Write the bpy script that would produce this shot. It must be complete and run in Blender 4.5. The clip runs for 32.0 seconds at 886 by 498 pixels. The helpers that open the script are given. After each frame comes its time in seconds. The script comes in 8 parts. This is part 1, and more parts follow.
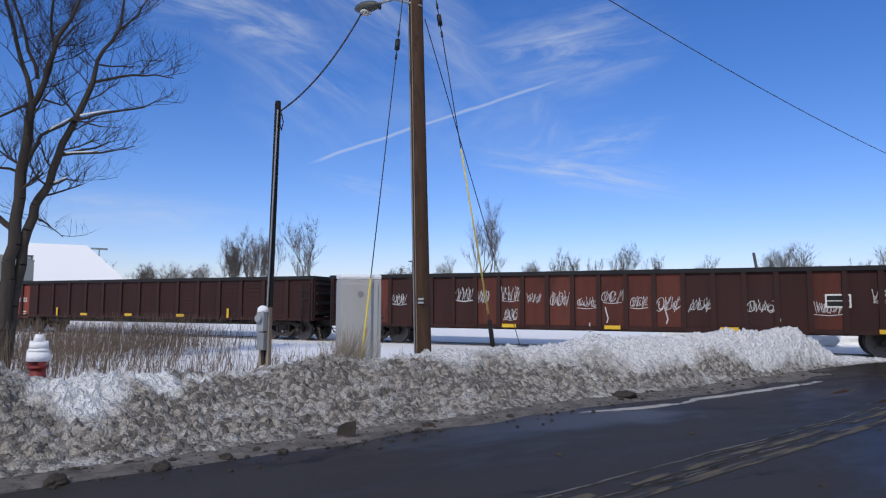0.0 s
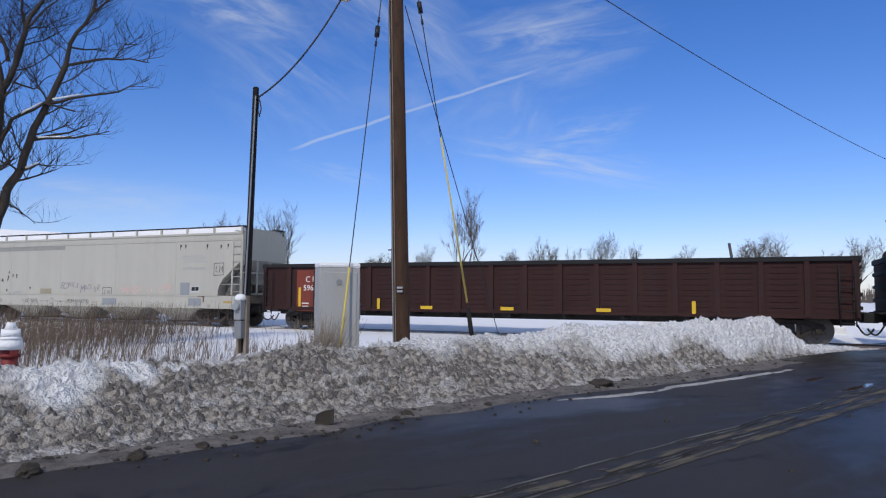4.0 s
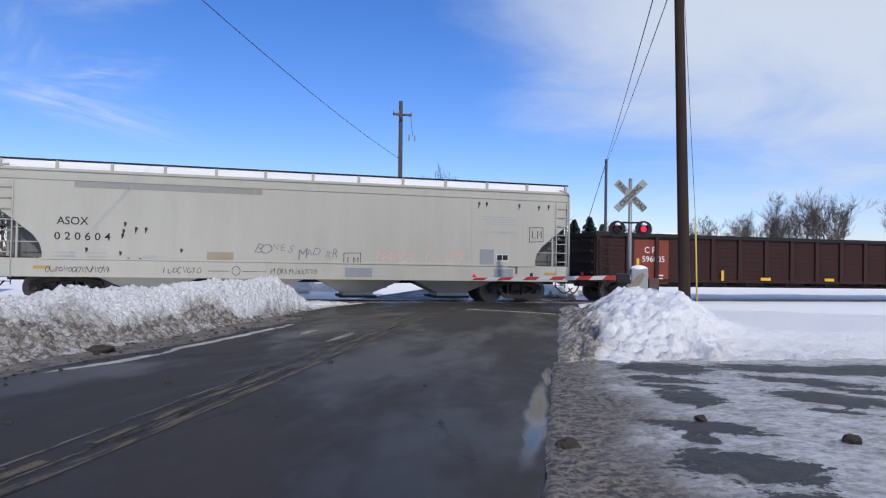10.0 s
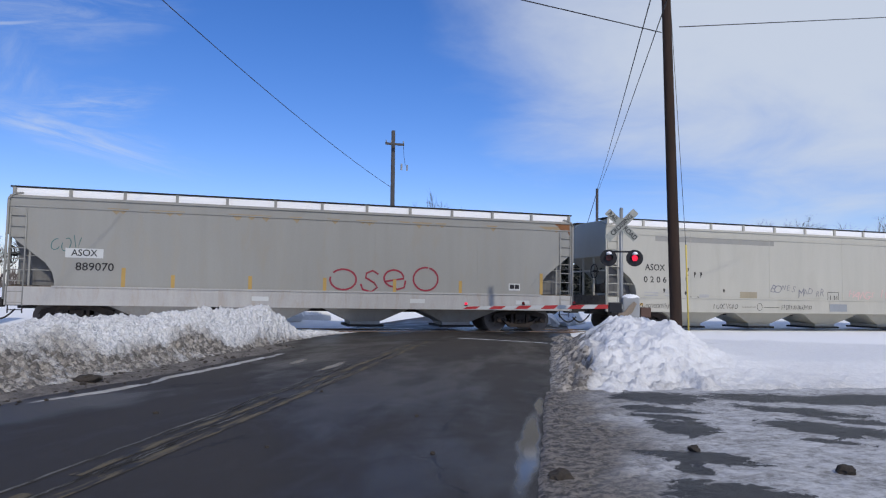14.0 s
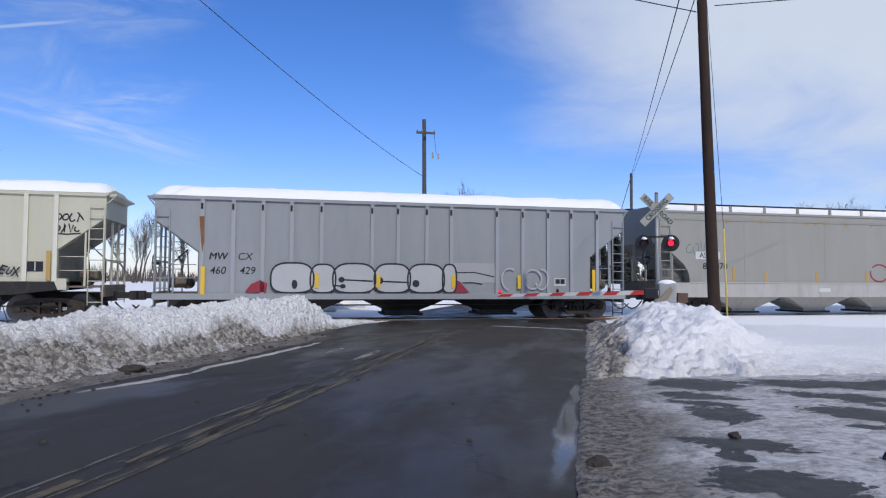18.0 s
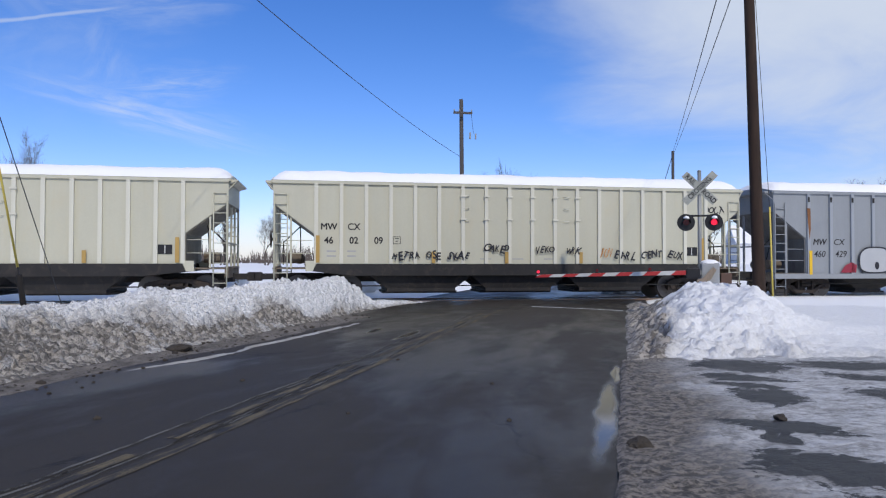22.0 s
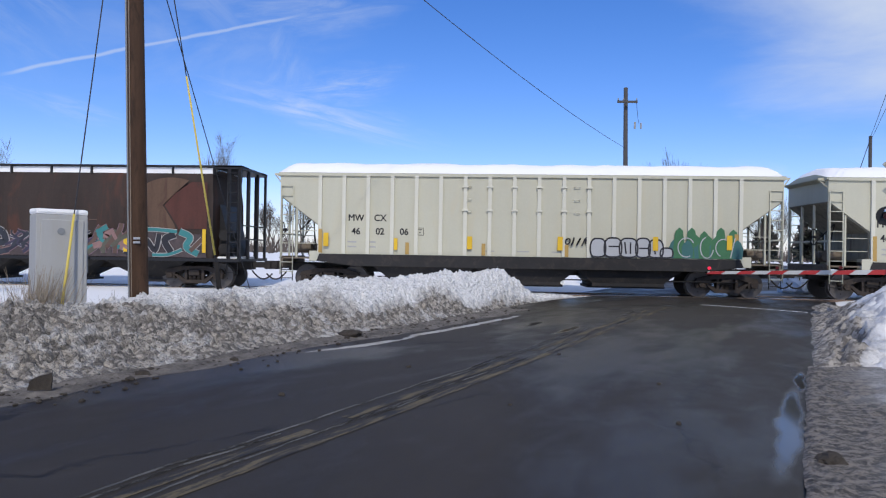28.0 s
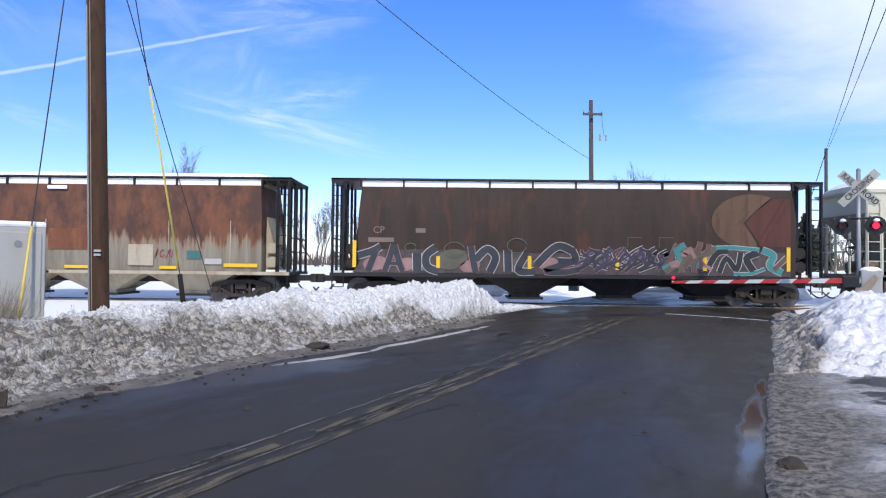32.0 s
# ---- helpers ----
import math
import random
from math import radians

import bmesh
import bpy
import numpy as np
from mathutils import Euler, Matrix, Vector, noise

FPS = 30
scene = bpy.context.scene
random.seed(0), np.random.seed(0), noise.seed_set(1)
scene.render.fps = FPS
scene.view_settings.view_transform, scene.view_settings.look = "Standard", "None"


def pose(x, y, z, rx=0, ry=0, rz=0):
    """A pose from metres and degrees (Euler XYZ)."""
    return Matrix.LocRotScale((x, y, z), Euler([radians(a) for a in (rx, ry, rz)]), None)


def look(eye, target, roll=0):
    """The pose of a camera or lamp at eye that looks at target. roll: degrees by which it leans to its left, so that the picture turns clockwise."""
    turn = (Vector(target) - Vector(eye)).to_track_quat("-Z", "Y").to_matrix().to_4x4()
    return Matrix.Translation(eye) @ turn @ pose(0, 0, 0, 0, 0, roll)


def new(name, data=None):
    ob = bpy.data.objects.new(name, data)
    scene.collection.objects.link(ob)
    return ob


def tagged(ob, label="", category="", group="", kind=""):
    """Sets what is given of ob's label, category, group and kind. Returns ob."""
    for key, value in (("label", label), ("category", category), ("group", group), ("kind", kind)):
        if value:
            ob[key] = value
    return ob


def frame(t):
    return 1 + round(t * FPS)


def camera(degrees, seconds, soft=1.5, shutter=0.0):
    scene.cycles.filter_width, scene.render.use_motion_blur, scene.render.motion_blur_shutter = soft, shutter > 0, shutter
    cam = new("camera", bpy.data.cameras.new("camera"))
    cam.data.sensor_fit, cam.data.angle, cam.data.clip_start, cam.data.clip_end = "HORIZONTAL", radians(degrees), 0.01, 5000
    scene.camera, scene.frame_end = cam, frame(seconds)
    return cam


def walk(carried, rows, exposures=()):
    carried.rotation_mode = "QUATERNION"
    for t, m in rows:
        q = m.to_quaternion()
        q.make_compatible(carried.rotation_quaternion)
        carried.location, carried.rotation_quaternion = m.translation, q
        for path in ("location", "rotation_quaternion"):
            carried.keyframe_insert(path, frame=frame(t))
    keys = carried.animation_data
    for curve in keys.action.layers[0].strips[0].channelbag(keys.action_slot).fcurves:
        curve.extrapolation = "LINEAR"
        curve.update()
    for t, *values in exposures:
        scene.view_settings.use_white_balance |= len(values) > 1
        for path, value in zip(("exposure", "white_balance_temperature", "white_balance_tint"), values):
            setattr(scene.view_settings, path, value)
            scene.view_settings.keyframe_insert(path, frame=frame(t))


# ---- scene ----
cam = camera(66.45, 32.0, 1.2)
PATH = (
    (0.0, pose(-0.107, 0.226, 1.600, 94.98, -0.31, 25.43)),
    (0.5, pose(-0.104, 0.227, 1.600, 95.40, 0.07, 24.58)),
    (1.0, pose(-0.100, 0.229, 1.600, 95.39, 0.58, 23.53)),
    (1.5, pose(-0.104, 0.227, 1.600, 95.37, -0.08, 24.55)),
    (2.0, pose(-0.105, 0.227, 1.600, 95.07, -0.34, 24.75)),
    (2.5, pose(-0.097, 0.231, 1.600, 94.13, 0.57, 22.77)),
    (3.0, pose(-0.096, 0.231, 1.600, 93.58, 1.11, 22.60)),
    (3.5, pose(-0.098, 0.230, 1.600, 94.05, 0.03, 22.99)),
    (5.5, pose(-0.105, 0.227, 1.600, 94.11, -0.31, 24.77)),
    (6.0, pose(-0.103, 0.228, 1.600, 94.44, -0.58, 24.32)),
    (6.5, pose(-0.086, 0.235, 1.600, 93.75, -0.57, 20.05)),
    (7.0, pose(-0.046, 0.246, 1.600, 93.65, -1.19, 10.51)),
    (7.5, pose(-0.024, 0.249, 1.600, 93.82, -1.52, 5.33)),
    (8.0, pose(-0.014, 0.250, 1.600, 93.68, -0.45, 3.13)),
    (8.5, pose(0.006, 0.250, 1.600, 93.11, 0.11, -1.25)),
    (9.0, pose(0.028, 0.248, 1.600, 92.50, -0.43, -6.41)),
    (9.5, pose(0.047, 0.246, 1.600, 90.50, -1.08, -10.82)),
    (10.0, pose(0.066, 0.241, 1.600, 91.25, -0.98, -15.31)),
    (10.5, pose(0.082, 0.236, 1.600, 92.53, -1.43, -19.26)),
    (11.0, pose(0.080, 0.237, 1.600, 93.22, -1.43, -18.86)),
    (11.5, pose(0.074, 0.239, 1.600, 92.46, -1.04, -17.29)),
    (12.0, pose(0.073, 0.239, 1.600, 92.74, -1.02, -16.94)),
    (12.5, pose(0.073, 0.239, 1.600, 93.45, -1.52, -16.97)),
    (13.0, pose(0.072, 0.239, 1.600, 93.44, -1.34, -16.79)),
    (13.5, pose(0.070, 0.240, 1.600, 93.79, -1.26, -16.46)),
    (14.0, pose(0.069, 0.240, 1.600, 93.69, -1.04, -15.99)),
    (14.5, pose(0.066, 0.241, 1.600, 93.43, -0.52, -15.28)),
    (16.5, pose(0.061, 0.242, 1.600, 92.40, -0.39, -14.25)),
    (17.0, pose(0.060, 0.243, 1.600, 92.51, -0.03, -13.86)),
    (17.5, pose(0.058, 0.243, 1.600, 92.59, -0.49, -13.54)),
    (18.0, pose(0.057, 0.243, 1.600, 92.66, -0.29, -13.19)),
    (18.5, pose(0.055, 0.244, 1.600, 92.47, -0.76, -12.84)),
    (19.0, pose(0.053, 0.244, 1.600, 91.67, -0.41, -12.33)),
    (19.5, pose(0.050, 0.245, 1.600, 92.44, -0.18, -11.57)),
    (20.0, pose(0.046, 0.246, 1.600, 92.45, -0.38, -10.56)),
    (20.5, pose(0.042, 0.246, 1.600, 91.87, -0.69, -9.75)),
    (21.0, pose(0.040, 0.247, 1.600, 91.86, -0.71, -9.34)),
    (21.5, pose(0.041, 0.247, 1.600, 91.45, 0.31, -9.45)),
    (22.0, pose(0.043, 0.246, 1.600, 91.02, -0.08, -10.00)),
    (22.5, pose(0.044, 0.246, 1.600, 90.94, -0.43, -10.25)),
    (23.0, pose(0.043, 0.246, 1.600, 91.15, -0.23, -9.80)),
    (23.5, pose(0.022, 0.249, 1.600, 91.05, -0.10, -5.11)),
    (24.0, pose(0.005, 0.250, 1.600, 92.27, 0.21, -1.15)),
    (24.5, pose(-0.012, 0.250, 1.600, 92.48, 0.19, 2.71)),
    (25.0, pose(-0.039, 0.247, 1.600, 92.61, 0.80, 8.93)),
    (25.5, pose(-0.062, 0.242, 1.600, 91.88, 0.32, 14.48)),
    (27.5, pose(-0.030, 0.248, 1.600, 90.68, -0.30, 6.82)),
    (28.0, pose(-0.015, 0.250, 1.600, 90.31, -0.90, 3.33)),
    (28.5, pose(0.006, 0.250, 1.600, 90.01, -0.58, -1.37)),
    (29.0, pose(0.029, 0.248, 1.600, 88.57, -1.58, -6.62)),
    (29.5, pose(0.050, 0.245, 1.600, 89.76, -0.99, -11.55)),
    (30.0, pose(0.070, 0.240, 1.600, 89.45, -0.08, -16.16)),
    (30.5, pose(0.065, 0.241, 1.600, 90.09, 0.25, -15.00)),
    (31.0, pose(0.036, 0.247, 1.600, 89.79, 0.79, -8.31)),
    (31.5, pose(0.012, 0.250, 1.600, 90.49, 0.08, -2.83)),
    (32.0, pose(-0.003, 0.250, 1.600, 91.28, -0.61, 0.67)),
)
walk(cam, PATH, ((0, -.46), (8, -.46), (9, -.44), (10, -.27), (11, -.42), (13, -.42), (19, -.30), (25, -.32), (28, -.26), (30, 0), (31, .0), (32, .22)))

# ---------------- world, sun ----------------
SUN_AZ, SUN_EL = -176.0, 42.0          # degrees left of +y, degrees up


def node_tools(tree):
    def add(kind, **values):
        n = tree.nodes.new(kind)
        for key, value in values.items():
            if key in n.inputs:
                n.inputs[key].default_value = value
        return n

    def link(a, b):
        tree.links.new(a, b)

    def math_(op, a, b=None, clamp=False):
        n = tree.nodes.new("ShaderNodeMath")
        n.operation, n.use_clamp = op, clamp
        for i, v in enumerate((a, b)):
            if v is None:
                continue
            if isinstance(v, (int, float)):
                n.inputs[i].default_value = v
            else:
                link(v, n.inputs[i])
        return n.outputs[0]

    def ramp(fac, lo, hi, smooth=True):
        n = tree.nodes.new("ShaderNodeMapRange")
        n.interpolation_type = "SMOOTHSTEP" if smooth else "LINEAR"
        n.inputs["From Min"].default_value, n.inputs["From Max"].default_value = lo, hi
        link(fac, n.inputs["Value"])
        return n.outputs[0]

    def mix(fac, a, b, blend="MIX"):
        n = tree.nodes.new("ShaderNodeMix")
        n.data_type, n.blend_type = "RGBA", blend
        for s, v in (("Factor", fac), ("A", a), ("B", b)):
            sock = [q for q in n.inputs if q.name == s and (q.type == "RGBA" or s == "Factor")][0]
            if isinstance(v, (tuple, list)):
                sock.default_value = (*v, 1)[:4]
            elif isinstance(v, (int, float)):
                sock.default_value = v
            else:
                link(v, sock)
        return [o for o in n.outputs if o.type == "RGBA"][0]

    def noise_(vec, scale, detail=4, rough=.55, dist=0.0):
        n = add("ShaderNodeTexNoise", Scale=scale, Detail=detail, Roughness=rough, Distortion=dist)
        if vec is not None:
            link(vec, n.inputs["Vector"])
        return n.outputs["Fac"]

    def scaled(vec, s, offset=(0, 0, 0)):
        n = tree.nodes.new("ShaderNodeMapping")
        n.inputs["Scale"].default_value, n.inputs["Location"].default_value = s, offset
        link(vec, n.inputs["Vector"])
        return n.outputs[0]
    return add, link, math_, ramp, mix, noise_, scaled


def bearing(az, el):
    a, e = radians(az), radians(el)
    return Vector((-math.sin(a) * math.cos(e), math.cos(a) * math.cos(e), math.sin(e)))


def build_world():
    world = bpy.data.worlds.new("sky")
    scene.world = world
    world.use_nodes = True
    tree = world.node_tree
    tree.nodes.clear()
    add, link, math_, ramp, mix, noise_, scaled = node_tools(tree)
    sky = add("ShaderNodeTexSky")
    sky.sky_type, sky.sun_disc = "NISHITA", False
    sky.sun_elevation, sky.sun_rotation = radians(SUN_EL), radians(-SUN_AZ)
    sky.air_density, sky.dust_density, sky.ozone_density = 1.0, 0.3, 1.6
    co = add("ShaderNodeTexCoord").outputs["Generated"]
    sep = add("ShaderNodeSeparateXYZ")
    link(co, sep.inputs[0])
    z = math_("MAXIMUM", sep.outputs["Z"], 0.02)
    flat = add("ShaderNodeCombineXYZ")
    link(math_("DIVIDE", sep.outputs["X"], math_("ADD", z, .12)), flat.inputs[0])
    link(math_("DIVIDE", sep.outputs["Y"], math_("ADD", z, .12)), flat.inputs[1])
    plane = flat.outputs[0]

    def toward(az, el):
        n = add("ShaderNodeVectorMath")
        n.operation = "DOT_PRODUCT"
        link(co, n.inputs[0])
        n.inputs[1].default_value = bearing(az, el)
        return n.outputs["Value"]
    # thin ice-cloud streaks: ragged fans and bars, drawn out by the wind
    def streaks(az, el, wide, high, tilt, grain, power):
        mid = bearing(az, el)
        right = bearing(az - 90, 0)
        up = right.cross(mid)
        c, s = math.cos(radians(tilt)), math.sin(radians(tilt))
        u, v = math_("DIVIDE", dot(right * c + up * s), radians(wide)), math_("DIVIDE", dot(up * c - right * s), radians(high))
        n = add("ShaderNodeCombineXYZ")
        link(u, n.inputs[0])
        link(v, n.inputs[1])
        n.inputs[2].default_value = az * .37
        rag = noise_(scaled(n.outputs[0], (.9, 1.5 * grain, 1)), 1.6, 7, .62, .7)
        far = math_("SQRT", math_("ADD", math_("MULTIPLY", u, u), math_("MULTIPLY", v, v)))
        body = ramp(math_("ADD", far, math_("MULTIPLY", math_("SUBTRACT", noise_(n.outputs[0], 1.3, 4, .6), .5), 1.1)), 1.0, .0)
        body = math_("MULTIPLY", math_("MULTIPLY", body, ramp(rag, .30, .82)), ramp(dot(mid), .5, .8))
        return math_("MULTIPLY", body, power)

    def dot(v):
        n = add("ShaderNodeVectorMath")
        n.operation = "DOT_PRODUCT"
        link(co, n.inputs[0])
        n.inputs[1].default_value = v
        return n.outputs["Value"]
    wisps = streaks(16.0, 21.0, 11, 5.2, 8, 1.6, 1.0)
    for spec in ((14.0, 11.4, 12, 2.2, -11, .8, 1.2), (42, 23.2, 12, 4.2, -8, 1.0, 1.2), (12, 13.6, 7, 2.4, 8, 1.2, .9), (18, 16, 7, 6, 60, .8, .5), (38, 16, 9, 5, -30, .8, .4), (33, 10.2, 6, 1.4, -10, .8, .55),
                 (-22, 6.6, 3.2, 1.0, -20, .8, .8), (27, 4.5, 9, 2.0, 0, .7, .6), (-3, 5, 12, 1.6, 3, .7, .6), (50, 7, 12, 2.5, 0, .6, .7),
                 (4, 30, 14, 5, 20, 1.4, .8), (30, 25, 16, 6, -35, 1.1, .75), (38, 19.5, 13, 5, -30, 1.3, .6), (24, 17, 16, 7, 12, .7, .42), (120, 25, 50, 14, 10, 1, .8), (-150, 30, 60, 16, 0, 1, .9)):
        wisps = math_("MAXIMUM", wisps, streaks(*spec))
    wisps = math_("MULTIPLY", wisps, .58)
    # the broad white veil, low on the side away from the crossing
    edge = noise_(scaled(plane, (.7, .7, 1)), 1.7, 6, .58, .5)
    veil = ramp(math_("ADD", toward(-50, 35), math_("MULTIPLY", math_("SUBTRACT", edge, .5), .16)), .81, .955)
    veil = math_("MULTIPLY", veil, .88)
    # unseen thin veil added overhead and behind, to whiten the light in shaded places
    veil = math_("MAXIMUM", veil, math_("MULTIPLY", ramp(math_("ADD", toward(-150, 48), math_("MULTIPLY", math_("SUBTRACT", edge, .5), .5)), .25, .85), .42))
    # haze and low cloud at the skyline
    low = noise_(scaled(co, (3.0, 3.0, 16.0)), 1.8, 5, .55, .3)
    haze = ramp(math_("ADD", sep.outputs["Z"], math_("MULTIPLY", math_("SUBTRACT", low, .5), .09)), .115, -.03)
    haze = math_("MULTIPLY", haze, .50)
    # condensation trail
    p, q = bearing(36.2, 12.2), bearing(15.5, 18.8)
    across, along = p.cross(q).normalized(), (q - p).normalized()

    wander = math_("MULTIPLY", math_("SUBTRACT", noise_(scaled(co, (9, 9, 9)), 1.5, 3), .5), .008)
    off = math_("ABSOLUTE", math_("ADD", dot(across), wander))
    trail = math_("MULTIPLY", ramp(off, .0036, .0004), ramp(dot(along), along.dot(p) - .02, along.dot(p) + .02))
    trail = math_("MULTIPLY", trail, ramp(dot(along), along.dot(q) + .04, along.dot(q) - .05))
    trail = math_("MULTIPLY", math_("MULTIPLY", trail, ramp(toward(26, 13), .9, .95)), .42)
    cover = math_("MAXIMUM", math_("MAXIMUM", wisps, veil), math_("MAXIMUM", haze, trail), True)
    bg = add("ShaderNodeBackground", Strength=SKY_STRENGTH)
    deep = add("ShaderNodeHueSaturation", Saturation=1.22, Value=1.31)
    link(mix(1.0, sky.outputs["Color"], (.935, .95, 1.26), "MULTIPLY"), deep.inputs["Color"])
    link(mix(cover, deep.outputs["Color"], CLOUD), bg.inputs["Color"])
    out = add("ShaderNodeOutputWorld")
    link(bg.outputs[0], out.inputs[0])
    sun = new("sun", bpy.data.lights.new("sun", "SUN"))
    sun.data.energy, sun.data.angle, sun.data.color = SUN_POWER, radians(.8), (1.0, .925, .81)
    d = bearing(SUN_AZ, SUN_EL)
    sun.matrix_world = look(d * 60, (0, 0, 0))


SKY_STRENGTH, SUN_POWER, CLOUD = 0.115, 2.85, (7.2, 7.9, 9.0)
build_world()

# ---------------- materials ----------------
MATS = {}


def material(name, base, rough=.7, metal=0.0, vary=.18, stain=None, stain_amt=.35, grain=18.0, blotch=1.3,
             bump=.15, bump_scale=40.0, streak=False, spec=.28, random_tone=0.0, emit=None, depth=.01):
    """Surface with two scales of tone, an optional stain colour and fine relief."""
    if name in MATS:
        return MATS[name]
    m = bpy.data.materials.new(name)
    m.use_nodes = True
    tree = m.node_tree
    b = tree.nodes["Principled BSDF"]
    add, link, math_, ramp, mix, noise_, scaled = node_tools(tree)
    co = add("ShaderNodeTexCoord").outputs["Object"]
    if streak:
        wide = noise_(scaled(co, (2.2, 2.2, .22)), blotch, 5, .6, .3)
    else:
        wide = noise_(co, blotch, 5, .6, .3)
    small = noise_(co, grain, 4, .6)
    tone = math_("ADD", math_("MULTIPLY", math_("SUBTRACT", wide, .5), vary * 2.2),
                 math_("MULTIPLY", math_("SUBTRACT", small, .5), vary * 1.4))
    if random_tone:
        info = add("ShaderNodeObjectInfo")
        tone = math_("ADD", tone, math_("MULTIPLY", math_("SUBTRACT", info.outputs["Random"], .5), random_tone))
    val = add("ShaderNodeHueSaturation", Color=(*base, 1))
    link(math_("ADD", tone, 1.0), val.inputs["Value"])
    col = val.outputs["Color"]
    if stain:
        where = math_("MULTIPLY", ramp(noise_(scaled(co, (1.4, 1.4, .35 if streak else 1.4)), blotch * 1.7, 6, .65, .6), .48, .72), stain_amt)
        col = mix(where, col, stain)
    link(col, b.inputs["Base Color"])
    b.inputs["Metallic"].default_value = metal
    link(math_("ADD", math_("MULTIPLY", math_("SUBTRACT", small, .5), .25), rough, True), b.inputs["Roughness"])
    b.inputs["Specular IOR Level"].default_value = spec
    if bump:
        n = add("ShaderNodeBump", Strength=bump, Distance=depth)
        link(noise_(co, bump_scale, 5, .6), n.inputs["Height"])
        link(n.outputs[0], b.inputs["Normal"])
    if emit:
        b.inputs["Emission Color"].default_value = (*emit[0], 1)
        b.inputs["Emission Strength"].default_value = emit[1]
    MATS[name] = m
    return m


def snow_material(name, dirt, clean=(.88, .88, .87), soil=(.10, .085, .07), scale=1.0, edge=None, grime=(.245, .225, .195), relief=1.0):
    """Snow with grit in it; dirt 0 to 1 is how much of it is soiled."""
    m = bpy.data.materials.new(name)
    m.use_nodes = True
    tree = m.node_tree
    b = tree.nodes["Principled BSDF"]
    add, link, math_, ramp, mix, noise_, scaled = node_tools(tree)
    co = add("ShaderNodeTexCoord").outputs["Object"]
    wide = noise_(co, .55 * scale, 4, .6, .4)
    mid = noise_(co, 3.2 * scale, 6, .68, .5)
    fine = noise_(co, 26 * scale, 5, .7)
    amount = math_("ADD", math_("MULTIPLY", wide, .55), math_("ADD", math_("MULTIPLY", mid, .45), math_("MULTIPLY", math_("SUBTRACT", fine, .5), .35)))
    dirty = ramp(amount, .95 - dirt * .85, 1.15 - dirt * .55)
    if edge is not None:
        attr = add("ShaderNodeAttribute")
        attr.attribute_name = "soil"
        dirty = math_("ADD", math_("MULTIPLY", dirty, attr.outputs["Fac"]), ramp(math_("ADD", attr.outputs["Fac"], math_("MULTIPLY", math_("SUBTRACT", mid, .5), .6)), .93, 1.12), True)
    if edge is not None:
        cell = add("ShaderNodeTexVoronoi", Scale=13.0)
        warp = add("ShaderNodeTexNoise", Scale=9.0, Detail=4.0)
        link(co, warp.inputs["Vector"])
        shift = add("ShaderNodeVectorMath")
        shift.operation = "MULTIPLY_ADD"
        link(warp.outputs["Color"], shift.inputs[0])
        shift.inputs[1].default_value = (.09, .09, .09)
        link(co, shift.inputs[2])
        link(shift.outputs[0], cell.inputs["Vector"])
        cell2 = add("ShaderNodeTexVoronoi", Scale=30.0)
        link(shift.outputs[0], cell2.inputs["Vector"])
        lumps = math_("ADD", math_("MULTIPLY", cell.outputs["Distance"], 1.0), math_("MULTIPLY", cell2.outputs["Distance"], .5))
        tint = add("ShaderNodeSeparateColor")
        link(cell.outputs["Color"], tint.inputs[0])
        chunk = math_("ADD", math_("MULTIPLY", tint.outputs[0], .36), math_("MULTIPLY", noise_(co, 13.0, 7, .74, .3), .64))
        # Pale and dark grime; its contrast also stands in for shaded crevices.
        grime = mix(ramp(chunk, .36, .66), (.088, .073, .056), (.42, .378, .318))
    speck = ramp(fine, .62, .74)
    col = mix(math_("MULTIPLY", dirty, .92), clean, grime)
    col = mix(math_("MULTIPLY", math_("MULTIPLY", speck, dirty), .8), col, soil)
    link(col, b.inputs["Base Color"])
    b.inputs["Roughness"].default_value = .75
    b.inputs["Specular IOR Level"].default_value = .3
    b.inputs["Subsurface Weight"].default_value = 0.0
    n = add("ShaderNodeBump", Strength=.5, Distance=.03)
    height = math_("ADD", fine, math_("MULTIPLY", mid, 1.5))
    if edge is not None:
        # Hollows between lumps darkened in the colour as painted shade; relief sets how much.
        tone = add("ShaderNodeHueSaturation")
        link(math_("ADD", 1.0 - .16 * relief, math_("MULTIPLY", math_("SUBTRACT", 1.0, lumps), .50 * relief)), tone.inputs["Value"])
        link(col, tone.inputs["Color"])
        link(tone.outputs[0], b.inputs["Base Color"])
        height = math_("SUBTRACT", height, math_("MULTIPLY", lumps, 2.2 * relief))
        n.inputs["Strength"].default_value, n.inputs["Distance"].default_value = .9, .045
    link(height, n.inputs["Height"])
    link(n.outputs[0], b.inputs["Normal"])
    return m


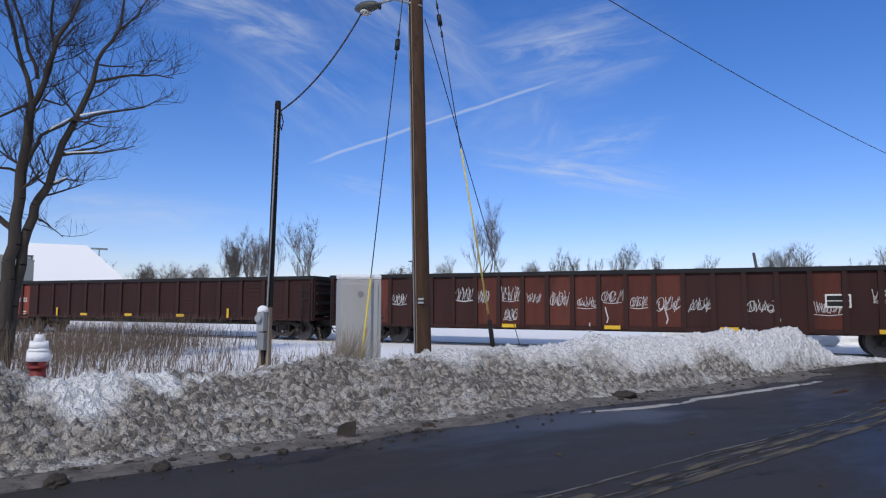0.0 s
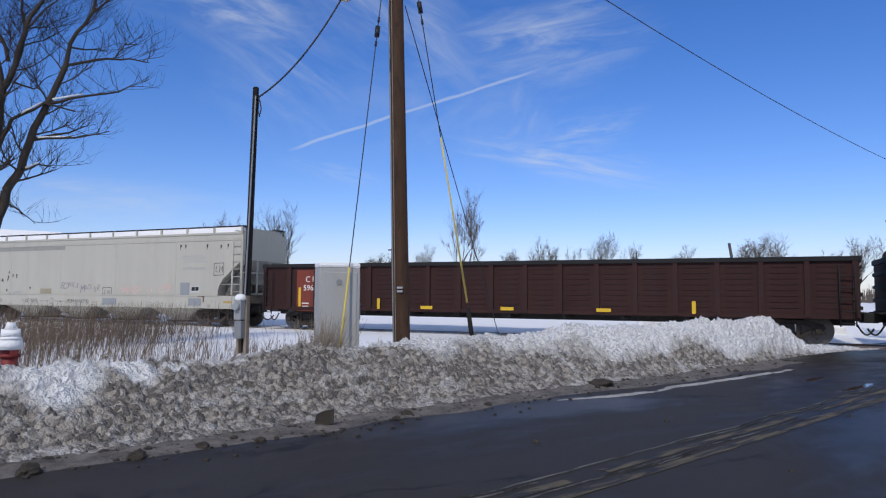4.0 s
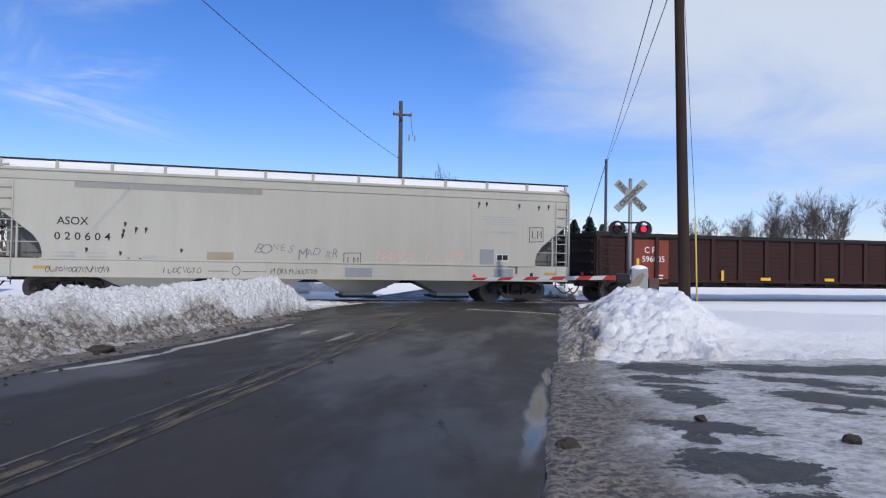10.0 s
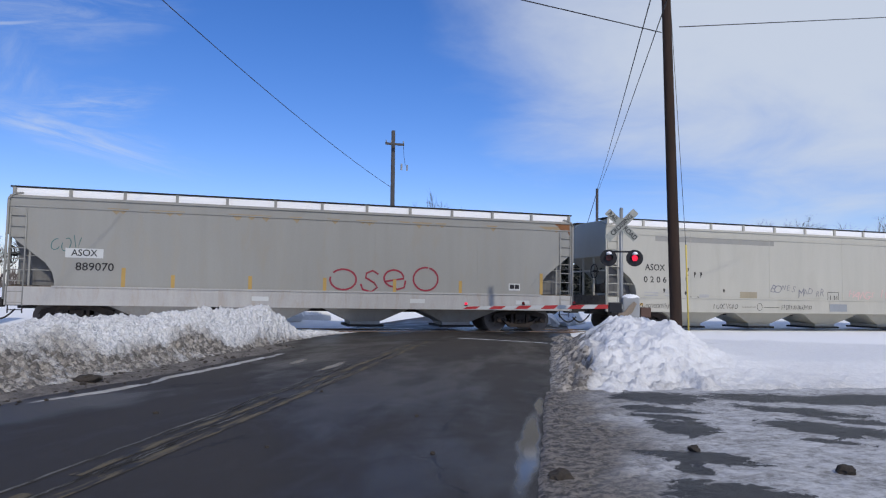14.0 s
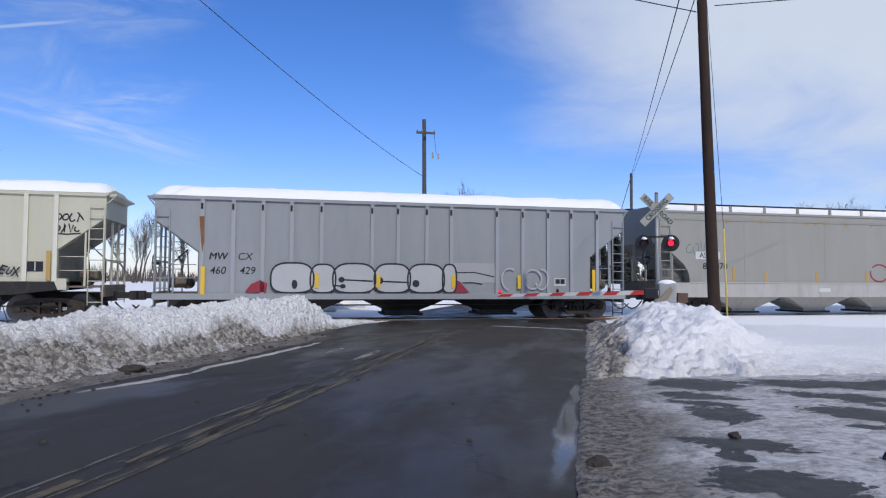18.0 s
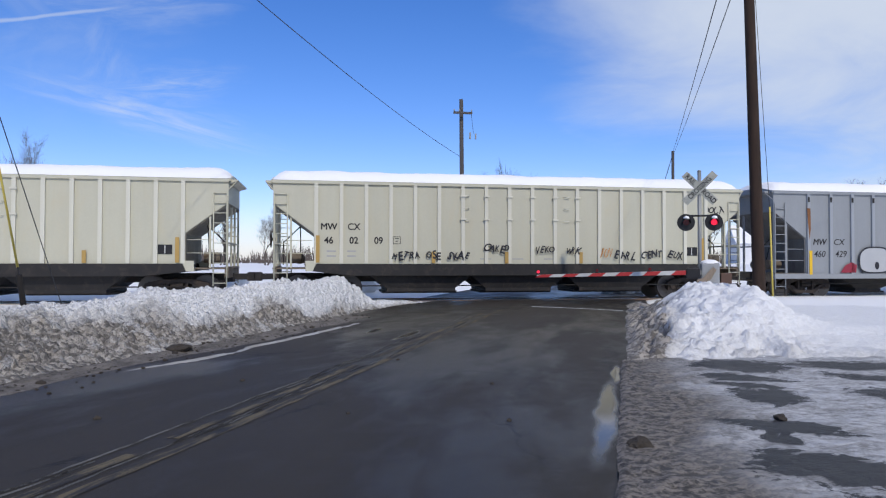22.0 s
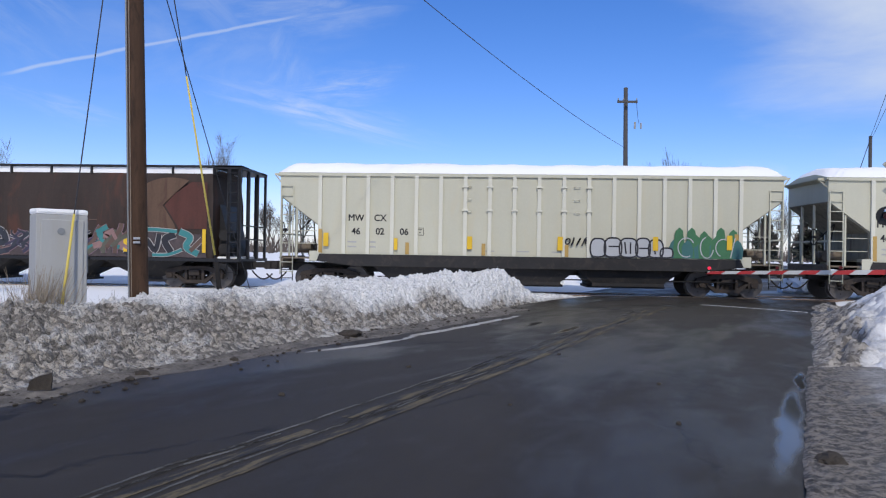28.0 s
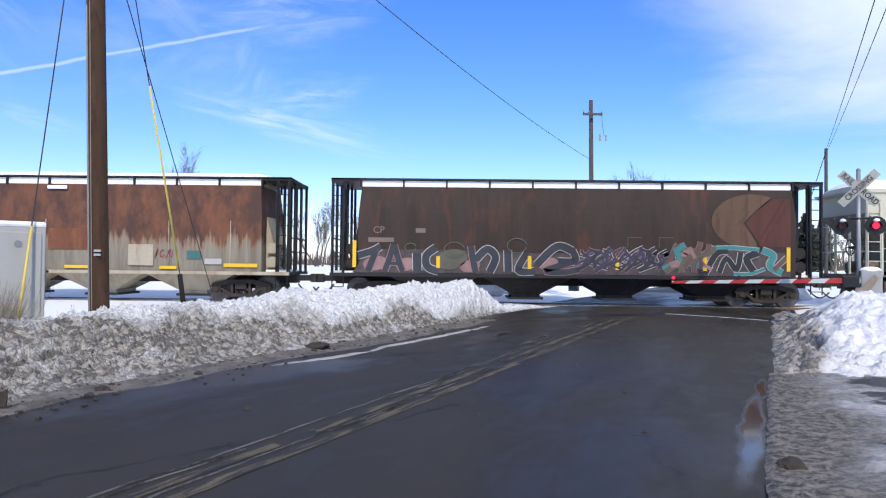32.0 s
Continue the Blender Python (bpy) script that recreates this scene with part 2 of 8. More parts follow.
def road_material():
    """Wet asphalt: patchy water film, tyre-worn bands, salt bloom, cracks and gravel."""
    m = bpy.data.materials.new("wet_asphalt")
    m.use_nodes = True
    tree = m.node_tree
    b = tree.nodes["Principled BSDF"]
    add, link, math_, ramp, mix, noise_, scaled = node_tools(tree)
    turned = add("ShaderNodeMapping", Rotation=(0, 0, radians(25.2)))
    link(add("ShaderNodeTexCoord").outputs["Object"], turned.inputs["Vector"])
    co = turned.outputs[0]
    wide = noise_(scaled(co, (.7, .26, 1)), .55, 4, .5, .5)
    mid = noise_(scaled(co, (1, .5, 1)), 2.2, 6, .62, .4)
    grit = noise_(co, 90, 4, .7)
    col = mix(ramp(wide, .35, .68), (.0240, .0205, .0168), (.0440, .0385, .0330))
    col = mix(math_("MULTIPLY", ramp(mid, .55, .75), .35), col, (.062, .056, .050))
    col = mix(math_("MULTIPLY", ramp(grit, .62, .75), .35), col, (.10, .097, .094))
    crack = add("ShaderNodeTexVoronoi", Scale=.28)
    crack.feature = "DISTANCE_TO_EDGE"
    wob = add("ShaderNodeVectorMath")
    wob.operation = "ADD"
    nz = add("ShaderNodeTexNoise", Scale=1.6, Detail=5.0, Roughness=.65)
    link(co, nz.inputs["Vector"])
    sc = add("ShaderNodeVectorMath")
    sc.operation = "SCALE"
    sc.inputs["Scale"].default_value = .9
    link(nz.outputs["Color"], sc.inputs[0])
    link(scaled(co, (1, .55, 1)), wob.inputs[0])
    link(sc.outputs[0], wob.inputs[1])
    link(wob.outputs[0], crack.inputs["Vector"])
    line = math_("MULTIPLY", ramp(crack.outputs["Distance"], .016, .002), ramp(noise_(co, .6, 3), .42, .58))
    col = mix(math_("MULTIPLY", line, .75), col, (.012, .012, .013))
    link(col, b.inputs["Base Color"])
    sep = add("ShaderNodeSeparateXYZ")
    link(co, sep.inputs[0])
    wob_n = math_("MULTIPLY", math_("SUBTRACT", noise_(co, 1.2, 5, .6), .5), .22)

    def pool(a_mid, a_half, n_mid, n_half):
        da = math_("DIVIDE", math_("ABSOLUTE", math_("SUBTRACT", sep.outputs["Y"], a_mid)), a_half)
        dn = math_("DIVIDE", math_("ABSOLUTE", math_("ADD", math_("SUBTRACT", sep.outputs["X"], n_mid), wob_n)), n_half)
        return ramp(math_("ADD", math_("MULTIPLY", da, da), math_("MULTIPLY", dn, dn)), 1.35, .25)
    water = pool(7.8, 2.0, -.29, .125)
    for spec in ((10.3, .8, -.22, .07), (14.2, .5, -5.4, .10), (13.6, .9, -4.45, .10)):
        water = math_("MAXIMUM", water, pool(*spec))
    film = ramp(math_("ADD", math_("MULTIPLY", wide, .8), math_("MULTIPLY", mid, .2)), .58, .40)
    dull = math_("SUBTRACT", math_("ADD", .60, math_("MULTIPLY", math_("SUBTRACT", grit, .5), .3)), math_("MULTIPLY", film, .29), True)
    link(math_("ADD", math_("MULTIPLY", dull, math_("SUBTRACT", 1.0, water)), math_("MULTIPLY", water, .07)), b.inputs["Roughness"])
    link(math_("ADD", math_("ADD", .13, math_("MULTIPLY", film, .09)), math_("MULTIPLY", water, .3)), b.inputs["Specular IOR Level"])
    n = add("ShaderNodeBump", Distance=.006)
    link(math_("MULTIPLY", math_("SUBTRACT", 1.0, water), .45), n.inputs["Strength"])
    link(math_("SUBTRACT", grit, math_("MULTIPLY", line, 1.5)), n.inputs["Height"])
    link(n.outputs[0], b.inputs["Normal"])
    return m


ASPHALT = road_material()
SNOW = snow_material("field_snow", .10)
SNOW_CAP = snow_material("roof_snow", .0, scale=1.5)
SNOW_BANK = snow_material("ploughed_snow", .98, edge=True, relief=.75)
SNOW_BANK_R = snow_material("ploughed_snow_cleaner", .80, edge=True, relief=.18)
SLUSH = snow_material("slush", .75, clean=(.38, .38, .38), scale=2.4)
SLUSH_DARK = snow_material("dark_slush", .80, clean=(.24, .215, .185), soil=(.018, .016, .013), scale=4.0, grime=(.040, .035, .029))


def worn_paint(name, paint, left):
    """Road paint scoured down to the asphalt in streaks along the lane."""
    m = bpy.data.materials.new(name)
    m.use_nodes = True
    tree = m.node_tree
    b = tree.nodes["Principled BSDF"]
    add, link, math_, ramp, mix, noise_, scaled = node_tools(tree)
    turned = add("ShaderNodeMapping", Rotation=(0, 0, radians(25.2)))
    link(add("ShaderNodeTexCoord").outputs["Object"], turned.inputs["Vector"])
    co = turned.outputs[0]
    scour = noise_(scaled(co, (5.0, .55, 1)), 2.4, 6, .68, .4)
    grit = noise_(co, 70, 4, .7)
    keep = ramp(math_("ADD", scour, math_("MULTIPLY", math_("SUBTRACT", grit, .5), .35)), left, left + .16)
    link(mix(keep, (.030, .028, .026), paint), b.inputs["Base Color"])
    b.inputs["Roughness"].default_value = .6
    b.inputs["Specular IOR Level"].default_value = .15
    return m


YELLOW_LINE = worn_paint("worn_yellow_line", (.135, .108, .062), .43)
SEAM_GREY = worn_paint("seam_sheen", (.13, .13, .13), .42)
WHITE_LINE = material("worn_white_line", (.55, .55, .54), .6, vary=.3, stain=(.12, .12, .12), stain_amt=.6, blotch=3, bump=.1)
LAMP_GREY = material("lamp_grey_green", (.075, .082, .072), .5, vary=.15, bump=.05)
ROCK = material("dirty_clod", (.050, .042, .034), .9, vary=.5, blotch=6, grain=50, bump=.6, bump_scale=30, depth=.03)
POLE_WOOD = material("pole_wood", (.062, .034, .020), .85, vary=.45, streak=True, stain=(.022, .014, .010), stain_amt=.8, blotch=4, grain=60, bump=.5, bump_scale=60)
POLE_BROWN = material("dark_pole_wood", (.038, .023, .016), .85, vary=.45, streak=True, stain=(.025, .018, .014), stain_amt=.75, blotch=4, grain=60, bump=.5, bump_scale=60)
POLE_DARK = material("creosote_wood", (.016, .014, .013), .85, vary=.4, streak=True, blotch=4, grain=60, bump=.4)
POLE_GREY = material("grey_pole_wood", (.085, .080, .078), .9, vary=.35, streak=True, blotch=4, bump=.4)
TIMBER = material("weathered_timber", (.25, .20, .15), .9, vary=.4, streak=True, blotch=5, bump=.4)
WIRE = material("cable_black", (.03, .03, .035), .6, vary=.1, bump=0)
STEEL_GREY = material("galvanised_steel", (.27, .28, .28), .5, .4, vary=.15, stain=(.3, .29, .27), bump=.05)
DULL_GREY = material("grey_paint", (.30, .31, .31), .55, vary=.08, stain=(.34, .33, .31), stain_amt=.3, bump=.04)
CABINET_GREY = material("cabinet_paint", (.40, .40, .385), .55, vary=.06, stain=(.38, .36, .32), stain_amt=.45, blotch=2.0, bump=.03, streak=True)
ALU = material("aluminium", (.55, .56, .57), .4, .6, vary=.1, bump=.03)
GUARD_YELLOW = material("guard_yellow", (.62, .49, .11), .5, vary=.1, bump=.03)
BLACK = material("black_paint", (.018, .018, .02), .5, vary=.2, bump=.05)
RUBBER = material("dark_grime", (.03, .027, .025), .8, vary=.4, bump=.2)
BLADE_WHITE = material("blade_grey_white", (.33, .34, .30), .55, vary=.2, stain=(.18, .18, .16), stain_amt=.5, blotch=6, bump=.03)
WHITE_SIGN = material("sign_white", (.50, .51, .49), .5, vary=.06, stain=(.5, .49, .46), stain_amt=.3, bump=.02)
RED_SIGN = material("sign_red", (.40, .035, .035), .45, vary=.08, bump=.02)
LENS_DARK = material("dark_red_lens", (.10, .008, .01), .2, vary=.1, bump=.0)
LENS_LIT = material("lit_red_lens", (.4, .02, .03), .3, vary=0, bump=0, emit=((.9, .02, .07), 1.3))
HYDRANT_RED = material("hydrant_red", (.22, .035, .03), .55, vary=.25, stain=(.1, .05, .04), bump=.1)
BARK = material("bark", (.050, .041, .034), .95, vary=.45, streak=True, blotch=6, grain=40, bump=.6, bump_scale=30, depth=.03)
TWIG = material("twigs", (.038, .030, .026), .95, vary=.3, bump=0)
# Far trees coloured paler and greyer than near twigs: distance haze painted in.
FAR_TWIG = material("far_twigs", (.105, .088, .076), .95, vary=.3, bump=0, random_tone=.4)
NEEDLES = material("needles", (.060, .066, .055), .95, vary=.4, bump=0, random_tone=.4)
WEED = material("dry_weeds", (.15, .112, .08), .95, vary=.4, blotch=3, bump=0)
RAIL = material("rail_steel", (.22, .15, .11), .5, .5, vary=.3, bump=.1)
RAIL_TOP = material("rail_head", (.5, .5, .5), .25, .9, vary=.1, bump=.02)


# ---------------- mesh tools ----------------
def bm_box(bm, x0, y0, z0, x1, y1, z1, bevel=0.0):
    vs = [bm.verts.new((x, y, z)) for z in (z0, z1) for y in (y0, y1) for x in (x0, x1)]
    fs = [bm.faces.new([vs[i] for i in q]) for q in ((0, 2, 3, 1), (4, 5, 7, 6), (0, 1, 5, 4), (2, 6, 7, 3), (0, 4, 6, 2), (1, 3, 7, 5))]
    if bevel:
        es = list({e for f in fs for e in f.edges})
        bmesh.ops.bevel(bm, geom=es, offset=bevel, segments=2, affect="EDGES", profile=.6)
    return bm


def bm_tube(bm, p, q, r0, r1=None, n=8, cap=True):
    r1 = r0 if r1 is None else r1
    p, q = Vector(p), Vector(q)
    d = (q - p)
    if d.length < 1e-6:
        return bm
    rot = d.to_track_quat("Z", "Y")
    a, b = [], []
    for i in range(n):
        c = Vector((math.cos(2 * math.pi * i / n), math.sin(2 * math.pi * i / n), 0))
        a.append(bm.verts.new(p + rot @ (c * r0)))
        b.append(bm.verts.new(q + rot @ (c * r1)))
    for i in range(n):
        bm.faces.new((a[i], a[(i + 1) % n], b[(i + 1) % n], b[i])).smooth = n > 5
    if cap:
        bm.faces.new(a[::-1])
        bm.faces.new(b)
    return bm


def bm_path(bm, pts, r, n=6):
    for p, q in zip(pts, pts[1:]):
        bm_tube(bm, p, q, r, r, n)
    return bm


def bm_prism(bm, outline, y0, y1):
    """Outline of (x, z) points, pushed from y0 to y1."""
    a = [bm.verts.new((x, y0, z)) for x, z in outline]
    b = [bm.verts.new((x, y1, z)) for x, z in outline]
    k = len(outline)
    bm.faces.new(a)
    bm.faces.new(b[::-1])
    for i in range(k):
        bm.faces.new((a[i], b[i], b[(i + 1) % k], a[(i + 1) % k]))
    bmesh.ops.recalc_face_normals(bm, faces=bm.faces[:])
    return bm


def bm_section(bm, section, x0, x1, cap=True, smooth=False):
    """Closed section of (y, z) points, pushed from x0 to x1."""
    a = [bm.verts.new((x0, y, z)) for y, z in section]
    b = [bm.verts.new((x1, y, z)) for y, z in section]
    k = len(section)
    for i in range(k):
        bm.faces.new((a[i], b[i], b[(i + 1) % k], a[(i + 1) % k])).smooth = smooth
    if cap:
        bm.faces.new(a)
        bm.faces.new(b[::-1])
    bmesh.ops.recalc_face_normals(bm, faces=bm.faces[:])
    return bm


def bm_disc(bm, c, axis, r, depth, n=20, r2=None):
    a = Vector(axis).normalized()
    return bm_tube(bm, Vector(c) - a * depth / 2, Vector(c) + a * depth / 2, r, r if r2 is None else r2, n)


def mesh_of(name, bm):
    me = bpy.data.meshes.new(name)
    bm.to_mesh(me)
    bm.free()
    return me


def part(name, bm, mat, parent=None, label="", at=None):
    me = bm if isinstance(bm, bpy.types.Mesh) else mesh_of(name, bm)
    if mat is not None and not me.materials:
        for q in (mat if isinstance(mat, (list, tuple)) else (mat,)):
            me.materials.append(q)
    ob = new(name, me)
    if parent is not None:
        ob.parent = parent
    if at is not None:
        ob.matrix_basis = at
    if label:
        ob["label"] = label
    return ob


def thing(name, label, category, group="", kind="", at=None):
    ob = new(name)
    ob.empty_display_size = .3
    if at is not None:
        ob.matrix_basis = at
    return tagged(ob, label, category, group, kind)


def letters(text, size, mat_, parent, m, label="", name="lettering", width=1.0, bold=.0, shear=0.0):
    cu = bpy.data.curves.new(name, "FONT")
    cu.body, cu.size, cu.align_x, cu.align_y, cu.offset, cu.shear, cu.extrude = text, size, "CENTER", "CENTER", 0 if "M" in text else bold, shear, .002
    cu.resolution_u = 3
    ob = bpy.data.objects.new(name, cu)
    scene.collection.objects.link(ob)
    me = bpy.data.meshes.new_from_object(ob.evaluated_get(bpy.context.evaluated_depsgraph_get()))
    bpy.data.objects.remove(ob)
    me.transform(Matrix.Diagonal((width, 1, 1, 1)))
    if "M" in text and bold > 0:                 # thickened by a second strike
        bm = bmesh.new()
        for dx in (-.009, .009):
            me.transform(Matrix.Translation((dx, 0, .0)))
            bm.from_mesh(me)
            me.transform(Matrix.Translation((-dx, 0, .0005)))
        bm.to_mesh(me)
        bm.free()
    me.materials.clear()
    me.materials.append(mat_)
    return part(name, me, None, parent, label, m)


FACE_NEAR = Matrix(((1, 0, 0, 0), (0, 0, -1, 0), (0, 1, 0, 0), (0, 0, 0, 1)))   # flat writing stood up, facing -y


# ---------------- lie of the land ----------------
RD = Vector((math.sin(radians(25.2)), math.cos(radians(25.2)), 0))     # along the road
RN = Vector((RD.y, -RD.x, 0))                                          # across it, to the right
TRACK_Y, RAIL_Z = 25.7, .16
LANE_L, LANE_R, LANE_C = -7.45, -.05, -3.72


def road_xy(a, n):
    return RD.x * a + RN.x * n, RD.y * a + RN.y * n


def road_an(x, y):
    return RD.x * x + RD.y * y, RN.x * x + RN.y * y


def step(v, lo, hi):
    t = min(max((v - lo) / (hi - lo), 0), 1)
    return t * t * (3 - 2 * t)


def road_z(x, y):
    return .15 * step(y, 4, 25) - .1 * step(y, 30, 60)


def ground_z(x, y):
    """Lie of the snow-covered land, without the ploughed banks."""
    a, n = road_an(x, y)
    z = .12 * step(y, 4, 20)
    lump = noise.noise((x * .35, y * .35, 3.0)) * .05 + noise.noise((x * 1.1, y * 1.1, 7.0)) * .02
    if n > .3:                                   # field beyond the driveway
        z += .30 * step(y, 11.8, 15.5) * (1 - .75 * step(y, 19.0, 23.4))
    elif n < -8:
        z += .16 * step(y, 2, 8) * (1 - .9 * step(y, 20, 23.6))
    z += (.10 * step(y, 28.2, 31) + .50 * step(y, 31, 41) + .3 * step(y, 41, 70)) * step(abs(n - LANE_C), 4.4, 7.5)
    z += lump * (1 - .8 * step(22.5, 22.5, 24) if y < 22.5 or y > 29 else .3)
    off = step(abs(n - LANE_C), 6.6, 5.0) if n < LANE_C and y < 23 else step(abs(n - LANE_C), 5.6, 3.8)
    z = z * (1 - off) + (road_z(x, y) - .12) * off
    if n > -1.2 and y < 10.5:                      # driveway and verge
        k = step(y, 10.5, 9.9)
        z = z * (1 - k) + (road_z(x, y) - .16) * k
    return z


def spaced(lo, hi, fine, far, grow=1.16):
    vals, v, s = [], 0.0, fine
    seq = [lo]
    while seq[-1] < hi:
        seq.append(seq[-1] + fine)
    up, s = [hi], fine
    while up[-1] < far:
        s *= grow
        up.append(up[-1] + s)
    down, s = [lo], fine
    while down[-1] > -far:
        s *= grow
        down.append(down[-1] - s)
    return down[::-1][:-1] + seq + up[1:]


def sheet(name, us, vs, place, mat_, attr=None, smooth=True):
    nu, nv = len(us), len(vs)
    verts = [place(u, v) for v in vs for u in us]
    faces = [(j * nu + i, j * nu + i + 1, (j + 1) * nu + i + 1, (j + 1) * nu + i) for j in range(nv - 1) for i in range(nu - 1)]
    me = bpy.data.meshes.new(name)
    me.from_pydata(verts, [], faces)
    if smooth:
        me.polygons.foreach_set("use_smooth", [True] * len(faces))
    if attr:
        data = me.attributes.new("soil", "FLOAT", "POINT")
        data.data.foreach_set("value", [attr(u, v) for v in vs for u in us])
    me.materials.append(mat_)
    me.update()
    return me


tagged(new("ground", sheet("ground", spaced(-32, 36, .5, 2600), spaced(-6, 44, .5, 2600), lambda x, y: (x, y, ground_z(x, y)), SNOW)),
       "snow-covered flat land reaching to the skyline", "ground", kind="structure")


def road_point(a, n, lift=0.0):
    x, y = road_xy(a, n)
    crown = -.05 * ((n - LANE_C) / 3.7) ** 2
    return (x, y, road_z(x, y) + crown + lift)


me = sheet("road", [LANE_L - .9 + .3 * i for i in range(31)], [-8 + .5 * i for i in range(88)] + [37 + 3 * i for i in range(40)],
           lambda n, a: road_point(a, n), ASPHALT)
tagged(new("road", me), "dark wet asphalt road with worn markings leading over the crossing", "road", kind="structure")


# ---------------- ploughed banks, slush, markings, rails ----------------
def chunks(x, y, s):
    """Lumpy ploughed snow: rounded cells of several sizes."""
    big = noise.noise((x * 1.1, y * 1.1, 8.0))
    d1 = noise.voronoi((x / s, y / s, 0.0))[0]
    d2 = noise.voronoi((x / (s * .45), y / (s * .45), 4.0))[0]
    return (.5 - d1[0]) * s * (.75 + .5 * big) + (.5 - d2[0]) * s * .42 + .05 * big


def crumble(x, y, f, seed=0.0):
    """Broken, billowing relief with sharp hollows."""
    return noise.turbulence((x * f, y * f, seed), 4, True) - .45


BANK_END = 21.4


def bank_foot(a):
    return -7.98 + .30 * step(a, 9, 13) + .7 * step(a, 21, 24)


# rounded lumps of clean snow on the bank: x, y, radius, height
LUMPS = ((-7.35, 6.80, .26, .16), (-7.6, 6.7, .20, .10), (-7.65, 6.05, .34, .16), (-7.75, 5.70, .30, .12), (-7.45, 5.72, .3, .05), (-7.3, 7.4, .14, .08))


def bank_left(a, v):
    """v runs 0 at the foot beside the road to 1 behind the crest."""
    foot = bank_foot(a) + .16 * noise.noise((a * .6, 2, 0)) + .05 * noise.noise((a * 2.7, 4, 0))
    width = 4.2 - 2.6 * step(a, 9, 19.5) - .4 * step(a, 2, -5)
    n = foot - width * v
    top = .62 + .40 * step(a, 3.2, .2) + .20 * step(a, 3, 9) + .16 * step(a, 10, 16)
    top *= 1 + .16 * noise.noise((a * .45, 9, 0)) + .10 * noise.noise((a * 1.3, 5, 1))
    top *= step(a, BANK_END + .5, BANK_END - 2.2)
    top = max(top, .15 * step(a, 24.2, 22.4))
    rise = step(v, 0, .46) ** .8 if v < .46 else 1 - .72 * step(v, .5, 1.0)
    x, y = road_xy(a, n)
    z = road_z(x, y) - .05 + top * rise
    rough = step(v, 0, .12) * (1 - .5 * step(v, .62, 1)) * (.35 + .65 * step(top, 0, .5))
    z += (chunks(x, y, .125) * 1.05 + chunks(x, y, .32) * .30 + .14 * crumble(x, y, 5.0, 5.0)) * rough
    for lx, ly, r, h in LUMPS:
        d = math.hypot(x - lx, y - ly) / r
        if d < 2.5:
            z += h * math.exp(-d ** 2.6) - .04 * rough * math.exp(-d ** 4) + .05 * noise.noise((x * 2.1, y * 2.1, 0)) * rough
    z -= .3 * step(v, .9, 1) + .05 * step(v, .03, 0)
    return (x, y, z)


def bank_left_soil(a, v):
    x, y = road_xy(a, -8 - 4 * v)
    patch = .7 * step(noise.noise((x * .8, y * .8, 12.0)) + .5 * noise.noise((x * 3.2, y * 3.2, 3.0)), .34, .62) * step(v, .16, .34)
    fresh = 1.0 * step(v - .585 + .029 * a + .16 * noise.noise((x * .9, y * .9, 2.0)) + .05 * noise.noise((x * 4, y * 4, 2.0)), -.08, .13) * step(a, 4.5, 8.5)
    fresh = max(fresh, .75 * step(v, .48, .60))
    px, py = bank_left(a, v)[:2]
    for lx, ly, r, h in LUMPS:
        fresh = max(fresh, 1.06 * math.exp(-(math.hypot(px - lx, py - ly) / (r * 1.25)) ** 6))
    return max(0, min(1, (1.06 - fresh) * (1 - .85 * patch) + .7 * step(v, .20, .0)))


us = [-3 + .036 * i for i in range(756)]
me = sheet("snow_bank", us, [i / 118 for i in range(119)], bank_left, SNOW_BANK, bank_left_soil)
tagged(new("snow_bank", me), "lumpy bank of dirty ploughed snow along the road", "snow bank", kind="stuff")


def yard_edge(x):
    return 10.05 - .07 * (x - 5) + .16 * noise.noise((x * .8, 6, 0)) + .07 * noise.noise((x * 3, 6, 0))


def bank_right(x, y):
    """Height of the ploughed heap beside the signal and the snowfield behind it; None off its edge."""
    a, n = road_an(x, y)
    d1 = n + .08 - .08 * noise.noise((a * .9, 1, 0))
    d2 = y - yard_edge(x)
    d = min(d1, d2)
    if d < -.12:
        return None
    ridge = .60 * math.exp(-(abs(d1 - 1.55) / 1.5) ** 4) * step(a, 20.6, 18.8) * step(d2, .1, 3.6)
    ridge *= 1 + .15 * noise.noise((a * .9, 4, 2)) + .16 * noise.noise((x * 1.6, y * 1.6, 8)) + .08 * noise.noise((x * 4.5, y * 4.5, 1))
    ridge += .33 * math.exp(-(abs(d1 - 2.5) / (.35 if d1 < 2.5 else .8)) ** 1.4 - (abs(a - 14.9) / .9) ** 1.5)
    field = .40 * (1 - .55 * step(y, 17, 22)) * step(d1, .0, .7) * step(a, 24, 20)
    slope = (.10 * step(d1, -.1, .1) + .90 * step(d1, .0, 1.75)) * step(d2, -.05, 1.5 + .4 * step(x, 7, 9))
    loose = step(d, 0, .35) * (step(d1, 4.2, 2.4) * .85 + .10) * (1 - .75 * step(d2, 3.0, 5.0) * step(d1, 2.4, 3.6)) * (1 - .45 * step(x, 6.5, 8.5))
    z = road_z(x, y) - .06 + (field + ridge) * slope + (chunks(x, y, .34) * .50 + chunks(x, y, .15) * .55 + .26 * crumble(x, y, 1.9, 2.0) + .14 * crumble(x, y, 5.0, 7.0)) * loose + .03 * noise.noise((x * .9, y * .9, 5))
    z += (.10 + .06 * noise.noise((x * 3.1, y * 3.1, 6))) * step(d, -.10, .32) * step(d, 1.4, .3)
    pits = step(noise.noise((x * 1.5, y * 1.5, 21)), .1, .5) * step(d1, .9, .5) * step(d1, .0, .3)
    z -= .14 * pits
    return z - .12 * step(d, .02, -.12)


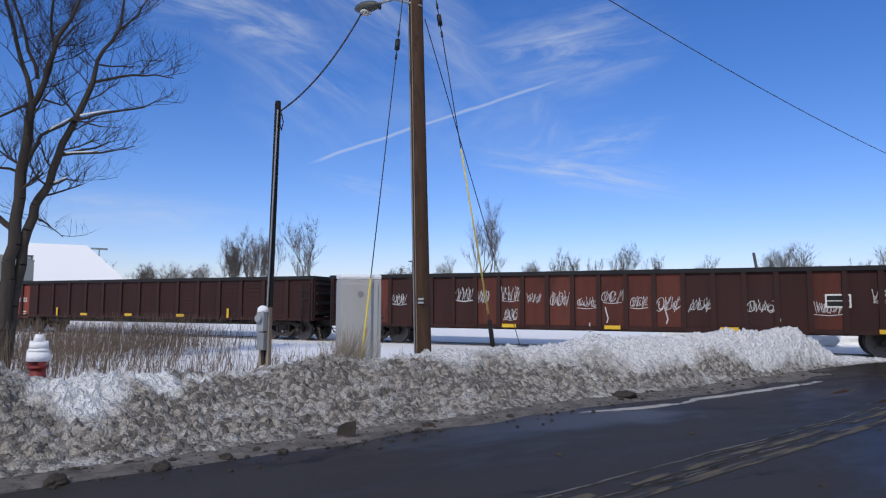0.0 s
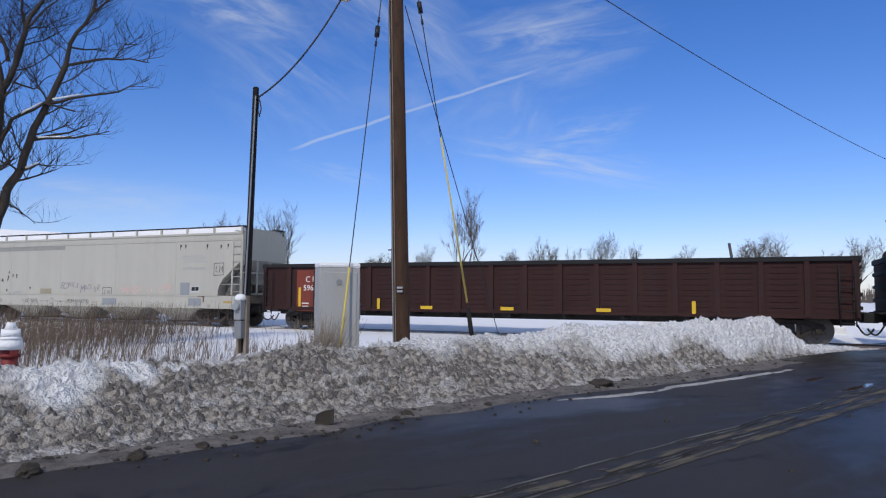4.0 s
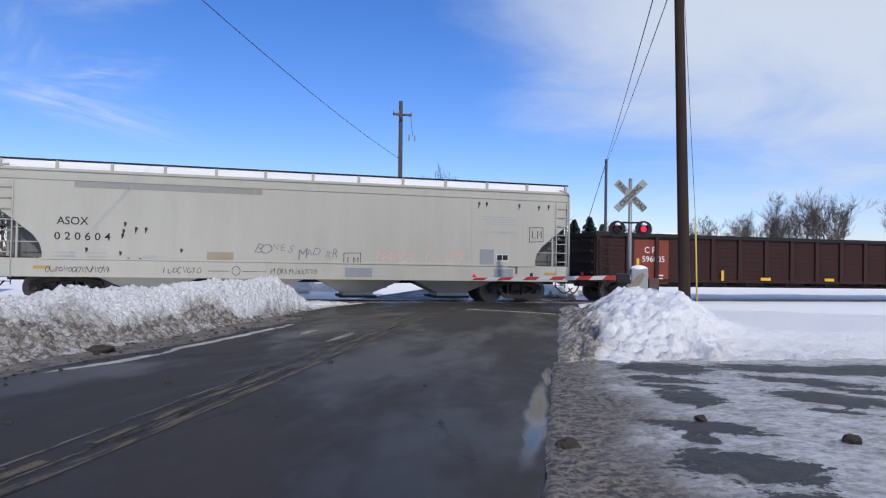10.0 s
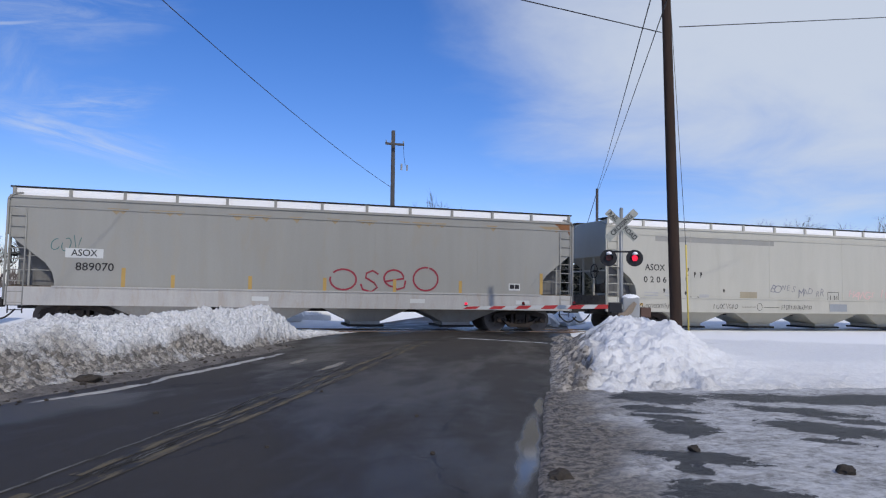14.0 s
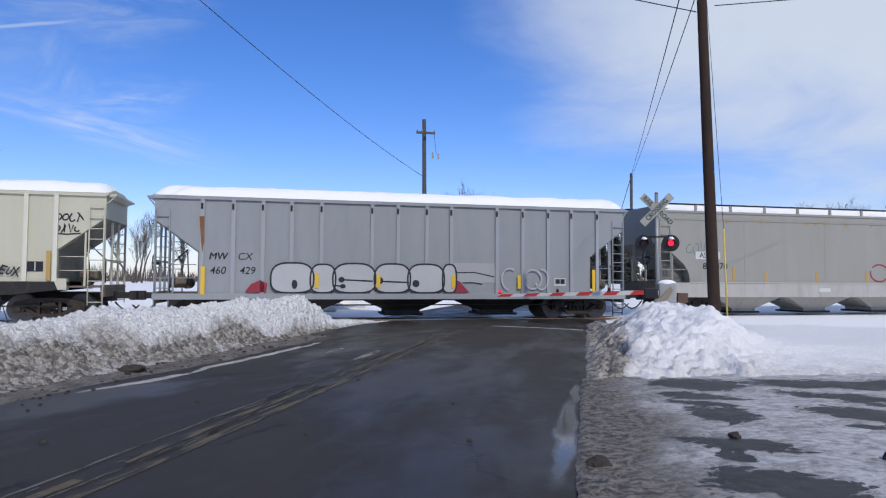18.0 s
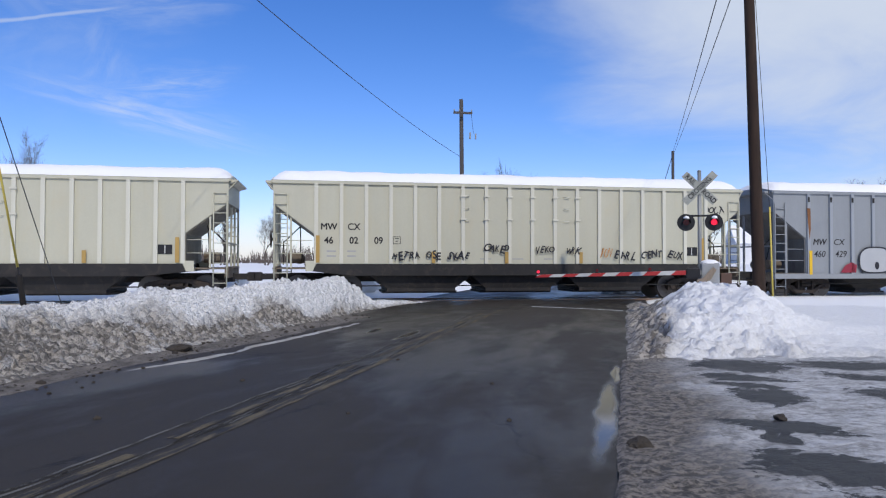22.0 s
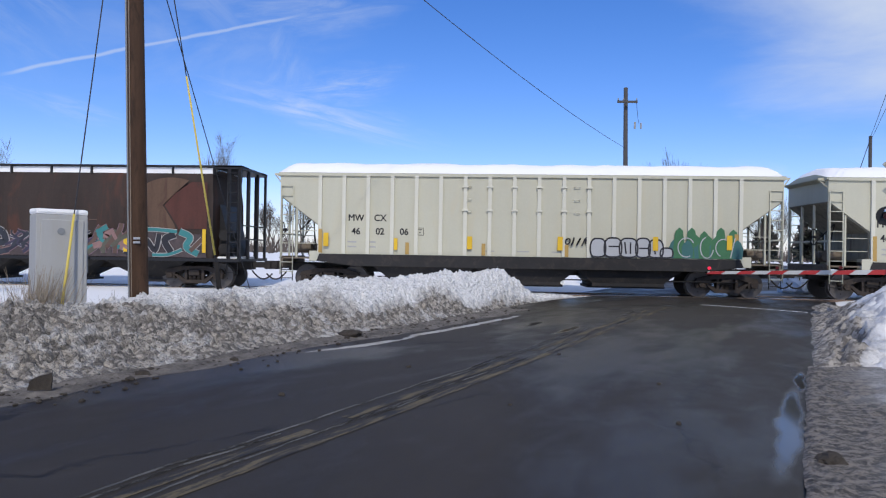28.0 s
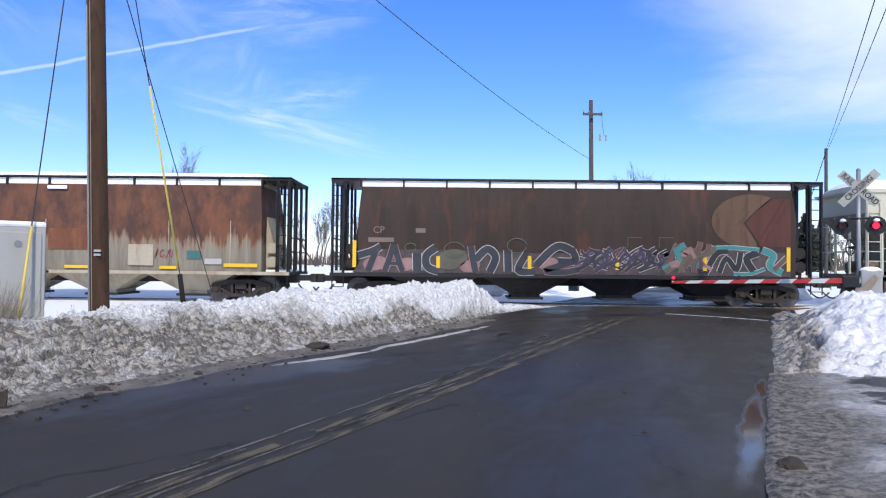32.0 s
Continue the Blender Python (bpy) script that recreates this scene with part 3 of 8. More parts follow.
def bank_right_soil(x, y):
    a, n = road_an(x, y)
    d1, d2 = n + .08, y - yard_edge(x)
    lane = step(d1 + .45 * noise.noise((x * .9, y * .9, 4)) + .2 * noise.noise((x * 3, y * 3, 4)), 1.35, .6)
    foot = .55 * step(d2 + .35 * noise.noise((x * 1.1, y * 1.1, 9)), .8, .1)
    return min(1.2, max(1.25 * lane, foot, .24 * step(d2, 2.2, .4)))


def build_bank_right():
    xs = [4.1 + .05 * i for i in range(244)] + [16.3 + .4 * i for i in range(60)]
    ys = [8.4 + .05 * i for i in range(247)] + [20.72 + .5 * i for i in range(4)]
    verts, index, soil = [], {}, []
    for j, y in enumerate(ys):
        for i, x in enumerate(xs):
            z = bank_right(x, y)
            if z is not None:
                index[i, j] = len(verts)
                verts.append((x, y, z))
                soil.append(bank_right_soil(x, y))
    faces = []
    for (i, j) in index:
        q = [(i, j), (i + 1, j), (i + 1, j + 1), (i, j + 1)]
        if all(k in index for k in q):
            faces.append([index[k] for k in q])
    me = bpy.data.meshes.new("snow_bank")
    me.from_pydata(verts, [], faces)
    me.polygons.foreach_set("use_smooth", [True] * len(faces))
    data = me.attributes.new("soil", "FLOAT", "POINT")
    data.data.foreach_set("value", soil)
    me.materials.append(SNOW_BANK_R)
    return me


tagged(new("snow_bank", build_bank_right()), "bright ploughed snow heap beside the crossing signal", "snow bank", kind="stuff")


def driveway_material():
    """Packed snow worn through to wet asphalt in long ragged patches."""
    m = bpy.data.materials.new("patchy_driveway")
    m.use_nodes = True
    tree = m.node_tree
    b = tree.nodes["Principled BSDF"]
    add, link, math_, ramp, mix, noise_, scaled = node_tools(tree)
    co = add("ShaderNodeTexCoord").outputs["Object"]
    fine = noise_(co, 22, 5, .7)
    mid = noise_(scaled(co, (.9, 1.35, 1)), 2.6, 8, .74, .5)
    attr = add("ShaderNodeAttribute")
    attr.attribute_name = "soil"
    worn = add("ShaderNodeAttribute")
    worn.attribute_name = "worn"
    jag = math_("ADD", math_("MULTIPLY", math_("SUBTRACT", mid, .5), 1.5), math_("MULTIPLY", math_("SUBTRACT", fine, .5), .35))
    bare = ramp(math_("ADD", worn.outputs["Fac"], jag), .50, .54)
    clump = noise_(scaled(co, (.9, 1.2, 1)), 9.0, 6, .70, .2)
    mott = math_("ADD", math_("MULTIPLY", mid, .45), math_("ADD", math_("MULTIPLY", clump, .35), math_("MULTIPLY", fine, .20)))
    ice = mix(attr.outputs["Fac"], mix(ramp(mott, .38, .60), (.17, .163, .152), (.56, .56, .56)), mix(ramp(mott, .40, .64), (.10, .092, .080), (.40, .385, .365)))
    soot = math_("ADD", mott, math_("MULTIPLY", attr.outputs["Fac"], .50))
    ice = mix(math_("MULTIPLY", ramp(soot, .66, 1.0), .95), ice, mix(ramp(math_("ADD", math_("MULTIPLY", clump, .6), math_("MULTIPLY", fine, .4)), .43, .57), (.024, .019, .015), (.215, .185, .150)))
    col = mix(bare, ice, mix(ramp(fine, .45, .7), (.020, .019, .019), (.042, .040, .039)))
    link(col, b.inputs["Base Color"])
    link(math_("SUBTRACT", math_("ADD", .55, math_("MULTIPLY", fine, .2)), math_("MULTIPLY", bare, .12)), b.inputs["Roughness"])
    n = add("ShaderNodeBump", Strength=.75, Distance=.035)
    link(math_("ADD", math_("SUBTRACT", math_("MULTIPLY", fine, .6), bare), math_("ADD", mid, clump)), n.inputs["Height"])
    link(n.outputs[0], b.inputs["Normal"])
    return m


def driveway_point(x, y):
    n = road_an(x, y)[1]
    return (x, y, road_z(x, y) - .022 + .04 * step(n, .2, 1.6) + (.045 * crumble(x, y, 4.0, 3.0) + .02) * step(n, 1.7, .5) + .015 * noise.noise((x * 1.2, y * 2.4, 1)) + .012 * noise.noise((x * 5, y * 8, 1)))


WORN = ((6.15, 9.44, .66, .55, -34), (5.59, 8.53, .5, .26, -34), (5.18, 7.4, .34, .5, -35), (5.3, 8.05, .42, .16, -34), (8.4, 8.98, 1.7, .42, -20), (10.3, 8.5, 1.4, .6, -20),
        (7.55, 8.1, .85, .26, -40), (6.9, 6.98, .72, .38, -45), (6.39, 6.38, .33, .11, -46), (4.42, 6.1, .56, .26, -37), (4.07, 5.68, .16, .16, -36),
        (3.87, 4.85, .55, .42, -39), (3.72, 4.0, .3, .28, -43), (7.76, 7.28, .6, .2, -47))


def worn_through(x, y):
    """How far the packed snow is worn off, from a few named patches."""
    best = 0.0
    for cx, cy, w, h, az in WORN:
        c, s = math.cos(radians(az)), math.sin(radians(az))
        u, v = ((x - cx) * c + (y - cy) * s) / w, (-(x - cx) * s + (y - cy) * c) / h
        best = max(best, 1.0 - .46 * math.hypot(u, v))
    if y < 3.2:
        best = max(best, .42 + .3 * noise.noise((x * .5, y * .9, 3)))
    return max(0.0, best)


def driveway_sheet():
    us = [i * .05 for i in range(100)] + [5 + i * .12 for i in range(120)]
    vs = [-4 + i * .25 for i in range(26)] + [2.5 + i * .06 for i in range(133)]

    def place(u, y):
        edge = -.15 + .03 * noise.noise((y * 1.1, 4, 0)) + .02 * noise.noise((y * 5, 4, 0))
        x = RD.x / RD.y * y + edge / RN.x + u
        p = driveway_point(x, y)
        return (p[0], p[1], p[2] - .030 * step(u, .06, 0))
    me = sheet("driveway", us, vs, place, driveway_material(), lambda u, y: step(u + .5 * noise.noise((u * .8, y * .8, 3)) + .3 * noise.noise((u * 2.5, y * 2.5, 5)), 2.1, .25))
    data = me.attributes.new("worn", "FLOAT", "POINT")
    data.data.foreach_set("value", [worn_through(*place(u, y)[:2]) for y in vs for u in us])
    return me


tagged(new("driveway", driveway_sheet()), "driveway of packed snow worn through to wet asphalt", "driveway", kind="structure")


# worn double yellow line, edge line, stop line
def stripe(name, n0, n1, a0, a1, mat_, label, gaps=0.0, seed=1):
    rnd = random.Random(seed)
    bm = bmesh.new()
    a = a0
    while a < a1:
        b = min(a1, a + rnd.uniform(.5, 1.6))
        if rnd.random() >= gaps:
            k = max(2, int((b - a) / .25))
            prev = None
            for i in range(k + 1):
                s = a + (b - a) * i / k
                w0, w1 = n0 + rnd.uniform(-.008, .012), n1 + rnd.uniform(-.012, .008)
                row = (bm.verts.new(road_point(s, w0, .005)), bm.verts.new(road_point(s, w1, .005)))
                if prev:
                    bm.faces.new((prev[0], prev[1], row[1], row[0]))
                prev = row
        a = b
    return tagged(part(name, bm, mat_), label, "road marking", kind="structure")


stripe("yellow_line", LANE_C - .07, LANE_C + .06, -4, 20.5, YELLOW_LINE, "worn yellow centre line, the right of a pair", .06, 3)
stripe("yellow_line", LANE_C - .34, LANE_C - .22, -4, 20.5, YELLOW_LINE, "worn yellow centre line, the left of a pair", .30, 4)
bm = bmesh.new()
for i in range(24):
    a0, a1 = [Vector((6.60 + 2.45 * k / 24, 21.15 - 1.5 * k / 24, 0)) for k in (i, i + 1)]
    q = [a0, a1, a1 + Vector((.07, .16, 0)), a0 + Vector((.07, .16, 0))]
    bm.faces.new([bm.verts.new((p.x, p.y, road_z(p.x, p.y) + .0 + .006 - .05 * ((road_an(p.x, p.y)[1] - LANE_C) / 3.7) ** 2)) for p in q])
tagged(part("stop_line", bm, WHITE_LINE), "worn white stop line before the crossing", "road marking", kind="structure")

# seam of raised tar beside the yellow lines, its sky reflection painted pale grey
bm = bmesh.new()
rnd = random.Random(5)
for n0, w, drop, a, a1 in ((LANE_C - .50, .011, .12, -3.5, 10.5), (LANE_C - .50, .010, .4, 10.5, 19), (LANE_C - .42, .007, .35, -3.5, 14), (LANE_C - .15, .007, .3, -3.5, 17), (LANE_C - .10, .006, .45, -3.5, 12)):
    while a < a1:
        b = a + rnd.uniform(.8, 2.6)
        if rnd.random() > drop:
            k = 18
            prev = None
            for i in range(k + 1):
                s = a + (b - a) * i / k
                nn = n0 + .07 * noise.noise((s * .9, n0, 0)) + .025 * noise.noise((s * 4.5, n0, 3))
                ww = w * math.sin(math.pi * (i + .3) / (k + .6)) * rnd.uniform(.5, 1.0)
                row = (bm.verts.new(road_point(s, nn - ww, .004)), bm.verts.new(road_point(s, nn, .016)), bm.verts.new(road_point(s, nn + ww, .004)))
                if prev:
                    bm.faces.new((prev[0], prev[1], row[1], row[0]))
                    bm.faces.new((prev[1], prev[2], row[2], row[1]))
                prev = row
        a = b
tagged(part("ice_ridge", bm, SEAM_GREY), "broken ridges of crack sealing along the road's centre seam, sky sheen painted pale", "ice", kind="stuff")


def blob(name, cx, cy, rx, ry, turn, mat_, label, category, lift, seed, rag=.25, kind="stuff", dome=0.0):
    bm = bmesh.new()
    k = 64
    rings = []
    for r in (.0, .5, .85, 1.0):
        row = []
        for i in range(k):
            t = 2 * math.pi * i / k
            rr = r * (1 + rag * noise.noise((math.cos(t) * 1.6 + seed, math.sin(t) * 1.6, seed * 3.1)) + rag * .5 * noise.noise((math.cos(t) * 5, math.sin(t) * 5 + seed, 0)))
            u, v = rx * rr * math.cos(t), ry * rr * math.sin(t)
            c, s = math.cos(turn), math.sin(turn)
            x, y = cx + u * c - v * s, cy + u * s + v * c
            z = road_point(*road_an(x, y))[2] if road_an(x, y)[1] < .3 else driveway_point(x, y)[2]
            row.append(bm.verts.new((x, y, z + lift + dome * (1 - r * r) - (.02 if r == 1 and dome else 0))))
        rings.append(row)
    for p, q in zip(rings, rings[1:]):
        for i in range(k):
            bm.faces.new((p[i], p[(i + 1) % k], q[(i + 1) % k], q[i])).smooth = True
    bmesh.ops.remove_doubles(bm, verts=bm.verts[:], dist=1e-5)
    bmesh.ops.recalc_face_normals(bm, faces=bm.faces[:])
    return tagged(part(name, bm, mat_), label, category, kind=kind)


PATCH_WET = material("tar_patch", (.010, .0095, .009), .45, vary=.4, bump=.2)
for i, (x, y, rx, ry) in enumerate(((2.9, 15.7, .55, .16), (4.35, 18.5, .6, .18), (5.2, 20.6, .7, .25), (3.0, 19.6, .5, .2))):
    blob("tar_patch", x, y, rx, ry, .05, PATCH_WET, "dark wet tar patch in the road", "road patch", .004, i + 3, .4, "structure")
me = sheet("slush_strip", [8.0 + .06 * i for i in range(136)], [i / 6 for i in range(7)],
           lambda a, v: (lambda p: (p[0], p[1], p[2] - .012 + .045 * math.sin(math.pi * v) * step(noise.noise((a * .9, 3, 7)) + .6 * noise.noise((a * 6, 1, 0)), -.85, .0) * step(a, 8.0, 9.6) * step(a, 16.1, 15.2)))(
               road_point(a, -7.18 + .50 * step(a, 8, 10.4) + .20 * step(a, 11, 15) + .08 * noise.noise((a * 1.2, 8, 0)) + .03 * noise.noise((a * 7, 5, 0)) + (.15 + .08 * noise.noise((a * 1.9, 0, 5)) + .06 * noise.noise((a * 8, 0, 9))) * v)), SLUSH)
tagged(new("slush_strip", me), "thin strip of grey slush left along the road's edge", "slush", kind="stuff")
# dark wet grit at the foot of the bank
me = sheet("road_grit", [-7 + .07 * i for i in range(352)], [i / 16 for i in range(17)],
           lambda a, v: (lambda p: (p[0], p[1], p[2] + .002 + .05 * math.sin(math.pi * v) * max(0, .45 + noise.noise((a * 3, v * 5, 0)) + .7 * noise.noise((a * 9, v * 9, 2)))))(
               road_point(a, bank_foot(a) - .2 + (.80 + .22 * step(a, 8, 12) + .28 * noise.noise((a * .8, 0, 3))) * v)), SLUSH_DARK)
tagged(new("road_grit", me), "dark gritty slush along the foot of the snow bank", "slush", kind="stuff")


def clod(x, y, r, seed, label, name="clod", squash=.62, mat_=None, at_z=None):
    bm = bmesh.new()
    bmesh.ops.create_icosphere(bm, subdivisions=3, radius=1)
    for v in bm.verts:
        p = v.co.copy()
        k = 1 + .35 * noise.noise(p * 1.4 + Vector((seed, 0, 0))) + .18 * noise.noise(p * 3.5 + Vector((0, seed, 0)))
        v.co = Vector((p.x * r * k, p.y * r * k * .85, max(p.z, -.55) * r * k * squash))
    a, n = road_an(x, y)
    z = (road_point(a, n)[2] if n < .3 else driveway_point(x, y)[2]) if at_z is None else at_z
    return tagged(part(name, bm, mat_ or ROCK, at=pose(x, y, z + r * .22, 0, 0, seed * 40)), label, "clod")


clod(2.78, 5.8, .13, 1, "lump of frozen dirty slush beside the road")
for i, (x, y, r) in enumerate(((4.55, 6.35, .07), (5.4, 5.3, .09), (6.0, 4.9, .06), (6.5, 5.6, .07), (1.9, 6.9, .03), (2.2, 8.8, .03), (-4.2, 7.15, .035), (-2.2, 7.6, .04), (-1.0, 9.5, .035),
                               (-5.7, 5.35, .10), (-6.1, 4.5, .12), (-5.45, 6.0, .08), (-4.35, 8.7, .09), (-6.4, 4.9, .07), (-3.6, 9.9, .07), (.3, 7.4, .025), (1.2, 10.9, .03))):
    clod(x, y, r, i + 2, "small dirty clod lying on the wet road")
clod(-2.45, 12.75, .24, 30, "dark heap of frozen dirt at the bank's foot", squash=.36)
# crumbs of frozen dirt and snow strewn along the foot of the bank
rnd = random.Random(15)
verts, faces = [], []
ico = bmesh.new()
bmesh.ops.create_icosphere(ico, subdivisions=1, radius=1)
shape = [v.co.copy() for v in ico.verts]
tris = [[v.index for v in f.verts] for f in ico.faces]
ico.free()
for _ in range(1500):
    a = rnd.uniform(-2.5, 18)
    p = Vector(road_point(a, bank_foot(a) + abs(rnd.gauss(0, .45)) - .15))
    r = rnd.uniform(.008, .034) * (2.0 if rnd.random() < .06 else 1)
    k = len(verts)
    verts += [tuple(p + Vector((v.x * r * rnd.uniform(.8, 1.3), v.y * r * rnd.uniform(.8, 1.3), (v.z * .6 + .3) * r))) for v in shape]
    faces += [tuple(k + i for i in t) for t in tris]
me = bpy.data.meshes.new("dirt_crumbs")
me.from_pydata(verts, [], faces)
me.materials.append(ROCK)
tagged(new("dirt_crumbs", me), "crumbs of frozen dirt along the foot of the bank", "dirt", kind="stuff")
# upright shard of dirty ice standing in the wet edge
bm = bm_prism(bmesh.new(), ((-.16, -.02), (.15, -.02), (.17, .20), (.09, .17), (-.04, .15), (-.13, .11)), -.05, .07)
bmesh.ops.subdivide_edges(bm, edges=bm.edges[:], cuts=3, use_grid_fill=True)
for v in bm.verts:
    v.co += noise.noise_vector(v.co * 9) * .02
tagged(part("ice_shard", bm, ROCK, at=Matrix.LocRotScale((-4.9, 7.5, .02), Euler((0, 0, .5)), (.72, .72, .85))), "dark shard of dirty ice standing at the road edge", "ice shard")

# track: two rails, set flush where the road crosses
for side in (-1, 1):
    for x0, x1 in ((-170, 170),):
        y = TRACK_Y + side * .7525
        bm = bmesh.new()
        bm_section(bm, ((y - .07, RAIL_Z - .17), (y + .07, RAIL_Z - .17), (y + .07, RAIL_Z - .155), (y + .012, RAIL_Z - .14), (y + .012, RAIL_Z - .045), (y + .036, RAIL_Z - .035),
                        (y + .036, RAIL_Z - .004), (y - .036, RAIL_Z - .004), (y - .036, RAIL_Z - .035), (y - .012, RAIL_Z - .045), (y - .012, RAIL_Z - .14), (y - .07, RAIL_Z - .155)), x0, x1)
        rail = tagged(part("rail", bm, RAIL), "rusty steel rail with a worn bright head", "rail", "pair of rails", "structure")
        part("rail_head", bm_box(bmesh.new(), x0, y - .034, RAIL_Z - .004, x1, y + .034, RAIL_Z), RAIL_TOP, rail)


# ---------------- roadside things ----------------
def wobbly_pole(x, y, z0, top, r0, r1, lean, mat_, name, label, bend=.0, parent=None):
    """Round tapered pole; lean is its shift (x, y) at the top."""
    bm = bmesh.new()
    k = 10
    pts = []
    for i in range(k + 1):
        t = i / k
        pts.append((Vector((lean[0] * t + bend * math.sin(math.pi * t), lean[1] * t, (top - z0) * t)), r0 + (r1 - r0) * t))
    for (p, a), (q, b) in zip(pts, pts[1:]):
        bm_tube(bm, p, q, a, b, 16, False)
    bm_tube(bm, pts[-1][0], pts[-1][0] + Vector((0, 0, .02)), r1, r1 * .8, 16)
    bmesh.ops.remove_doubles(bm, verts=bm.verts[:], dist=.0005)
    ob = thing(name, label, "pole", at=pose(x, y, z0)) if parent is None else parent
    part("shaft", bm, mat_, ob)
    return ob


def polar(az, r, z=0.0):
    a = radians(az)
    return Vector((-math.sin(a) * r, math.cos(a) * r, z))


def cable(name, p, q, r, label, sag=0.0, mat_=None, parent=None, k=14):
    p, q = Vector(p), Vector(q)
    cu = bpy.data.curves.new(name, "CURVE")
    cu.dimensions, cu.bevel_depth, cu.bevel_resolution = "3D", r, 1
    sp = cu.splines.new("POLY")
    sp.points.add(k)
    for i in range(k + 1):
        t = i / k
        sp.points[i].co = (*(p.lerp(q, t) - Vector((0, 0, sag * 4 * t * (1 - t)))), 1)
    tmp = bpy.data.objects.new(name, cu)
    me = bpy.data.meshes.new_from_object(tmp)
    bpy.data.objects.remove(tmp)
    me.materials.clear()
    me.materials.append(mat_ or WIRE)
    ob = part(name, me, None, parent)
    if parent is None:
        tagged(ob, label, "cable")
    return ob


# main utility pole with its street lamp
P1 = polar(26.95, 13.6)
pole = wobbly_pole(P1.x, P1.y, .15, 10.6, .160, .128, (-.35, .02), POLE_WOOD, "utility_pole", "brown weathered wooden utility pole behind the snow bank")
cable("conduit", (-.165, -.06, .2), (-.46, -.04, 9.6), .018, "", mat_=STEEL_GREY, parent=pole)
cable("ground_wire", (-.07, -.155, .2), (-.36, -.115, 9.6), .009, "", mat_=TIMBER, parent=pole)
for z in (1.55, 1.62):
    part("tag_plate", bm_box(bmesh.new(), -.06, -.172, z - .02, .06, -.160, z + .02), ALU, pole)
P1T = P1 + Vector((-.33, .02, 0))
bm = bmesh.new()
bm_path(bm, ((-.1, -.05, 7.6), (-.7, -.12, 7.83), (-1.1, -.2, 7.76)), .025, 8)
arm = part("lamp_arm", bm, STEEL_GREY, pole, "grey steel lamp bracket")
bm = bmesh.new()
bmesh.ops.create_uvsphere(bm, u_segments=20, v_segments=12, radius=1)
for v in bm.verts:
    v.co = Vector((v.co.x * .30, v.co.y * .15, v.co.z * (.12 if v.co.z > 0 else .10)))
part("lamp_head", bm, LAMP_GREY, pole, "grey-green street lamp head", at=pose(-1.30, -.22, 7.73))
part("lamp_glass", bm_disc(bmesh.new(), (-1.34, -.22, 7.64), (0, 0, 1), .12, .08, 16, .09), material("lamp_lens", (.5, .5, .48), .2, vary=.05, bump=0), pole)
part("photocell", bm_disc(bmesh.new(), (-1.0, -.2, 7.69), (0, 0, 1), .035, .09, 10), BLACK, pole)

# service post with meter
PP = polar(39.6, 13.4)
post = wobbly_pole(PP.x, PP.y, .15, 5.52, .066, .056, (.10, .0), POLE_DARK, "service_post", "slim dark service post carrying an electricity meter")
for dx in (-.10, .07):
    part("timber_stub", bm_box(bmesh.new(), dx, -.12, 0, dx + .06, -.03, 1.44, .008), TIMBER, post)
part("meter_box", bm_box(bmesh.new(), -.06, -.25, 1.00, .10, -.12, 1.38, .015), DULL_GREY, post, "grey meter box")
part("meter_base", bm_box(bmesh.new(), -.06, -.23, .66, .10, -.12, .98, .012), STEEL_GREY, post)
part("meter_glass", bm_disc(bmesh.new(), (.02, -.27, 1.24), (0, 1, 0), .065, .10, 18, .07), material("meter_glass_grey", (.3, .32, .33), .15, vary=.1, bump=0), post)
bm = bmesh.new()
bmesh.ops.create_uvsphere(bm, u_segments=16, v_segments=8, radius=1)
for v in bm.verts:
    v.co = Vector((.02 + v.co.x * .105, -.17 + v.co.y * .10, 1.38 + max(v.co.z, -.25) * .10))
part("snow_cap", bm, SNOW_CAP, post, "cap of snow on the meter box")
cable("conduit", (.06, -.10, 1.40), (.15, -.06, 5.2), .016, "", mat_=STEEL_GREY, parent=post)
bm = bm_path(bmesh.new(), ((.15, 0, 5.15), (.22, -.03, 5.12), (.27, -.04, 4.95), (.22, -.03, 4.80), (.16, 0, 4.95), (.18, 0, 5.2)), .011)
part("wire_loop", bm, WIRE, post)
cable("service_cable", PP + Vector((.12, 0, 5.32)), P1 + Vector((-1.43, -.2, 7.80)), .018, "black service cable slung from the utility pole to the post", .25)

# telecom cabinet
CAB = polar(32.4, 12.6)
cab = thing("utility_cabinet", "grey metal utility cabinet with a cap of snow", "cabinet", at=pose(CAB.x, CAB.y, .12, 0, 0, 45))
part("body", bm_box(bmesh.new(), -.36, -.24, 0, .36, .24, 1.98, .015), CABINET_GREY, cab)
part("door", bm_box(bmesh.new(), -.30, -.262, .18, .30, -.238, 1.90, .01), CABINET_GREY, cab)
part("badge", bm_disc(bmesh.new(), (-.02, -.266, 1.72), (0, 1, 0), .055, .01, 14), STEEL_GREY, cab)
part("side_panel", bm_box(bmesh.new(), .356, -.19, .18, .378, .19, 1.90, .01), CABINET_GREY, cab)
hd = part("handle", bm_box(bmesh.new(), .375, -.12, 1.06, .41, -.03, 1.36, .012), STEEL_GREY, cab)
part("lock", bm_box(bmesh.new(), .405, -.16, 1.28, .43, .06, 1.32, .006), BLACK, cab)
for z in (1.56, 1.66, 1.74):
    part("label_bar", bm_box(bmesh.new(), .376, -.10, z, .382, .10, z + .02), BLACK, cab)
bm = bm_box(bmesh.new(), -.37, -.25, 1.98, .37, .25, 2.07, .04)
for v in bm.verts:
    v.co.z += .012 * noise.noise(v.co * 6)
part("snow_cap", bm, SNOW_CAP, cab, "flat cap of snow")


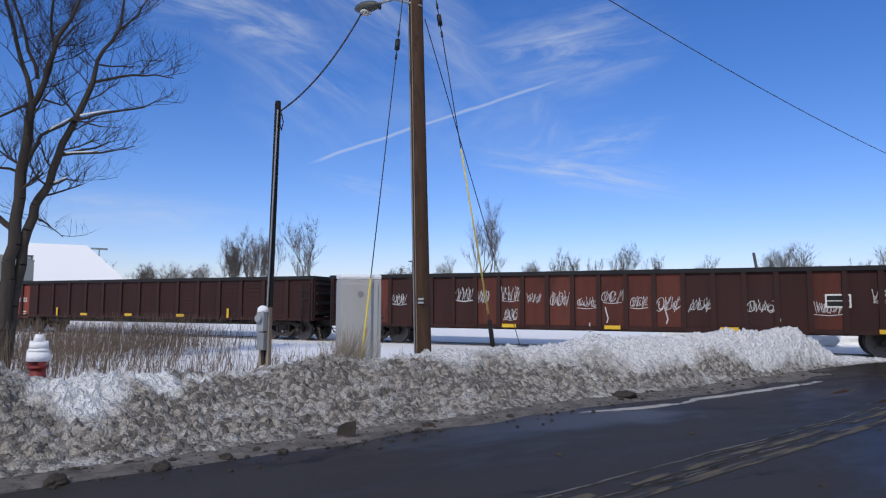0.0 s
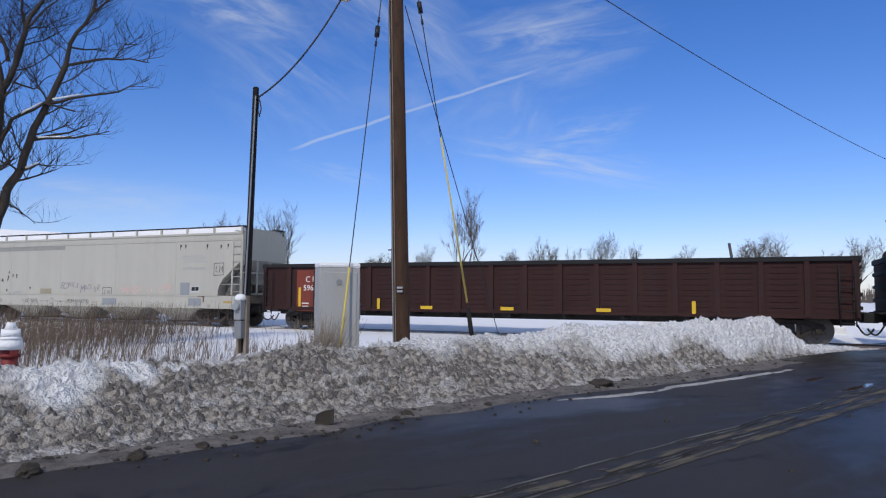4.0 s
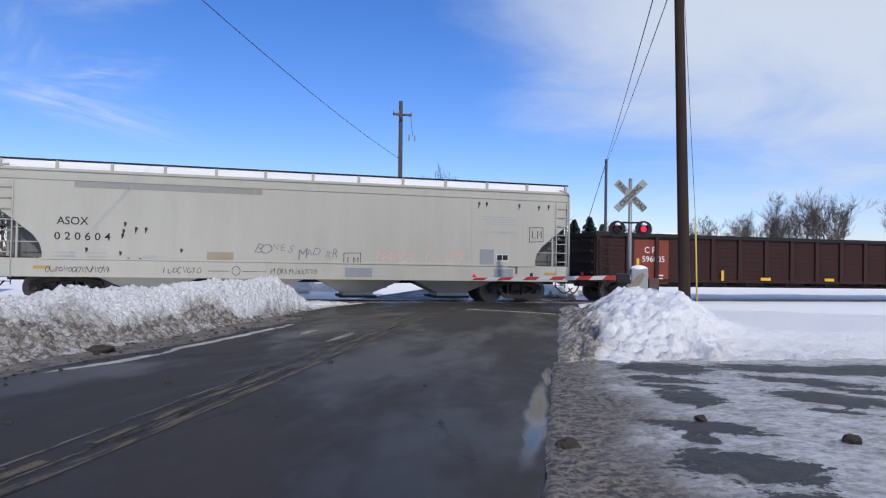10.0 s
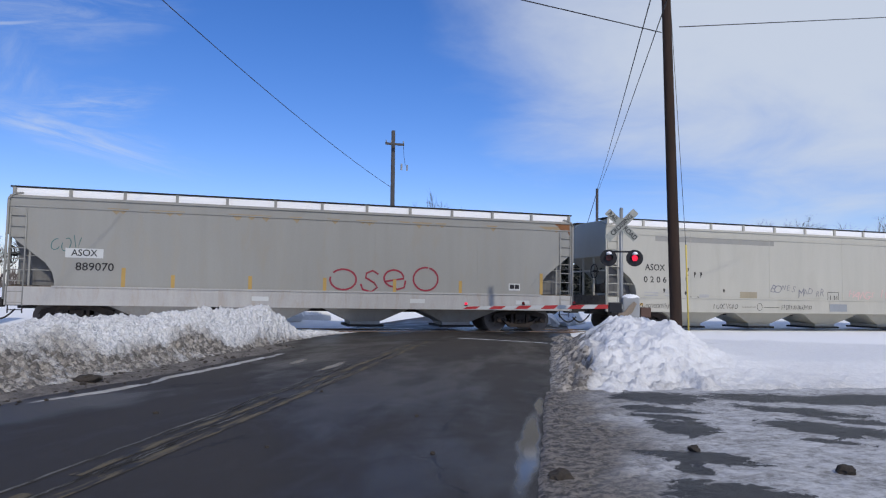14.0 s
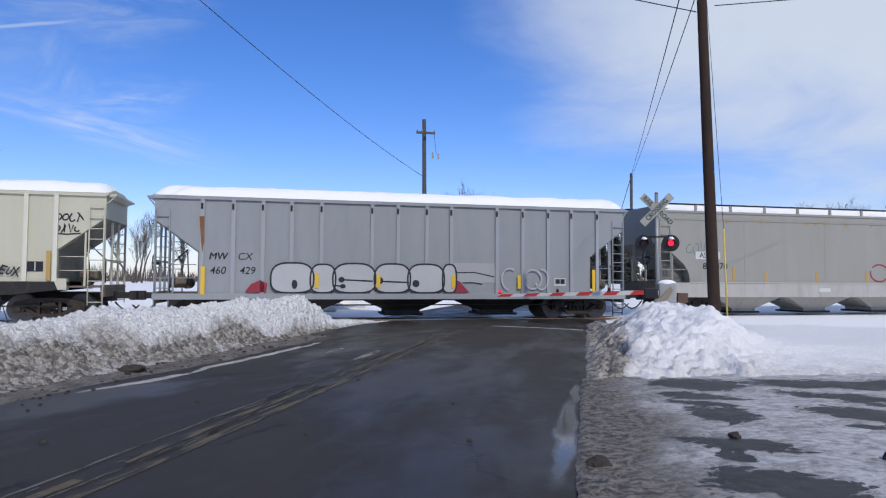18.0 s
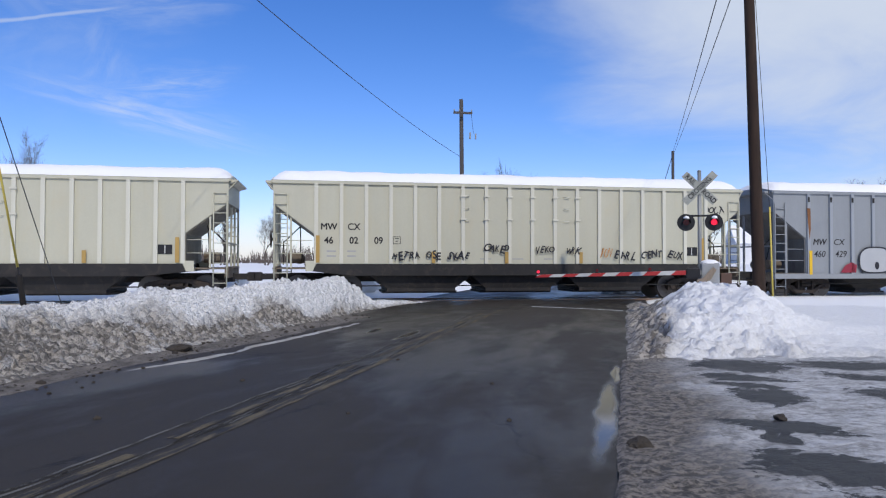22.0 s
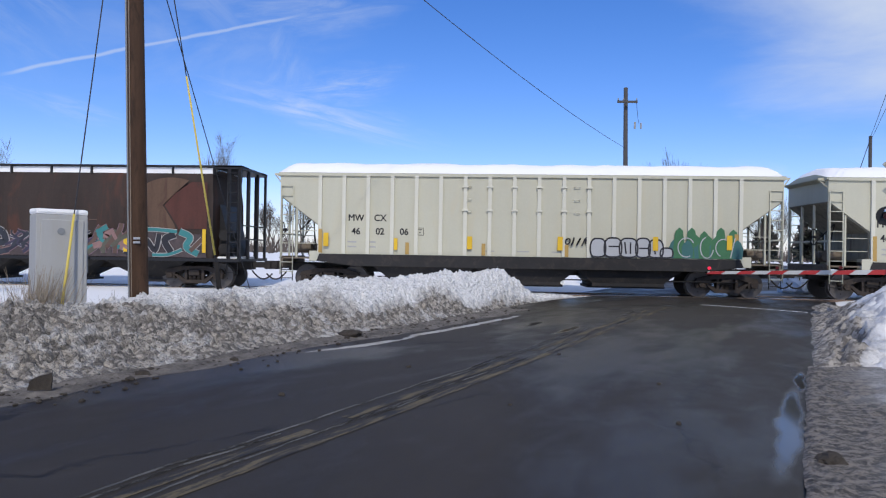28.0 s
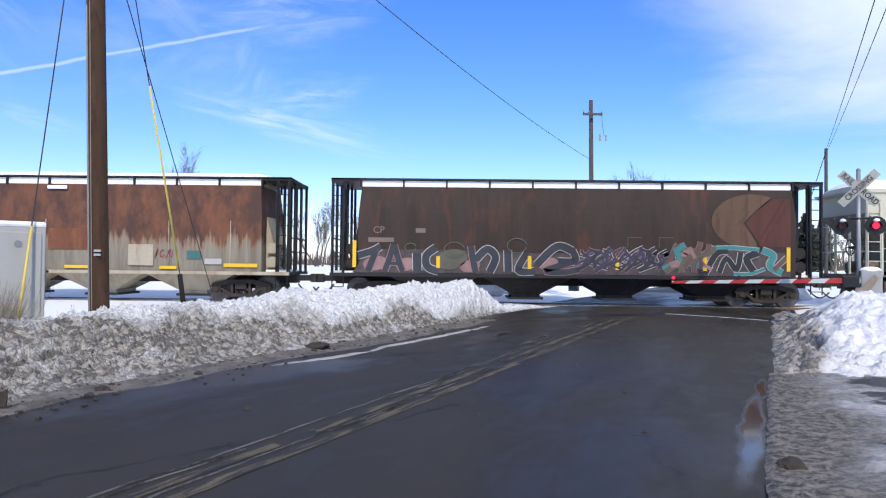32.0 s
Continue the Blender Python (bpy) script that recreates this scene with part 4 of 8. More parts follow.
# guy wires of the utility pole, with yellow guards
def guy(top, foot, guard0, guard1, ins, label, post_from=None):
    top, foot = Vector(top), Vector(foot)
    ob = thing("guy_wire", label, "guy wire", "guys of the utility poles", at=Matrix.Translation(foot))
    t, f = top - foot, Vector((0, 0, 0))
    cable("strand", f, t, .011, "", parent=ob, k=2)
    if guard1 > guard0:
        part("guard", bm_tube(bmesh.new(), t * guard0, t * guard1, .022, .018, 10), GUARD_YELLOW, ob, "yellow plastic guard")
    if ins:
        part("insulator", bm_tube(bmesh.new(), t * (ins - .012), t * (ins + .012), .05, .05, 10), BLACK, ob, "black strain insulator")
        for s in (-.03, .03):
            part("clamp", bm_tube(bmesh.new(), t * (ins + s - .006), t * (ins + s + .006), .024, .024, 8), WIRE, ob)
    if post_from:
        part("anchor_rod", bm_tube(bmesh.new(), f - Vector((0, 0, .25)), t * post_from, .055, .05, 10), POLE_DARK, ob, "dark anchor stub")
    return ob


guy(P1T + Vector((-.05, -.1, 9.2)), polar(32.2, 12.0, .45), .0, .19, .722, "steel guy wire ending in a yellow guard before the cabinet")
guy(P1T + Vector((.12, .1, 9.9)), polar(21.0, 15.6, .38), .115, .49, .77, "steel guy wire with a long yellow guard", .10)
guy(P1T + Vector((.22, .1, 7.55)), polar(18.85, 19.0, .35), .0, .0, None, "thin steel guy wire running down behind the bank")

# second pole beside the signal
P2 = polar(-34.75, 17.2)
pole2 = wobbly_pole(P2.x, P2.y, .3, 10.8, .142, .10, (-.33, .0), POLE_BROWN, "utility_pole", "brown wooden utility pole beside the crossing signal")
part("guard", bm_tube(bmesh.new(), (.37, .05, .05), (.27, .02, 2.55), .020, .018, 10), GUARD_YELLOW, pole2, "yellow cable guard")
cable("strand", (.27, .02, 2.5), (-.22, 0, 9.5), .006, "", parent=pole2)

# pole line across the track
P3 = polar(-11.65, 42)
pole3 = wobbly_pole(P3.x, P3.y, .9, 11.6, .16, .12, (-.1, 0), POLE_GREY, "utility_pole", "grey wooden line pole with a crossarm across the track")
part("crossarm", bm_box(bmesh.new(), -.66, -.5, 9.72, .50, -.36, 9.84), POLE_GREY, pole3)
for dx in (-.62, -.30, .46):
    bm = bm_tube(bmesh.new(), (dx, -.43, 9.84), (dx, -.43, 10.0), .045, .03, 8)
    part("insulator", bm, STEEL_GREY, pole3)
part("fuse_cutout", bm_box(bmesh.new(), .34, -.4, 8.2, .44, -.3, 8.6), STEEL_GREY, pole3)
part("fuse_cutout", bm_box(bmesh.new(), .70, -.4, 8.2, .78, -.3, 8.55), STEEL_GREY, pole3)
cable("drop_wire", (.44, -.43, 9.9), (.62, -.4, 8.5), .012, "", .2, parent=pole3)
P4 = polar(-28.7, 44)
pole4 = wobbly_pole(P4.x, P4.y, .9, 8.35, .10, .085, (0, 0), POLE_GREY, "utility_pole", "short grey wooden stub pole across the track")
# long span wires
cable("line_wire", P3 + Vector((-.12, -.1, 8.0)), P1T + Vector((.1, 0, 10.5)), .013, "black overhead wire crossing above the road", .475)
cable("line_wire", P4 + Vector((0, 0, 8.3)), polar(-33.9, 9, 6.15), .010, "black overhead wire leading from the stub pole", .1)
cable("line_wire", P4 + Vector((.05, 0, 8.2)), polar(-35.6, 9, 6.15), .009, "thin overhead wire leading from the stub pole", .12)
cable("line_wire", P2 + Vector((-.4, 0, 7.95)), polar(-20.5, 13, 7.35), .012, "thin overhead wire leading away over the road", .0)
cable("line_wire", P2 + Vector((.1, 0, 8.15)), polar(-52, 26, 10.6), .012, "thin overhead wire leading away along the track", .0)
cable("line_wire", P4 + Vector((0, 0, 8.2)), P4 + Vector((-1.6, 1.5, 1.0)), .02, "thin guy wire of the stub pole", .0)


def leaning_far_pole(az, r, z0, z1, lean, label):
    p = polar(az, r)
    return wobbly_pole(p.x, p.y, z0, z1, .14, .11, lean, POLE_GREY, "utility_pole", label)


leaning_far_pole(.1, 60, .9, 6.15, (-.75, 0), "leaning grey pole beyond the track")
far = leaning_far_pole(28.0, 75, .9, 6.9, (0, 0), "far wooden pole with a short crossarm beyond the track")
part("crossarm", bm_box(bmesh.new(), -.5, -.1, 5.75, .45, .05, 5.88), POLE_GREY, far)
far = leaning_far_pole(-13.1, 70, .9, 8.3, (0, 0), "far wooden pole with a crossarm behind the train")
for z in (6.2, 7.1):
    part("crossarm", bm_box(bmesh.new(), -1.0, -.1, z, 1.0, .05, z + .16), POLE_GREY, far)

# ---------------- crossing signals ----------------
def crossing_signal(at, lit, gate_len, label, gate_dir=-1, with_gate=True):
    """Mast with crossbuck, two lamps, and the gate arm lowered across the lane; faces -y of its own space."""
    ob = thing("crossing_signal", label, "crossing signal", at=at)
    part("mast", bm_tube(bmesh.new(), (0, 0, -.2), (0, 0, 3.98), .058, .055, 14), STEEL_GREY, ob, "galvanised steel mast")
    part("mast_cap", bm_tube(bmesh.new(), (0, 0, 3.98), (0, 0, 4.03), .062, .03, 14), STEEL_GREY, ob)
    part("base", bm_box(bmesh.new(), -.2, -.2, -.3, .2, .2, .02, .02), STEEL_GREY, ob)
    # the CROSSING blade runs over the other
    for ang, words, y in ((45, "CROSSING", -.090), (-45, ("RAIL", "ROAD"), -.075)):
        m = pose(0, y, 3.48, 0, -ang, 0)
        blade = part("crossbuck_blade", bm_box(bmesh.new(), -.61, -.005, -.115, .61, .005, .115, .003), BLADE_WHITE, ob, "weathered white sign blade", at=m)
        if isinstance(words, str):
            letters(words, .205, BLACK, blade, Matrix.Translation((0, -.008, 0)) @ FACE_NEAR, width=.86, bold=.004)
        else:
            for s, w in zip((-.36, .36), words):
                letters(w, .205, BLACK, blade, Matrix.Translation((s, -.008, 0)) @ FACE_NEAR, width=.86, bold=.004)
    part("crossarm", bm_tube(bmesh.new(), (-.42, -.04, 2.66), (.42, -.04, 2.66), .03, .03, 10), BLACK, ob)
    for i, x in enumerate((-.39, .39)):
        lamp = part("signal_lamp", bm_disc(bmesh.new(), (x, -.09, 2.46), (0, 1, 0), .255, .018, 28), BLACK, ob, "round black signal background with a hooded lamp")
        part("housing", bm_tube(bmesh.new(), (x, -.06, 2.46), (x, .12, 2.46), .13, .11, 16), BLACK, lamp)
        part("lens", bm_disc(bmesh.new(), (x, -.115, 2.46), (0, 1, 0), .092, .03, 20, .088), LENS_LIT if lit == i else LENS_DARK, lamp, "lit red lens" if lit == i else "dark red lens")
        bm = bmesh.new()
        k = 12
        for j in range(k):
            a0, a1 = [math.radians(-20 + 220 * q / k) for q in (j, j + 1)]
            q = [Vector((x + .115 * math.cos(t), y, 2.46 + .115 * math.sin(t))) for t, y in ((a0, -.10), (a1, -.10), (a1, -.34), (a0, -.34))]
            bm.faces.new([bm.verts.new(p) for p in q])
        bmesh.ops.solidify(bm, geom=bm.faces[:], thickness=.006)
        part("hood", bm, BLACK, lamp)
        bm = bmesh.new()
        bmesh.ops.create_uvsphere(bm, u_segments=12, v_segments=8, radius=1)
        for v in bm.verts:
            v.co = Vector((x + v.co.x * .085, -.21 + v.co.y * .12, 2.575 + max(v.co.z, -.2) * .075))
        part("snow_cap", bm, SNOW_CAP, lamp)
    if with_gate:
        mech = part("gate_mechanism", bm_box(bmesh.new(), .02, -.28, .62, .52, .18, 1.26, .05), DULL_GREY, ob, "grey gate mechanism housing")
        bm = bmesh.new()
        bmesh.ops.create_uvsphere(bm, u_segments=16, v_segments=8, radius=1)
        for v in bm.verts:
            v.co = Vector((.27 + v.co.x * .27, -.05 + v.co.y * .24, 1.24 + max(v.co.z, -.1) * .12))
        part("snow_cap", bm, SNOW_CAP, mech)
        bm = bm_prism(bmesh.new(), ((-.12, .62), (.1, .60), (.28, .80), (.42, 1.06), (.34, 1.14), (.22, 1.02), (.06, .82), (-.12, .76)), -.36, -.30)
        part("counterweight_arm", bm, TIMBER, mech, "tan gate arm bracket")
        part("weight", bm_box(bmesh.new(), .56, -.2, .66, .86, .05, .96, .02), material("brown_iron", (.10, .06, .045), .7, vary=.3), mech)
        arm_at = Matrix.Translation((0, -.33, .98)) @ pose(0, 0, 0, 0, -1.7, 0)
        arm = part("gate_arm", bm_prism(bmesh.new(), ((0, -.068), (-gate_len, -.04), (-gate_len, .04), (0, .068)), -.022, .022), WHITE_SIGN, ob, "white gate arm with red stripes", at=arm_at)
        x = .45
        while x < gate_len - .2:
            w = .40
            h0, h1 = [.068 - .028 * q / gate_len for q in (x, x + w)]
            bm = bm_prism(bmesh.new(), ((-x, -h0), (-x - w, -h1), (-x - w + .14, h1), (-x + .14, h0)), -.026, .026)
            part("red_stripe", bm, RED_SIGN, arm)
            x += .80
        for x in (gate_len - .05, gate_len * .62, gate_len * .30):
            bulb = part("gate_lamp", bm_box(bmesh.new(), -x - .05, -.05, .06, -x + .05, .04, .10, .01), BLACK, arm)
            part("lens", bm_disc(bmesh.new(), (-x, -.03, .13), (0, 1, 0), .045, .08, 14), LENS_LIT if x > gate_len * .9 else LENS_DARK, bulb)
        part("arm_hinge", bm_box(bmesh.new(), -.42, -.40, .80, -.02, -.26, 1.10, .03), BLACK, ob)
    return ob


SG = polar(-30.55, 21.8)
crossing_signal(pose(SG.x, SG.y, .30, 0, 0, -24), 1, 4.80, "railroad crossing signal with snow-capped red lamps and lowered gate")
SF = polar(-10.2, 30.6)
crossing_signal(pose(SF.x, SF.y, .78, 0, 0, 156), 0, 5.4, "far-side crossing signal seen from behind the train", with_gate=True)

# fire hydrant under snow
HY = polar(55.4, 11.4)
hyd = thing("fire_hydrant", "dark red fire hydrant buried in snow with a tall snow cap", "fire hydrant", at=pose(HY.x, HY.y, .30))
part("barrel", bm_tube(bmesh.new(), (0, 0, -.2), (0, 0, .56), .105, .10, 16), HYDRANT_RED, hyd)
part("flange", bm_disc(bmesh.new(), (0, 0, .44), (0, 0, 1), .135, .04, 16), HYDRANT_RED, hyd)
for s in (-1, 1):
    part("nozzle", bm_tube(bmesh.new(), (0, 0, .49), (.15 * s, -.04, .49), .045, .045, 12), HYDRANT_RED, hyd)
bm = bmesh.new()
for z0, z1, r0, r1 in ((.53, .66, .165, .15), (.66, .70, .16, .12), (.70, .80, .125, .11), (.80, .90, .075, .05)):
    bm_tube(bm, (0, 0, z0), (0, 0, z1), r0, r1, 16)
for v in bm.verts:
    v.co += noise.noise_vector(v.co * 7) * .018
part("snow_cap", bm, SNOW_CAP, hyd, "stacked cap of snow")


# ---------------- train ----------------
GONE = (0, 10.40, 20.86, 31.43, 42.09, 52.79, 63.52, 74.25, 85.01, 95.80, 106.60, 117.43, 128.28, 139.16, 150.07, 161.00, 171.94)


def train_s(t):
    """Metres gone since the start."""
    return float(np.interp(t, [2 * i for i in range(17)], GONE))


TRUCK_IRON = material("truck_iron", (.036, .029, .025), .8, vary=.45, stain=(.085, .058, .04), stain_amt=.6, blotch=4, bump=.3)
WHEEL_FACE = material("wheel_iron", (.035, .026, .022), .7, .2, vary=.4, stain=(.09, .055, .035), stain_amt=.6, blotch=5, bump=.15)
WHEEL_RIM = material("wheel_rim", (.11, .10, .095), .45, .5, vary=.15, bump=.03)
UNDER_BLACK = material("underframe_black", (.022, .021, .021), .7, vary=.35, stain=(.07, .055, .045), stain_amt=.45, blotch=1.5, bump=.1)
GONDOLA_BROWN = material("gondola_brown", (.036, .0138, .012), .8, vary=.4, stain=(.030, .018, .017), stain_amt=.75, blotch=.9, streak=True, bump=.2)
GONDOLA_RUST = material("gondola_rust", (.039, .0155, .0132), .85, vary=.5, stain=(.033, .020, .018), stain_amt=.85, blotch=.8, streak=True, bump=.25)
PANEL_RED = material("gondola_panel_red", (.092, .028, .019), .85, vary=.45, stain=(.05, .022, .018), stain_amt=.7, blotch=.9, streak=True, bump=.2, random_tone=.5)
GONDOLA_DARK = material("gondola_rim", (.018, .018, .018), .8, vary=.3, bump=.2)
PATCH_RED = material("lettering_panel_red", (.19, .042, .026), .7, vary=.2, stain=(.09, .03, .022), stain_amt=.5, streak=True)
HOPPER_WHITE = material("hopper_white", (.42, .405, .345), .5, vary=.10, stain=(.37, .345, .29), stain_amt=.40, blotch=.7, streak=True, bump=.04)
HOPPER_GREYWHITE = material("hopper_grey_white", (.268, .264, .238), .5, vary=.10, stain=(.28, .25, .20), stain_amt=.45, blotch=.8, streak=True, bump=.04)
HOPPER_SILL = material("hopper_sill", (.37, .36, .34), .55, vary=.15, stain=(.30, .25, .19), stain_amt=.5, blotch=1.6, streak=True, bump=.06)
SLOPE_GREY = material("slope_grey", (.15, .148, .142), .7, vary=.3, stain=(.08, .07, .06), stain_amt=.6, streak=True)
SLOPE_CREAM = material("slope_cream", (.23, .215, .17), .75, vary=.35, stain=(.10, .08, .06), stain_amt=.75, blotch=2, streak=True)
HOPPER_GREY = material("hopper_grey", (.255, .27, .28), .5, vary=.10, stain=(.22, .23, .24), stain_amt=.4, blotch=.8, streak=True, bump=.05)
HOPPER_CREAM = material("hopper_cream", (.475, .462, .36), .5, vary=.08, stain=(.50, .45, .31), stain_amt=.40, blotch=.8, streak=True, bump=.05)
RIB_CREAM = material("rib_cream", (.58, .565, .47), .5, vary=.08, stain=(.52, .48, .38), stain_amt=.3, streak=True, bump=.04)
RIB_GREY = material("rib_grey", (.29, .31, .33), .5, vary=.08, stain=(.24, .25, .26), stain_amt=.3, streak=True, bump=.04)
HOPPER_BROWN = material("hopper_brown", (.038, .027, .022), .75, vary=.5, stain=(.085, .036, .024), stain_amt=.85, blotch=.7, streak=True, bump=.1)
BROWN_RED = material("panel_red_brown", (.078, .030, .023), .75, vary=.4, stain=(.045, .028, .023), stain_amt=.7, streak=True, bump=.05)
BROWN_TAN = material("panel_tan", (.105, .064, .042), .75, vary=.35, stain=(.075, .040, .028), stain_amt=.95, streak=True, bump=.05)
RUST_TOP = material("rusted_sheet", (.135, .055, .032), .9, vary=.5, stain=(.30, .13, .055), stain_amt=.75, blotch=.8, streak=True, bump=.2)
RUST_LOW = material("rusty_grey_sheet", (.36, .32, .24), .75, vary=.25, stain=(.24, .13, .07), stain_amt=.65, blotch=1.0, streak=True, bump=.1)


def rust_over_grey():
    """Grey-green paint that rust has eaten from the top down, in ragged streaks."""
    m = bpy.data.materials.new("rust_over_grey")
    m.use_nodes = True
    tree = m.node_tree
    b = tree.nodes["Principled BSDF"]
    add, link, math_, ramp, mix, noise_, scaled = node_tools(tree)
    co = add("ShaderNodeTexCoord").outputs["Object"]
    sep = add("ShaderNodeSeparateXYZ")
    link(co, sep.inputs[0])
    run = noise_(scaled(co, (2.4, 1, .25)), 1.3, 7, .68, .4)
    wide = noise_(scaled(co, (.45, 1, .4)), 1.1, 4, .6)
    eaten = ramp(math_("ADD", sep.outputs["Z"], math_("ADD", math_("MULTIPLY", math_("SUBTRACT", run, .5), 2.2), math_("MULTIPLY", math_("SUBTRACT", wide, .5), 1.6))), 1.9, 2.45)
    paint = mix(ramp(run, .35, .75), (.23, .205, .155), (.13, .11, .08))
    rust = mix(ramp(noise_(scaled(co, (1.2, 1, .6)), 1.6, 6, .65), .35, .7), (.062, .030, .022), (.16, .062, .030))
    rust = mix(math_("MULTIPLY", ramp(eaten, .98, .35), .8), rust, (.25, .11, .045))
    link(mix(eaten, paint, rust), b.inputs["Base Color"])
    b.inputs["Roughness"].default_value = .85
    n = add("ShaderNodeBump", Strength=.2, Distance=.01)
    link(noise_(co, 30, 5, .6), n.inputs["Height"])
    link(n.outputs[0], b.inputs["Normal"])
    return m


RUST_SIDE = rust_over_grey()
YELLOW_TAPE = material("reflective_yellow", (.66, .42, .03), .45, vary=.12, bump=.02)
OCHRE_TAPE = material("reflective_ochre", (.40, .26, .08), .5, vary=.15, bump=.02)
LETTER_BLACK = material("stencil_black", (.02, .02, .022), .6, vary=.2, bump=0)
LETTER_WHITE = material("stencil_white", (.68, .67, .63), .6, vary=.15, bump=0)
LETTER_FADED = material("stencil_faded", (.36, .36, .35), .6, vary=.15, bump=0)
LETTER_TAN = material("stencil_tan", (.17, .13, .11), .7, vary=.2, bump=0)
PAINTS = {
    "red": material("spray_red", (.25, .028, .045), .5, vary=.15, bump=0),
    "pink": material("spray_pink", (.30, .17, .16), .5, vary=.2, bump=0),
    "faded_red": material("spray_faded_red", (.58, .40, .36), .6, vary=.2, bump=0),
    "navy": material("spray_navy", (.028, .028, .040), .5, vary=.2, bump=0),
    "teal": material("spray_teal", (.045, .13, .125), .5, vary=.2, bump=0),
    "green": material("spray_green", (.05, .15, .07), .5, vary=.25, bump=0),
    "black": material("spray_black", (.025, .025, .03), .5, vary=.15, bump=0),
    "silver": material("spray_silver", (.40, .41, .415), .45, vary=.12, bump=0),
    "white": material("spray_white", (.52, .52, .51), .5, vary=.15, bump=0),
    "orange": material("spray_orange", (.50, .22, .06), .5, vary=.2, bump=0),
    "blue": material("spray_blue", (.05, .09, .15), .5, vary=.2, bump=0),
    "brown": material("spray_brown", (.11, .07, .055), .6, vary=.2, bump=0),
}
NEAR = -1.60       # the side of the cars that faces the road
TRUCKS, WHEELSETS, CARS = [], [], []


def build_wheelset():
    bm = bm_tube(bmesh.new(), (0, -1.02, 0), (0, 1.02, 0), .08, .08, 12)
    rim = bmesh.new()
    for s in (-1, 1):
        y = .72 * s
        bm_tube(bm, (0, y - .06, 0), (0, y + .06, 0), .40, .40, 28)
        bm_tube(bm, (0, y + .02 * s, 0), (0, y + .10 * s, 0), .15, .11, 16)
        for k in range(5):
            a = 2 * math.pi * k / 5
            bm_tube(bm, (.26 * math.cos(a), y + .055 * s, .26 * math.sin(a)), (.26 * math.cos(a), y + .07 * s, .26 * math.sin(a)), .035, .03, 8)
        bm_tube(rim, (0, y - .07, 0), (0, y + .068, 0), .457, .457, 36)
        bm_tube(rim, (0, y - .07 * s - .02 * s, 0), (0, y - .06 * s, 0), .49, .49, 36)
    return mesh_of("wheelset", bm), mesh_of("tyre", rim)


def build_side_frame(s):
    bm = bmesh.new()
    y0, y1 = s * .93, s * 1.10
    y0, y1 = min(y0, y1), max(y0, y1)
    bm_prism(bm, ((-1.12, .52), (-1.02, .68), (-.5, .80), (.5, .80), (1.02, .68), (1.12, .52), (.70, .56), (.40, .66), (-.40, .66), (-.70, .56)), y0, y1)
    bm_prism(bm, ((-.78, .50), (-.40, .17), (.40, .17), (.78, .50), (.66, .50), (.34, .30), (-.34, .30), (-.66, .50)), y0, y1)
    for x in (-.36, .27):
        bm_box(bm, x, y0, .28, x + .09, y1, .68)
    for x in (-.89, .89):
        bm_box(bm, x - .17, y0 - .01, .34, x + .17, y1 + .01, .56, .02)
        bm_tube(bm, (x, s * 1.08, .457), (x, s * 1.19, .457), .105, .09, 14)
        for k in range(3):
            a = 2 * math.pi * k / 3
            bm_tube(bm, (x + .05 * math.cos(a), s * 1.19, .457 + .05 * math.sin(a)), (x + .05 * math.cos(a), s * 1.205, .457 + .05 * math.sin(a)), .016, .016, 6)
    for x in (-.18, -.02, .14):
        for k in range(5):
            bm_tube(bm, (x + .02, s * 1.03, .31 + .05 * k), (x + .02, s * 1.03, .335 + .05 * k), .072, .072, 10)
    return mesh_of("side_frame", bm)


WHEEL_ME, TYRE_ME = build_wheelset()
FRAME_ME = {s: build_side_frame(s) for s in (-1, 1)}
BOLSTER_ME = mesh_of("truck", bm_box(bm_box(bmesh.new(), -.2, -1.14, .46, .2, 1.14, .68, .02), -.3, -.4, .66, .3, .4, .86, .02))


def add_truck(car, x):
    truck = part("truck", BOLSTER_ME, TRUCK_IRON, car, at=pose(x, 0, 0))
    for s in (-1, 1):
        part("side_frame", FRAME_ME[s], TRUCK_IRON, truck)
    for dx in (-.89, .89):
        w = part("wheelset", WHEEL_ME, WHEEL_FACE, truck, at=pose(dx, 0, .457))
        WHEELSETS.append((w, dx))
        w["label"] = "steel axle with two dark wheels"
    return truck


for me_, extra in ((WHEEL_ME, TYRE_ME),):
    # tyre and wheel are one casting: one mesh with two surfaces
    bm = bmesh.new()
    bm.from_mesh(extra)
    for f in bm.faces:
        f.material_index = 1 if abs(f.normal.y) > .5 else 1
    k = len(bm.faces)
    bm.from_mesh(me_)
    bm.to_mesh(me_)
    bm.free()
    me_.materials.append(WHEEL_FACE)
    me_.materials.append(WHEEL_RIM)


def couplers(car, half, z=.88, reach=.62):
    for s in (-1, 1):
        bm = bm_box(bmesh.new(), min(s * half, s * (half + reach - .24)), -.10, z - .12, max(s * half, s * (half + reach - .24)), .10, z + .10, .02)
        bm_box(bm, min(s * (half + reach - .32), s * (half + reach)), -.17, z - .17, max(s * (half + reach - .32), s * (half + reach)), .15, z + .15, .04)
        part("coupler", bm, UNDER_BLACK, car)
        pts = [Vector((s * (half + .05 + reach * t), -.32, z - .12 - .42 * math.sin(math.pi * min(t * .75 + .08, 1)))) for t in [i / 8 for i in range(9)]]
        part("air_hose", bm_path(bmesh.new(), pts, .028, 8), RUBBER, car)


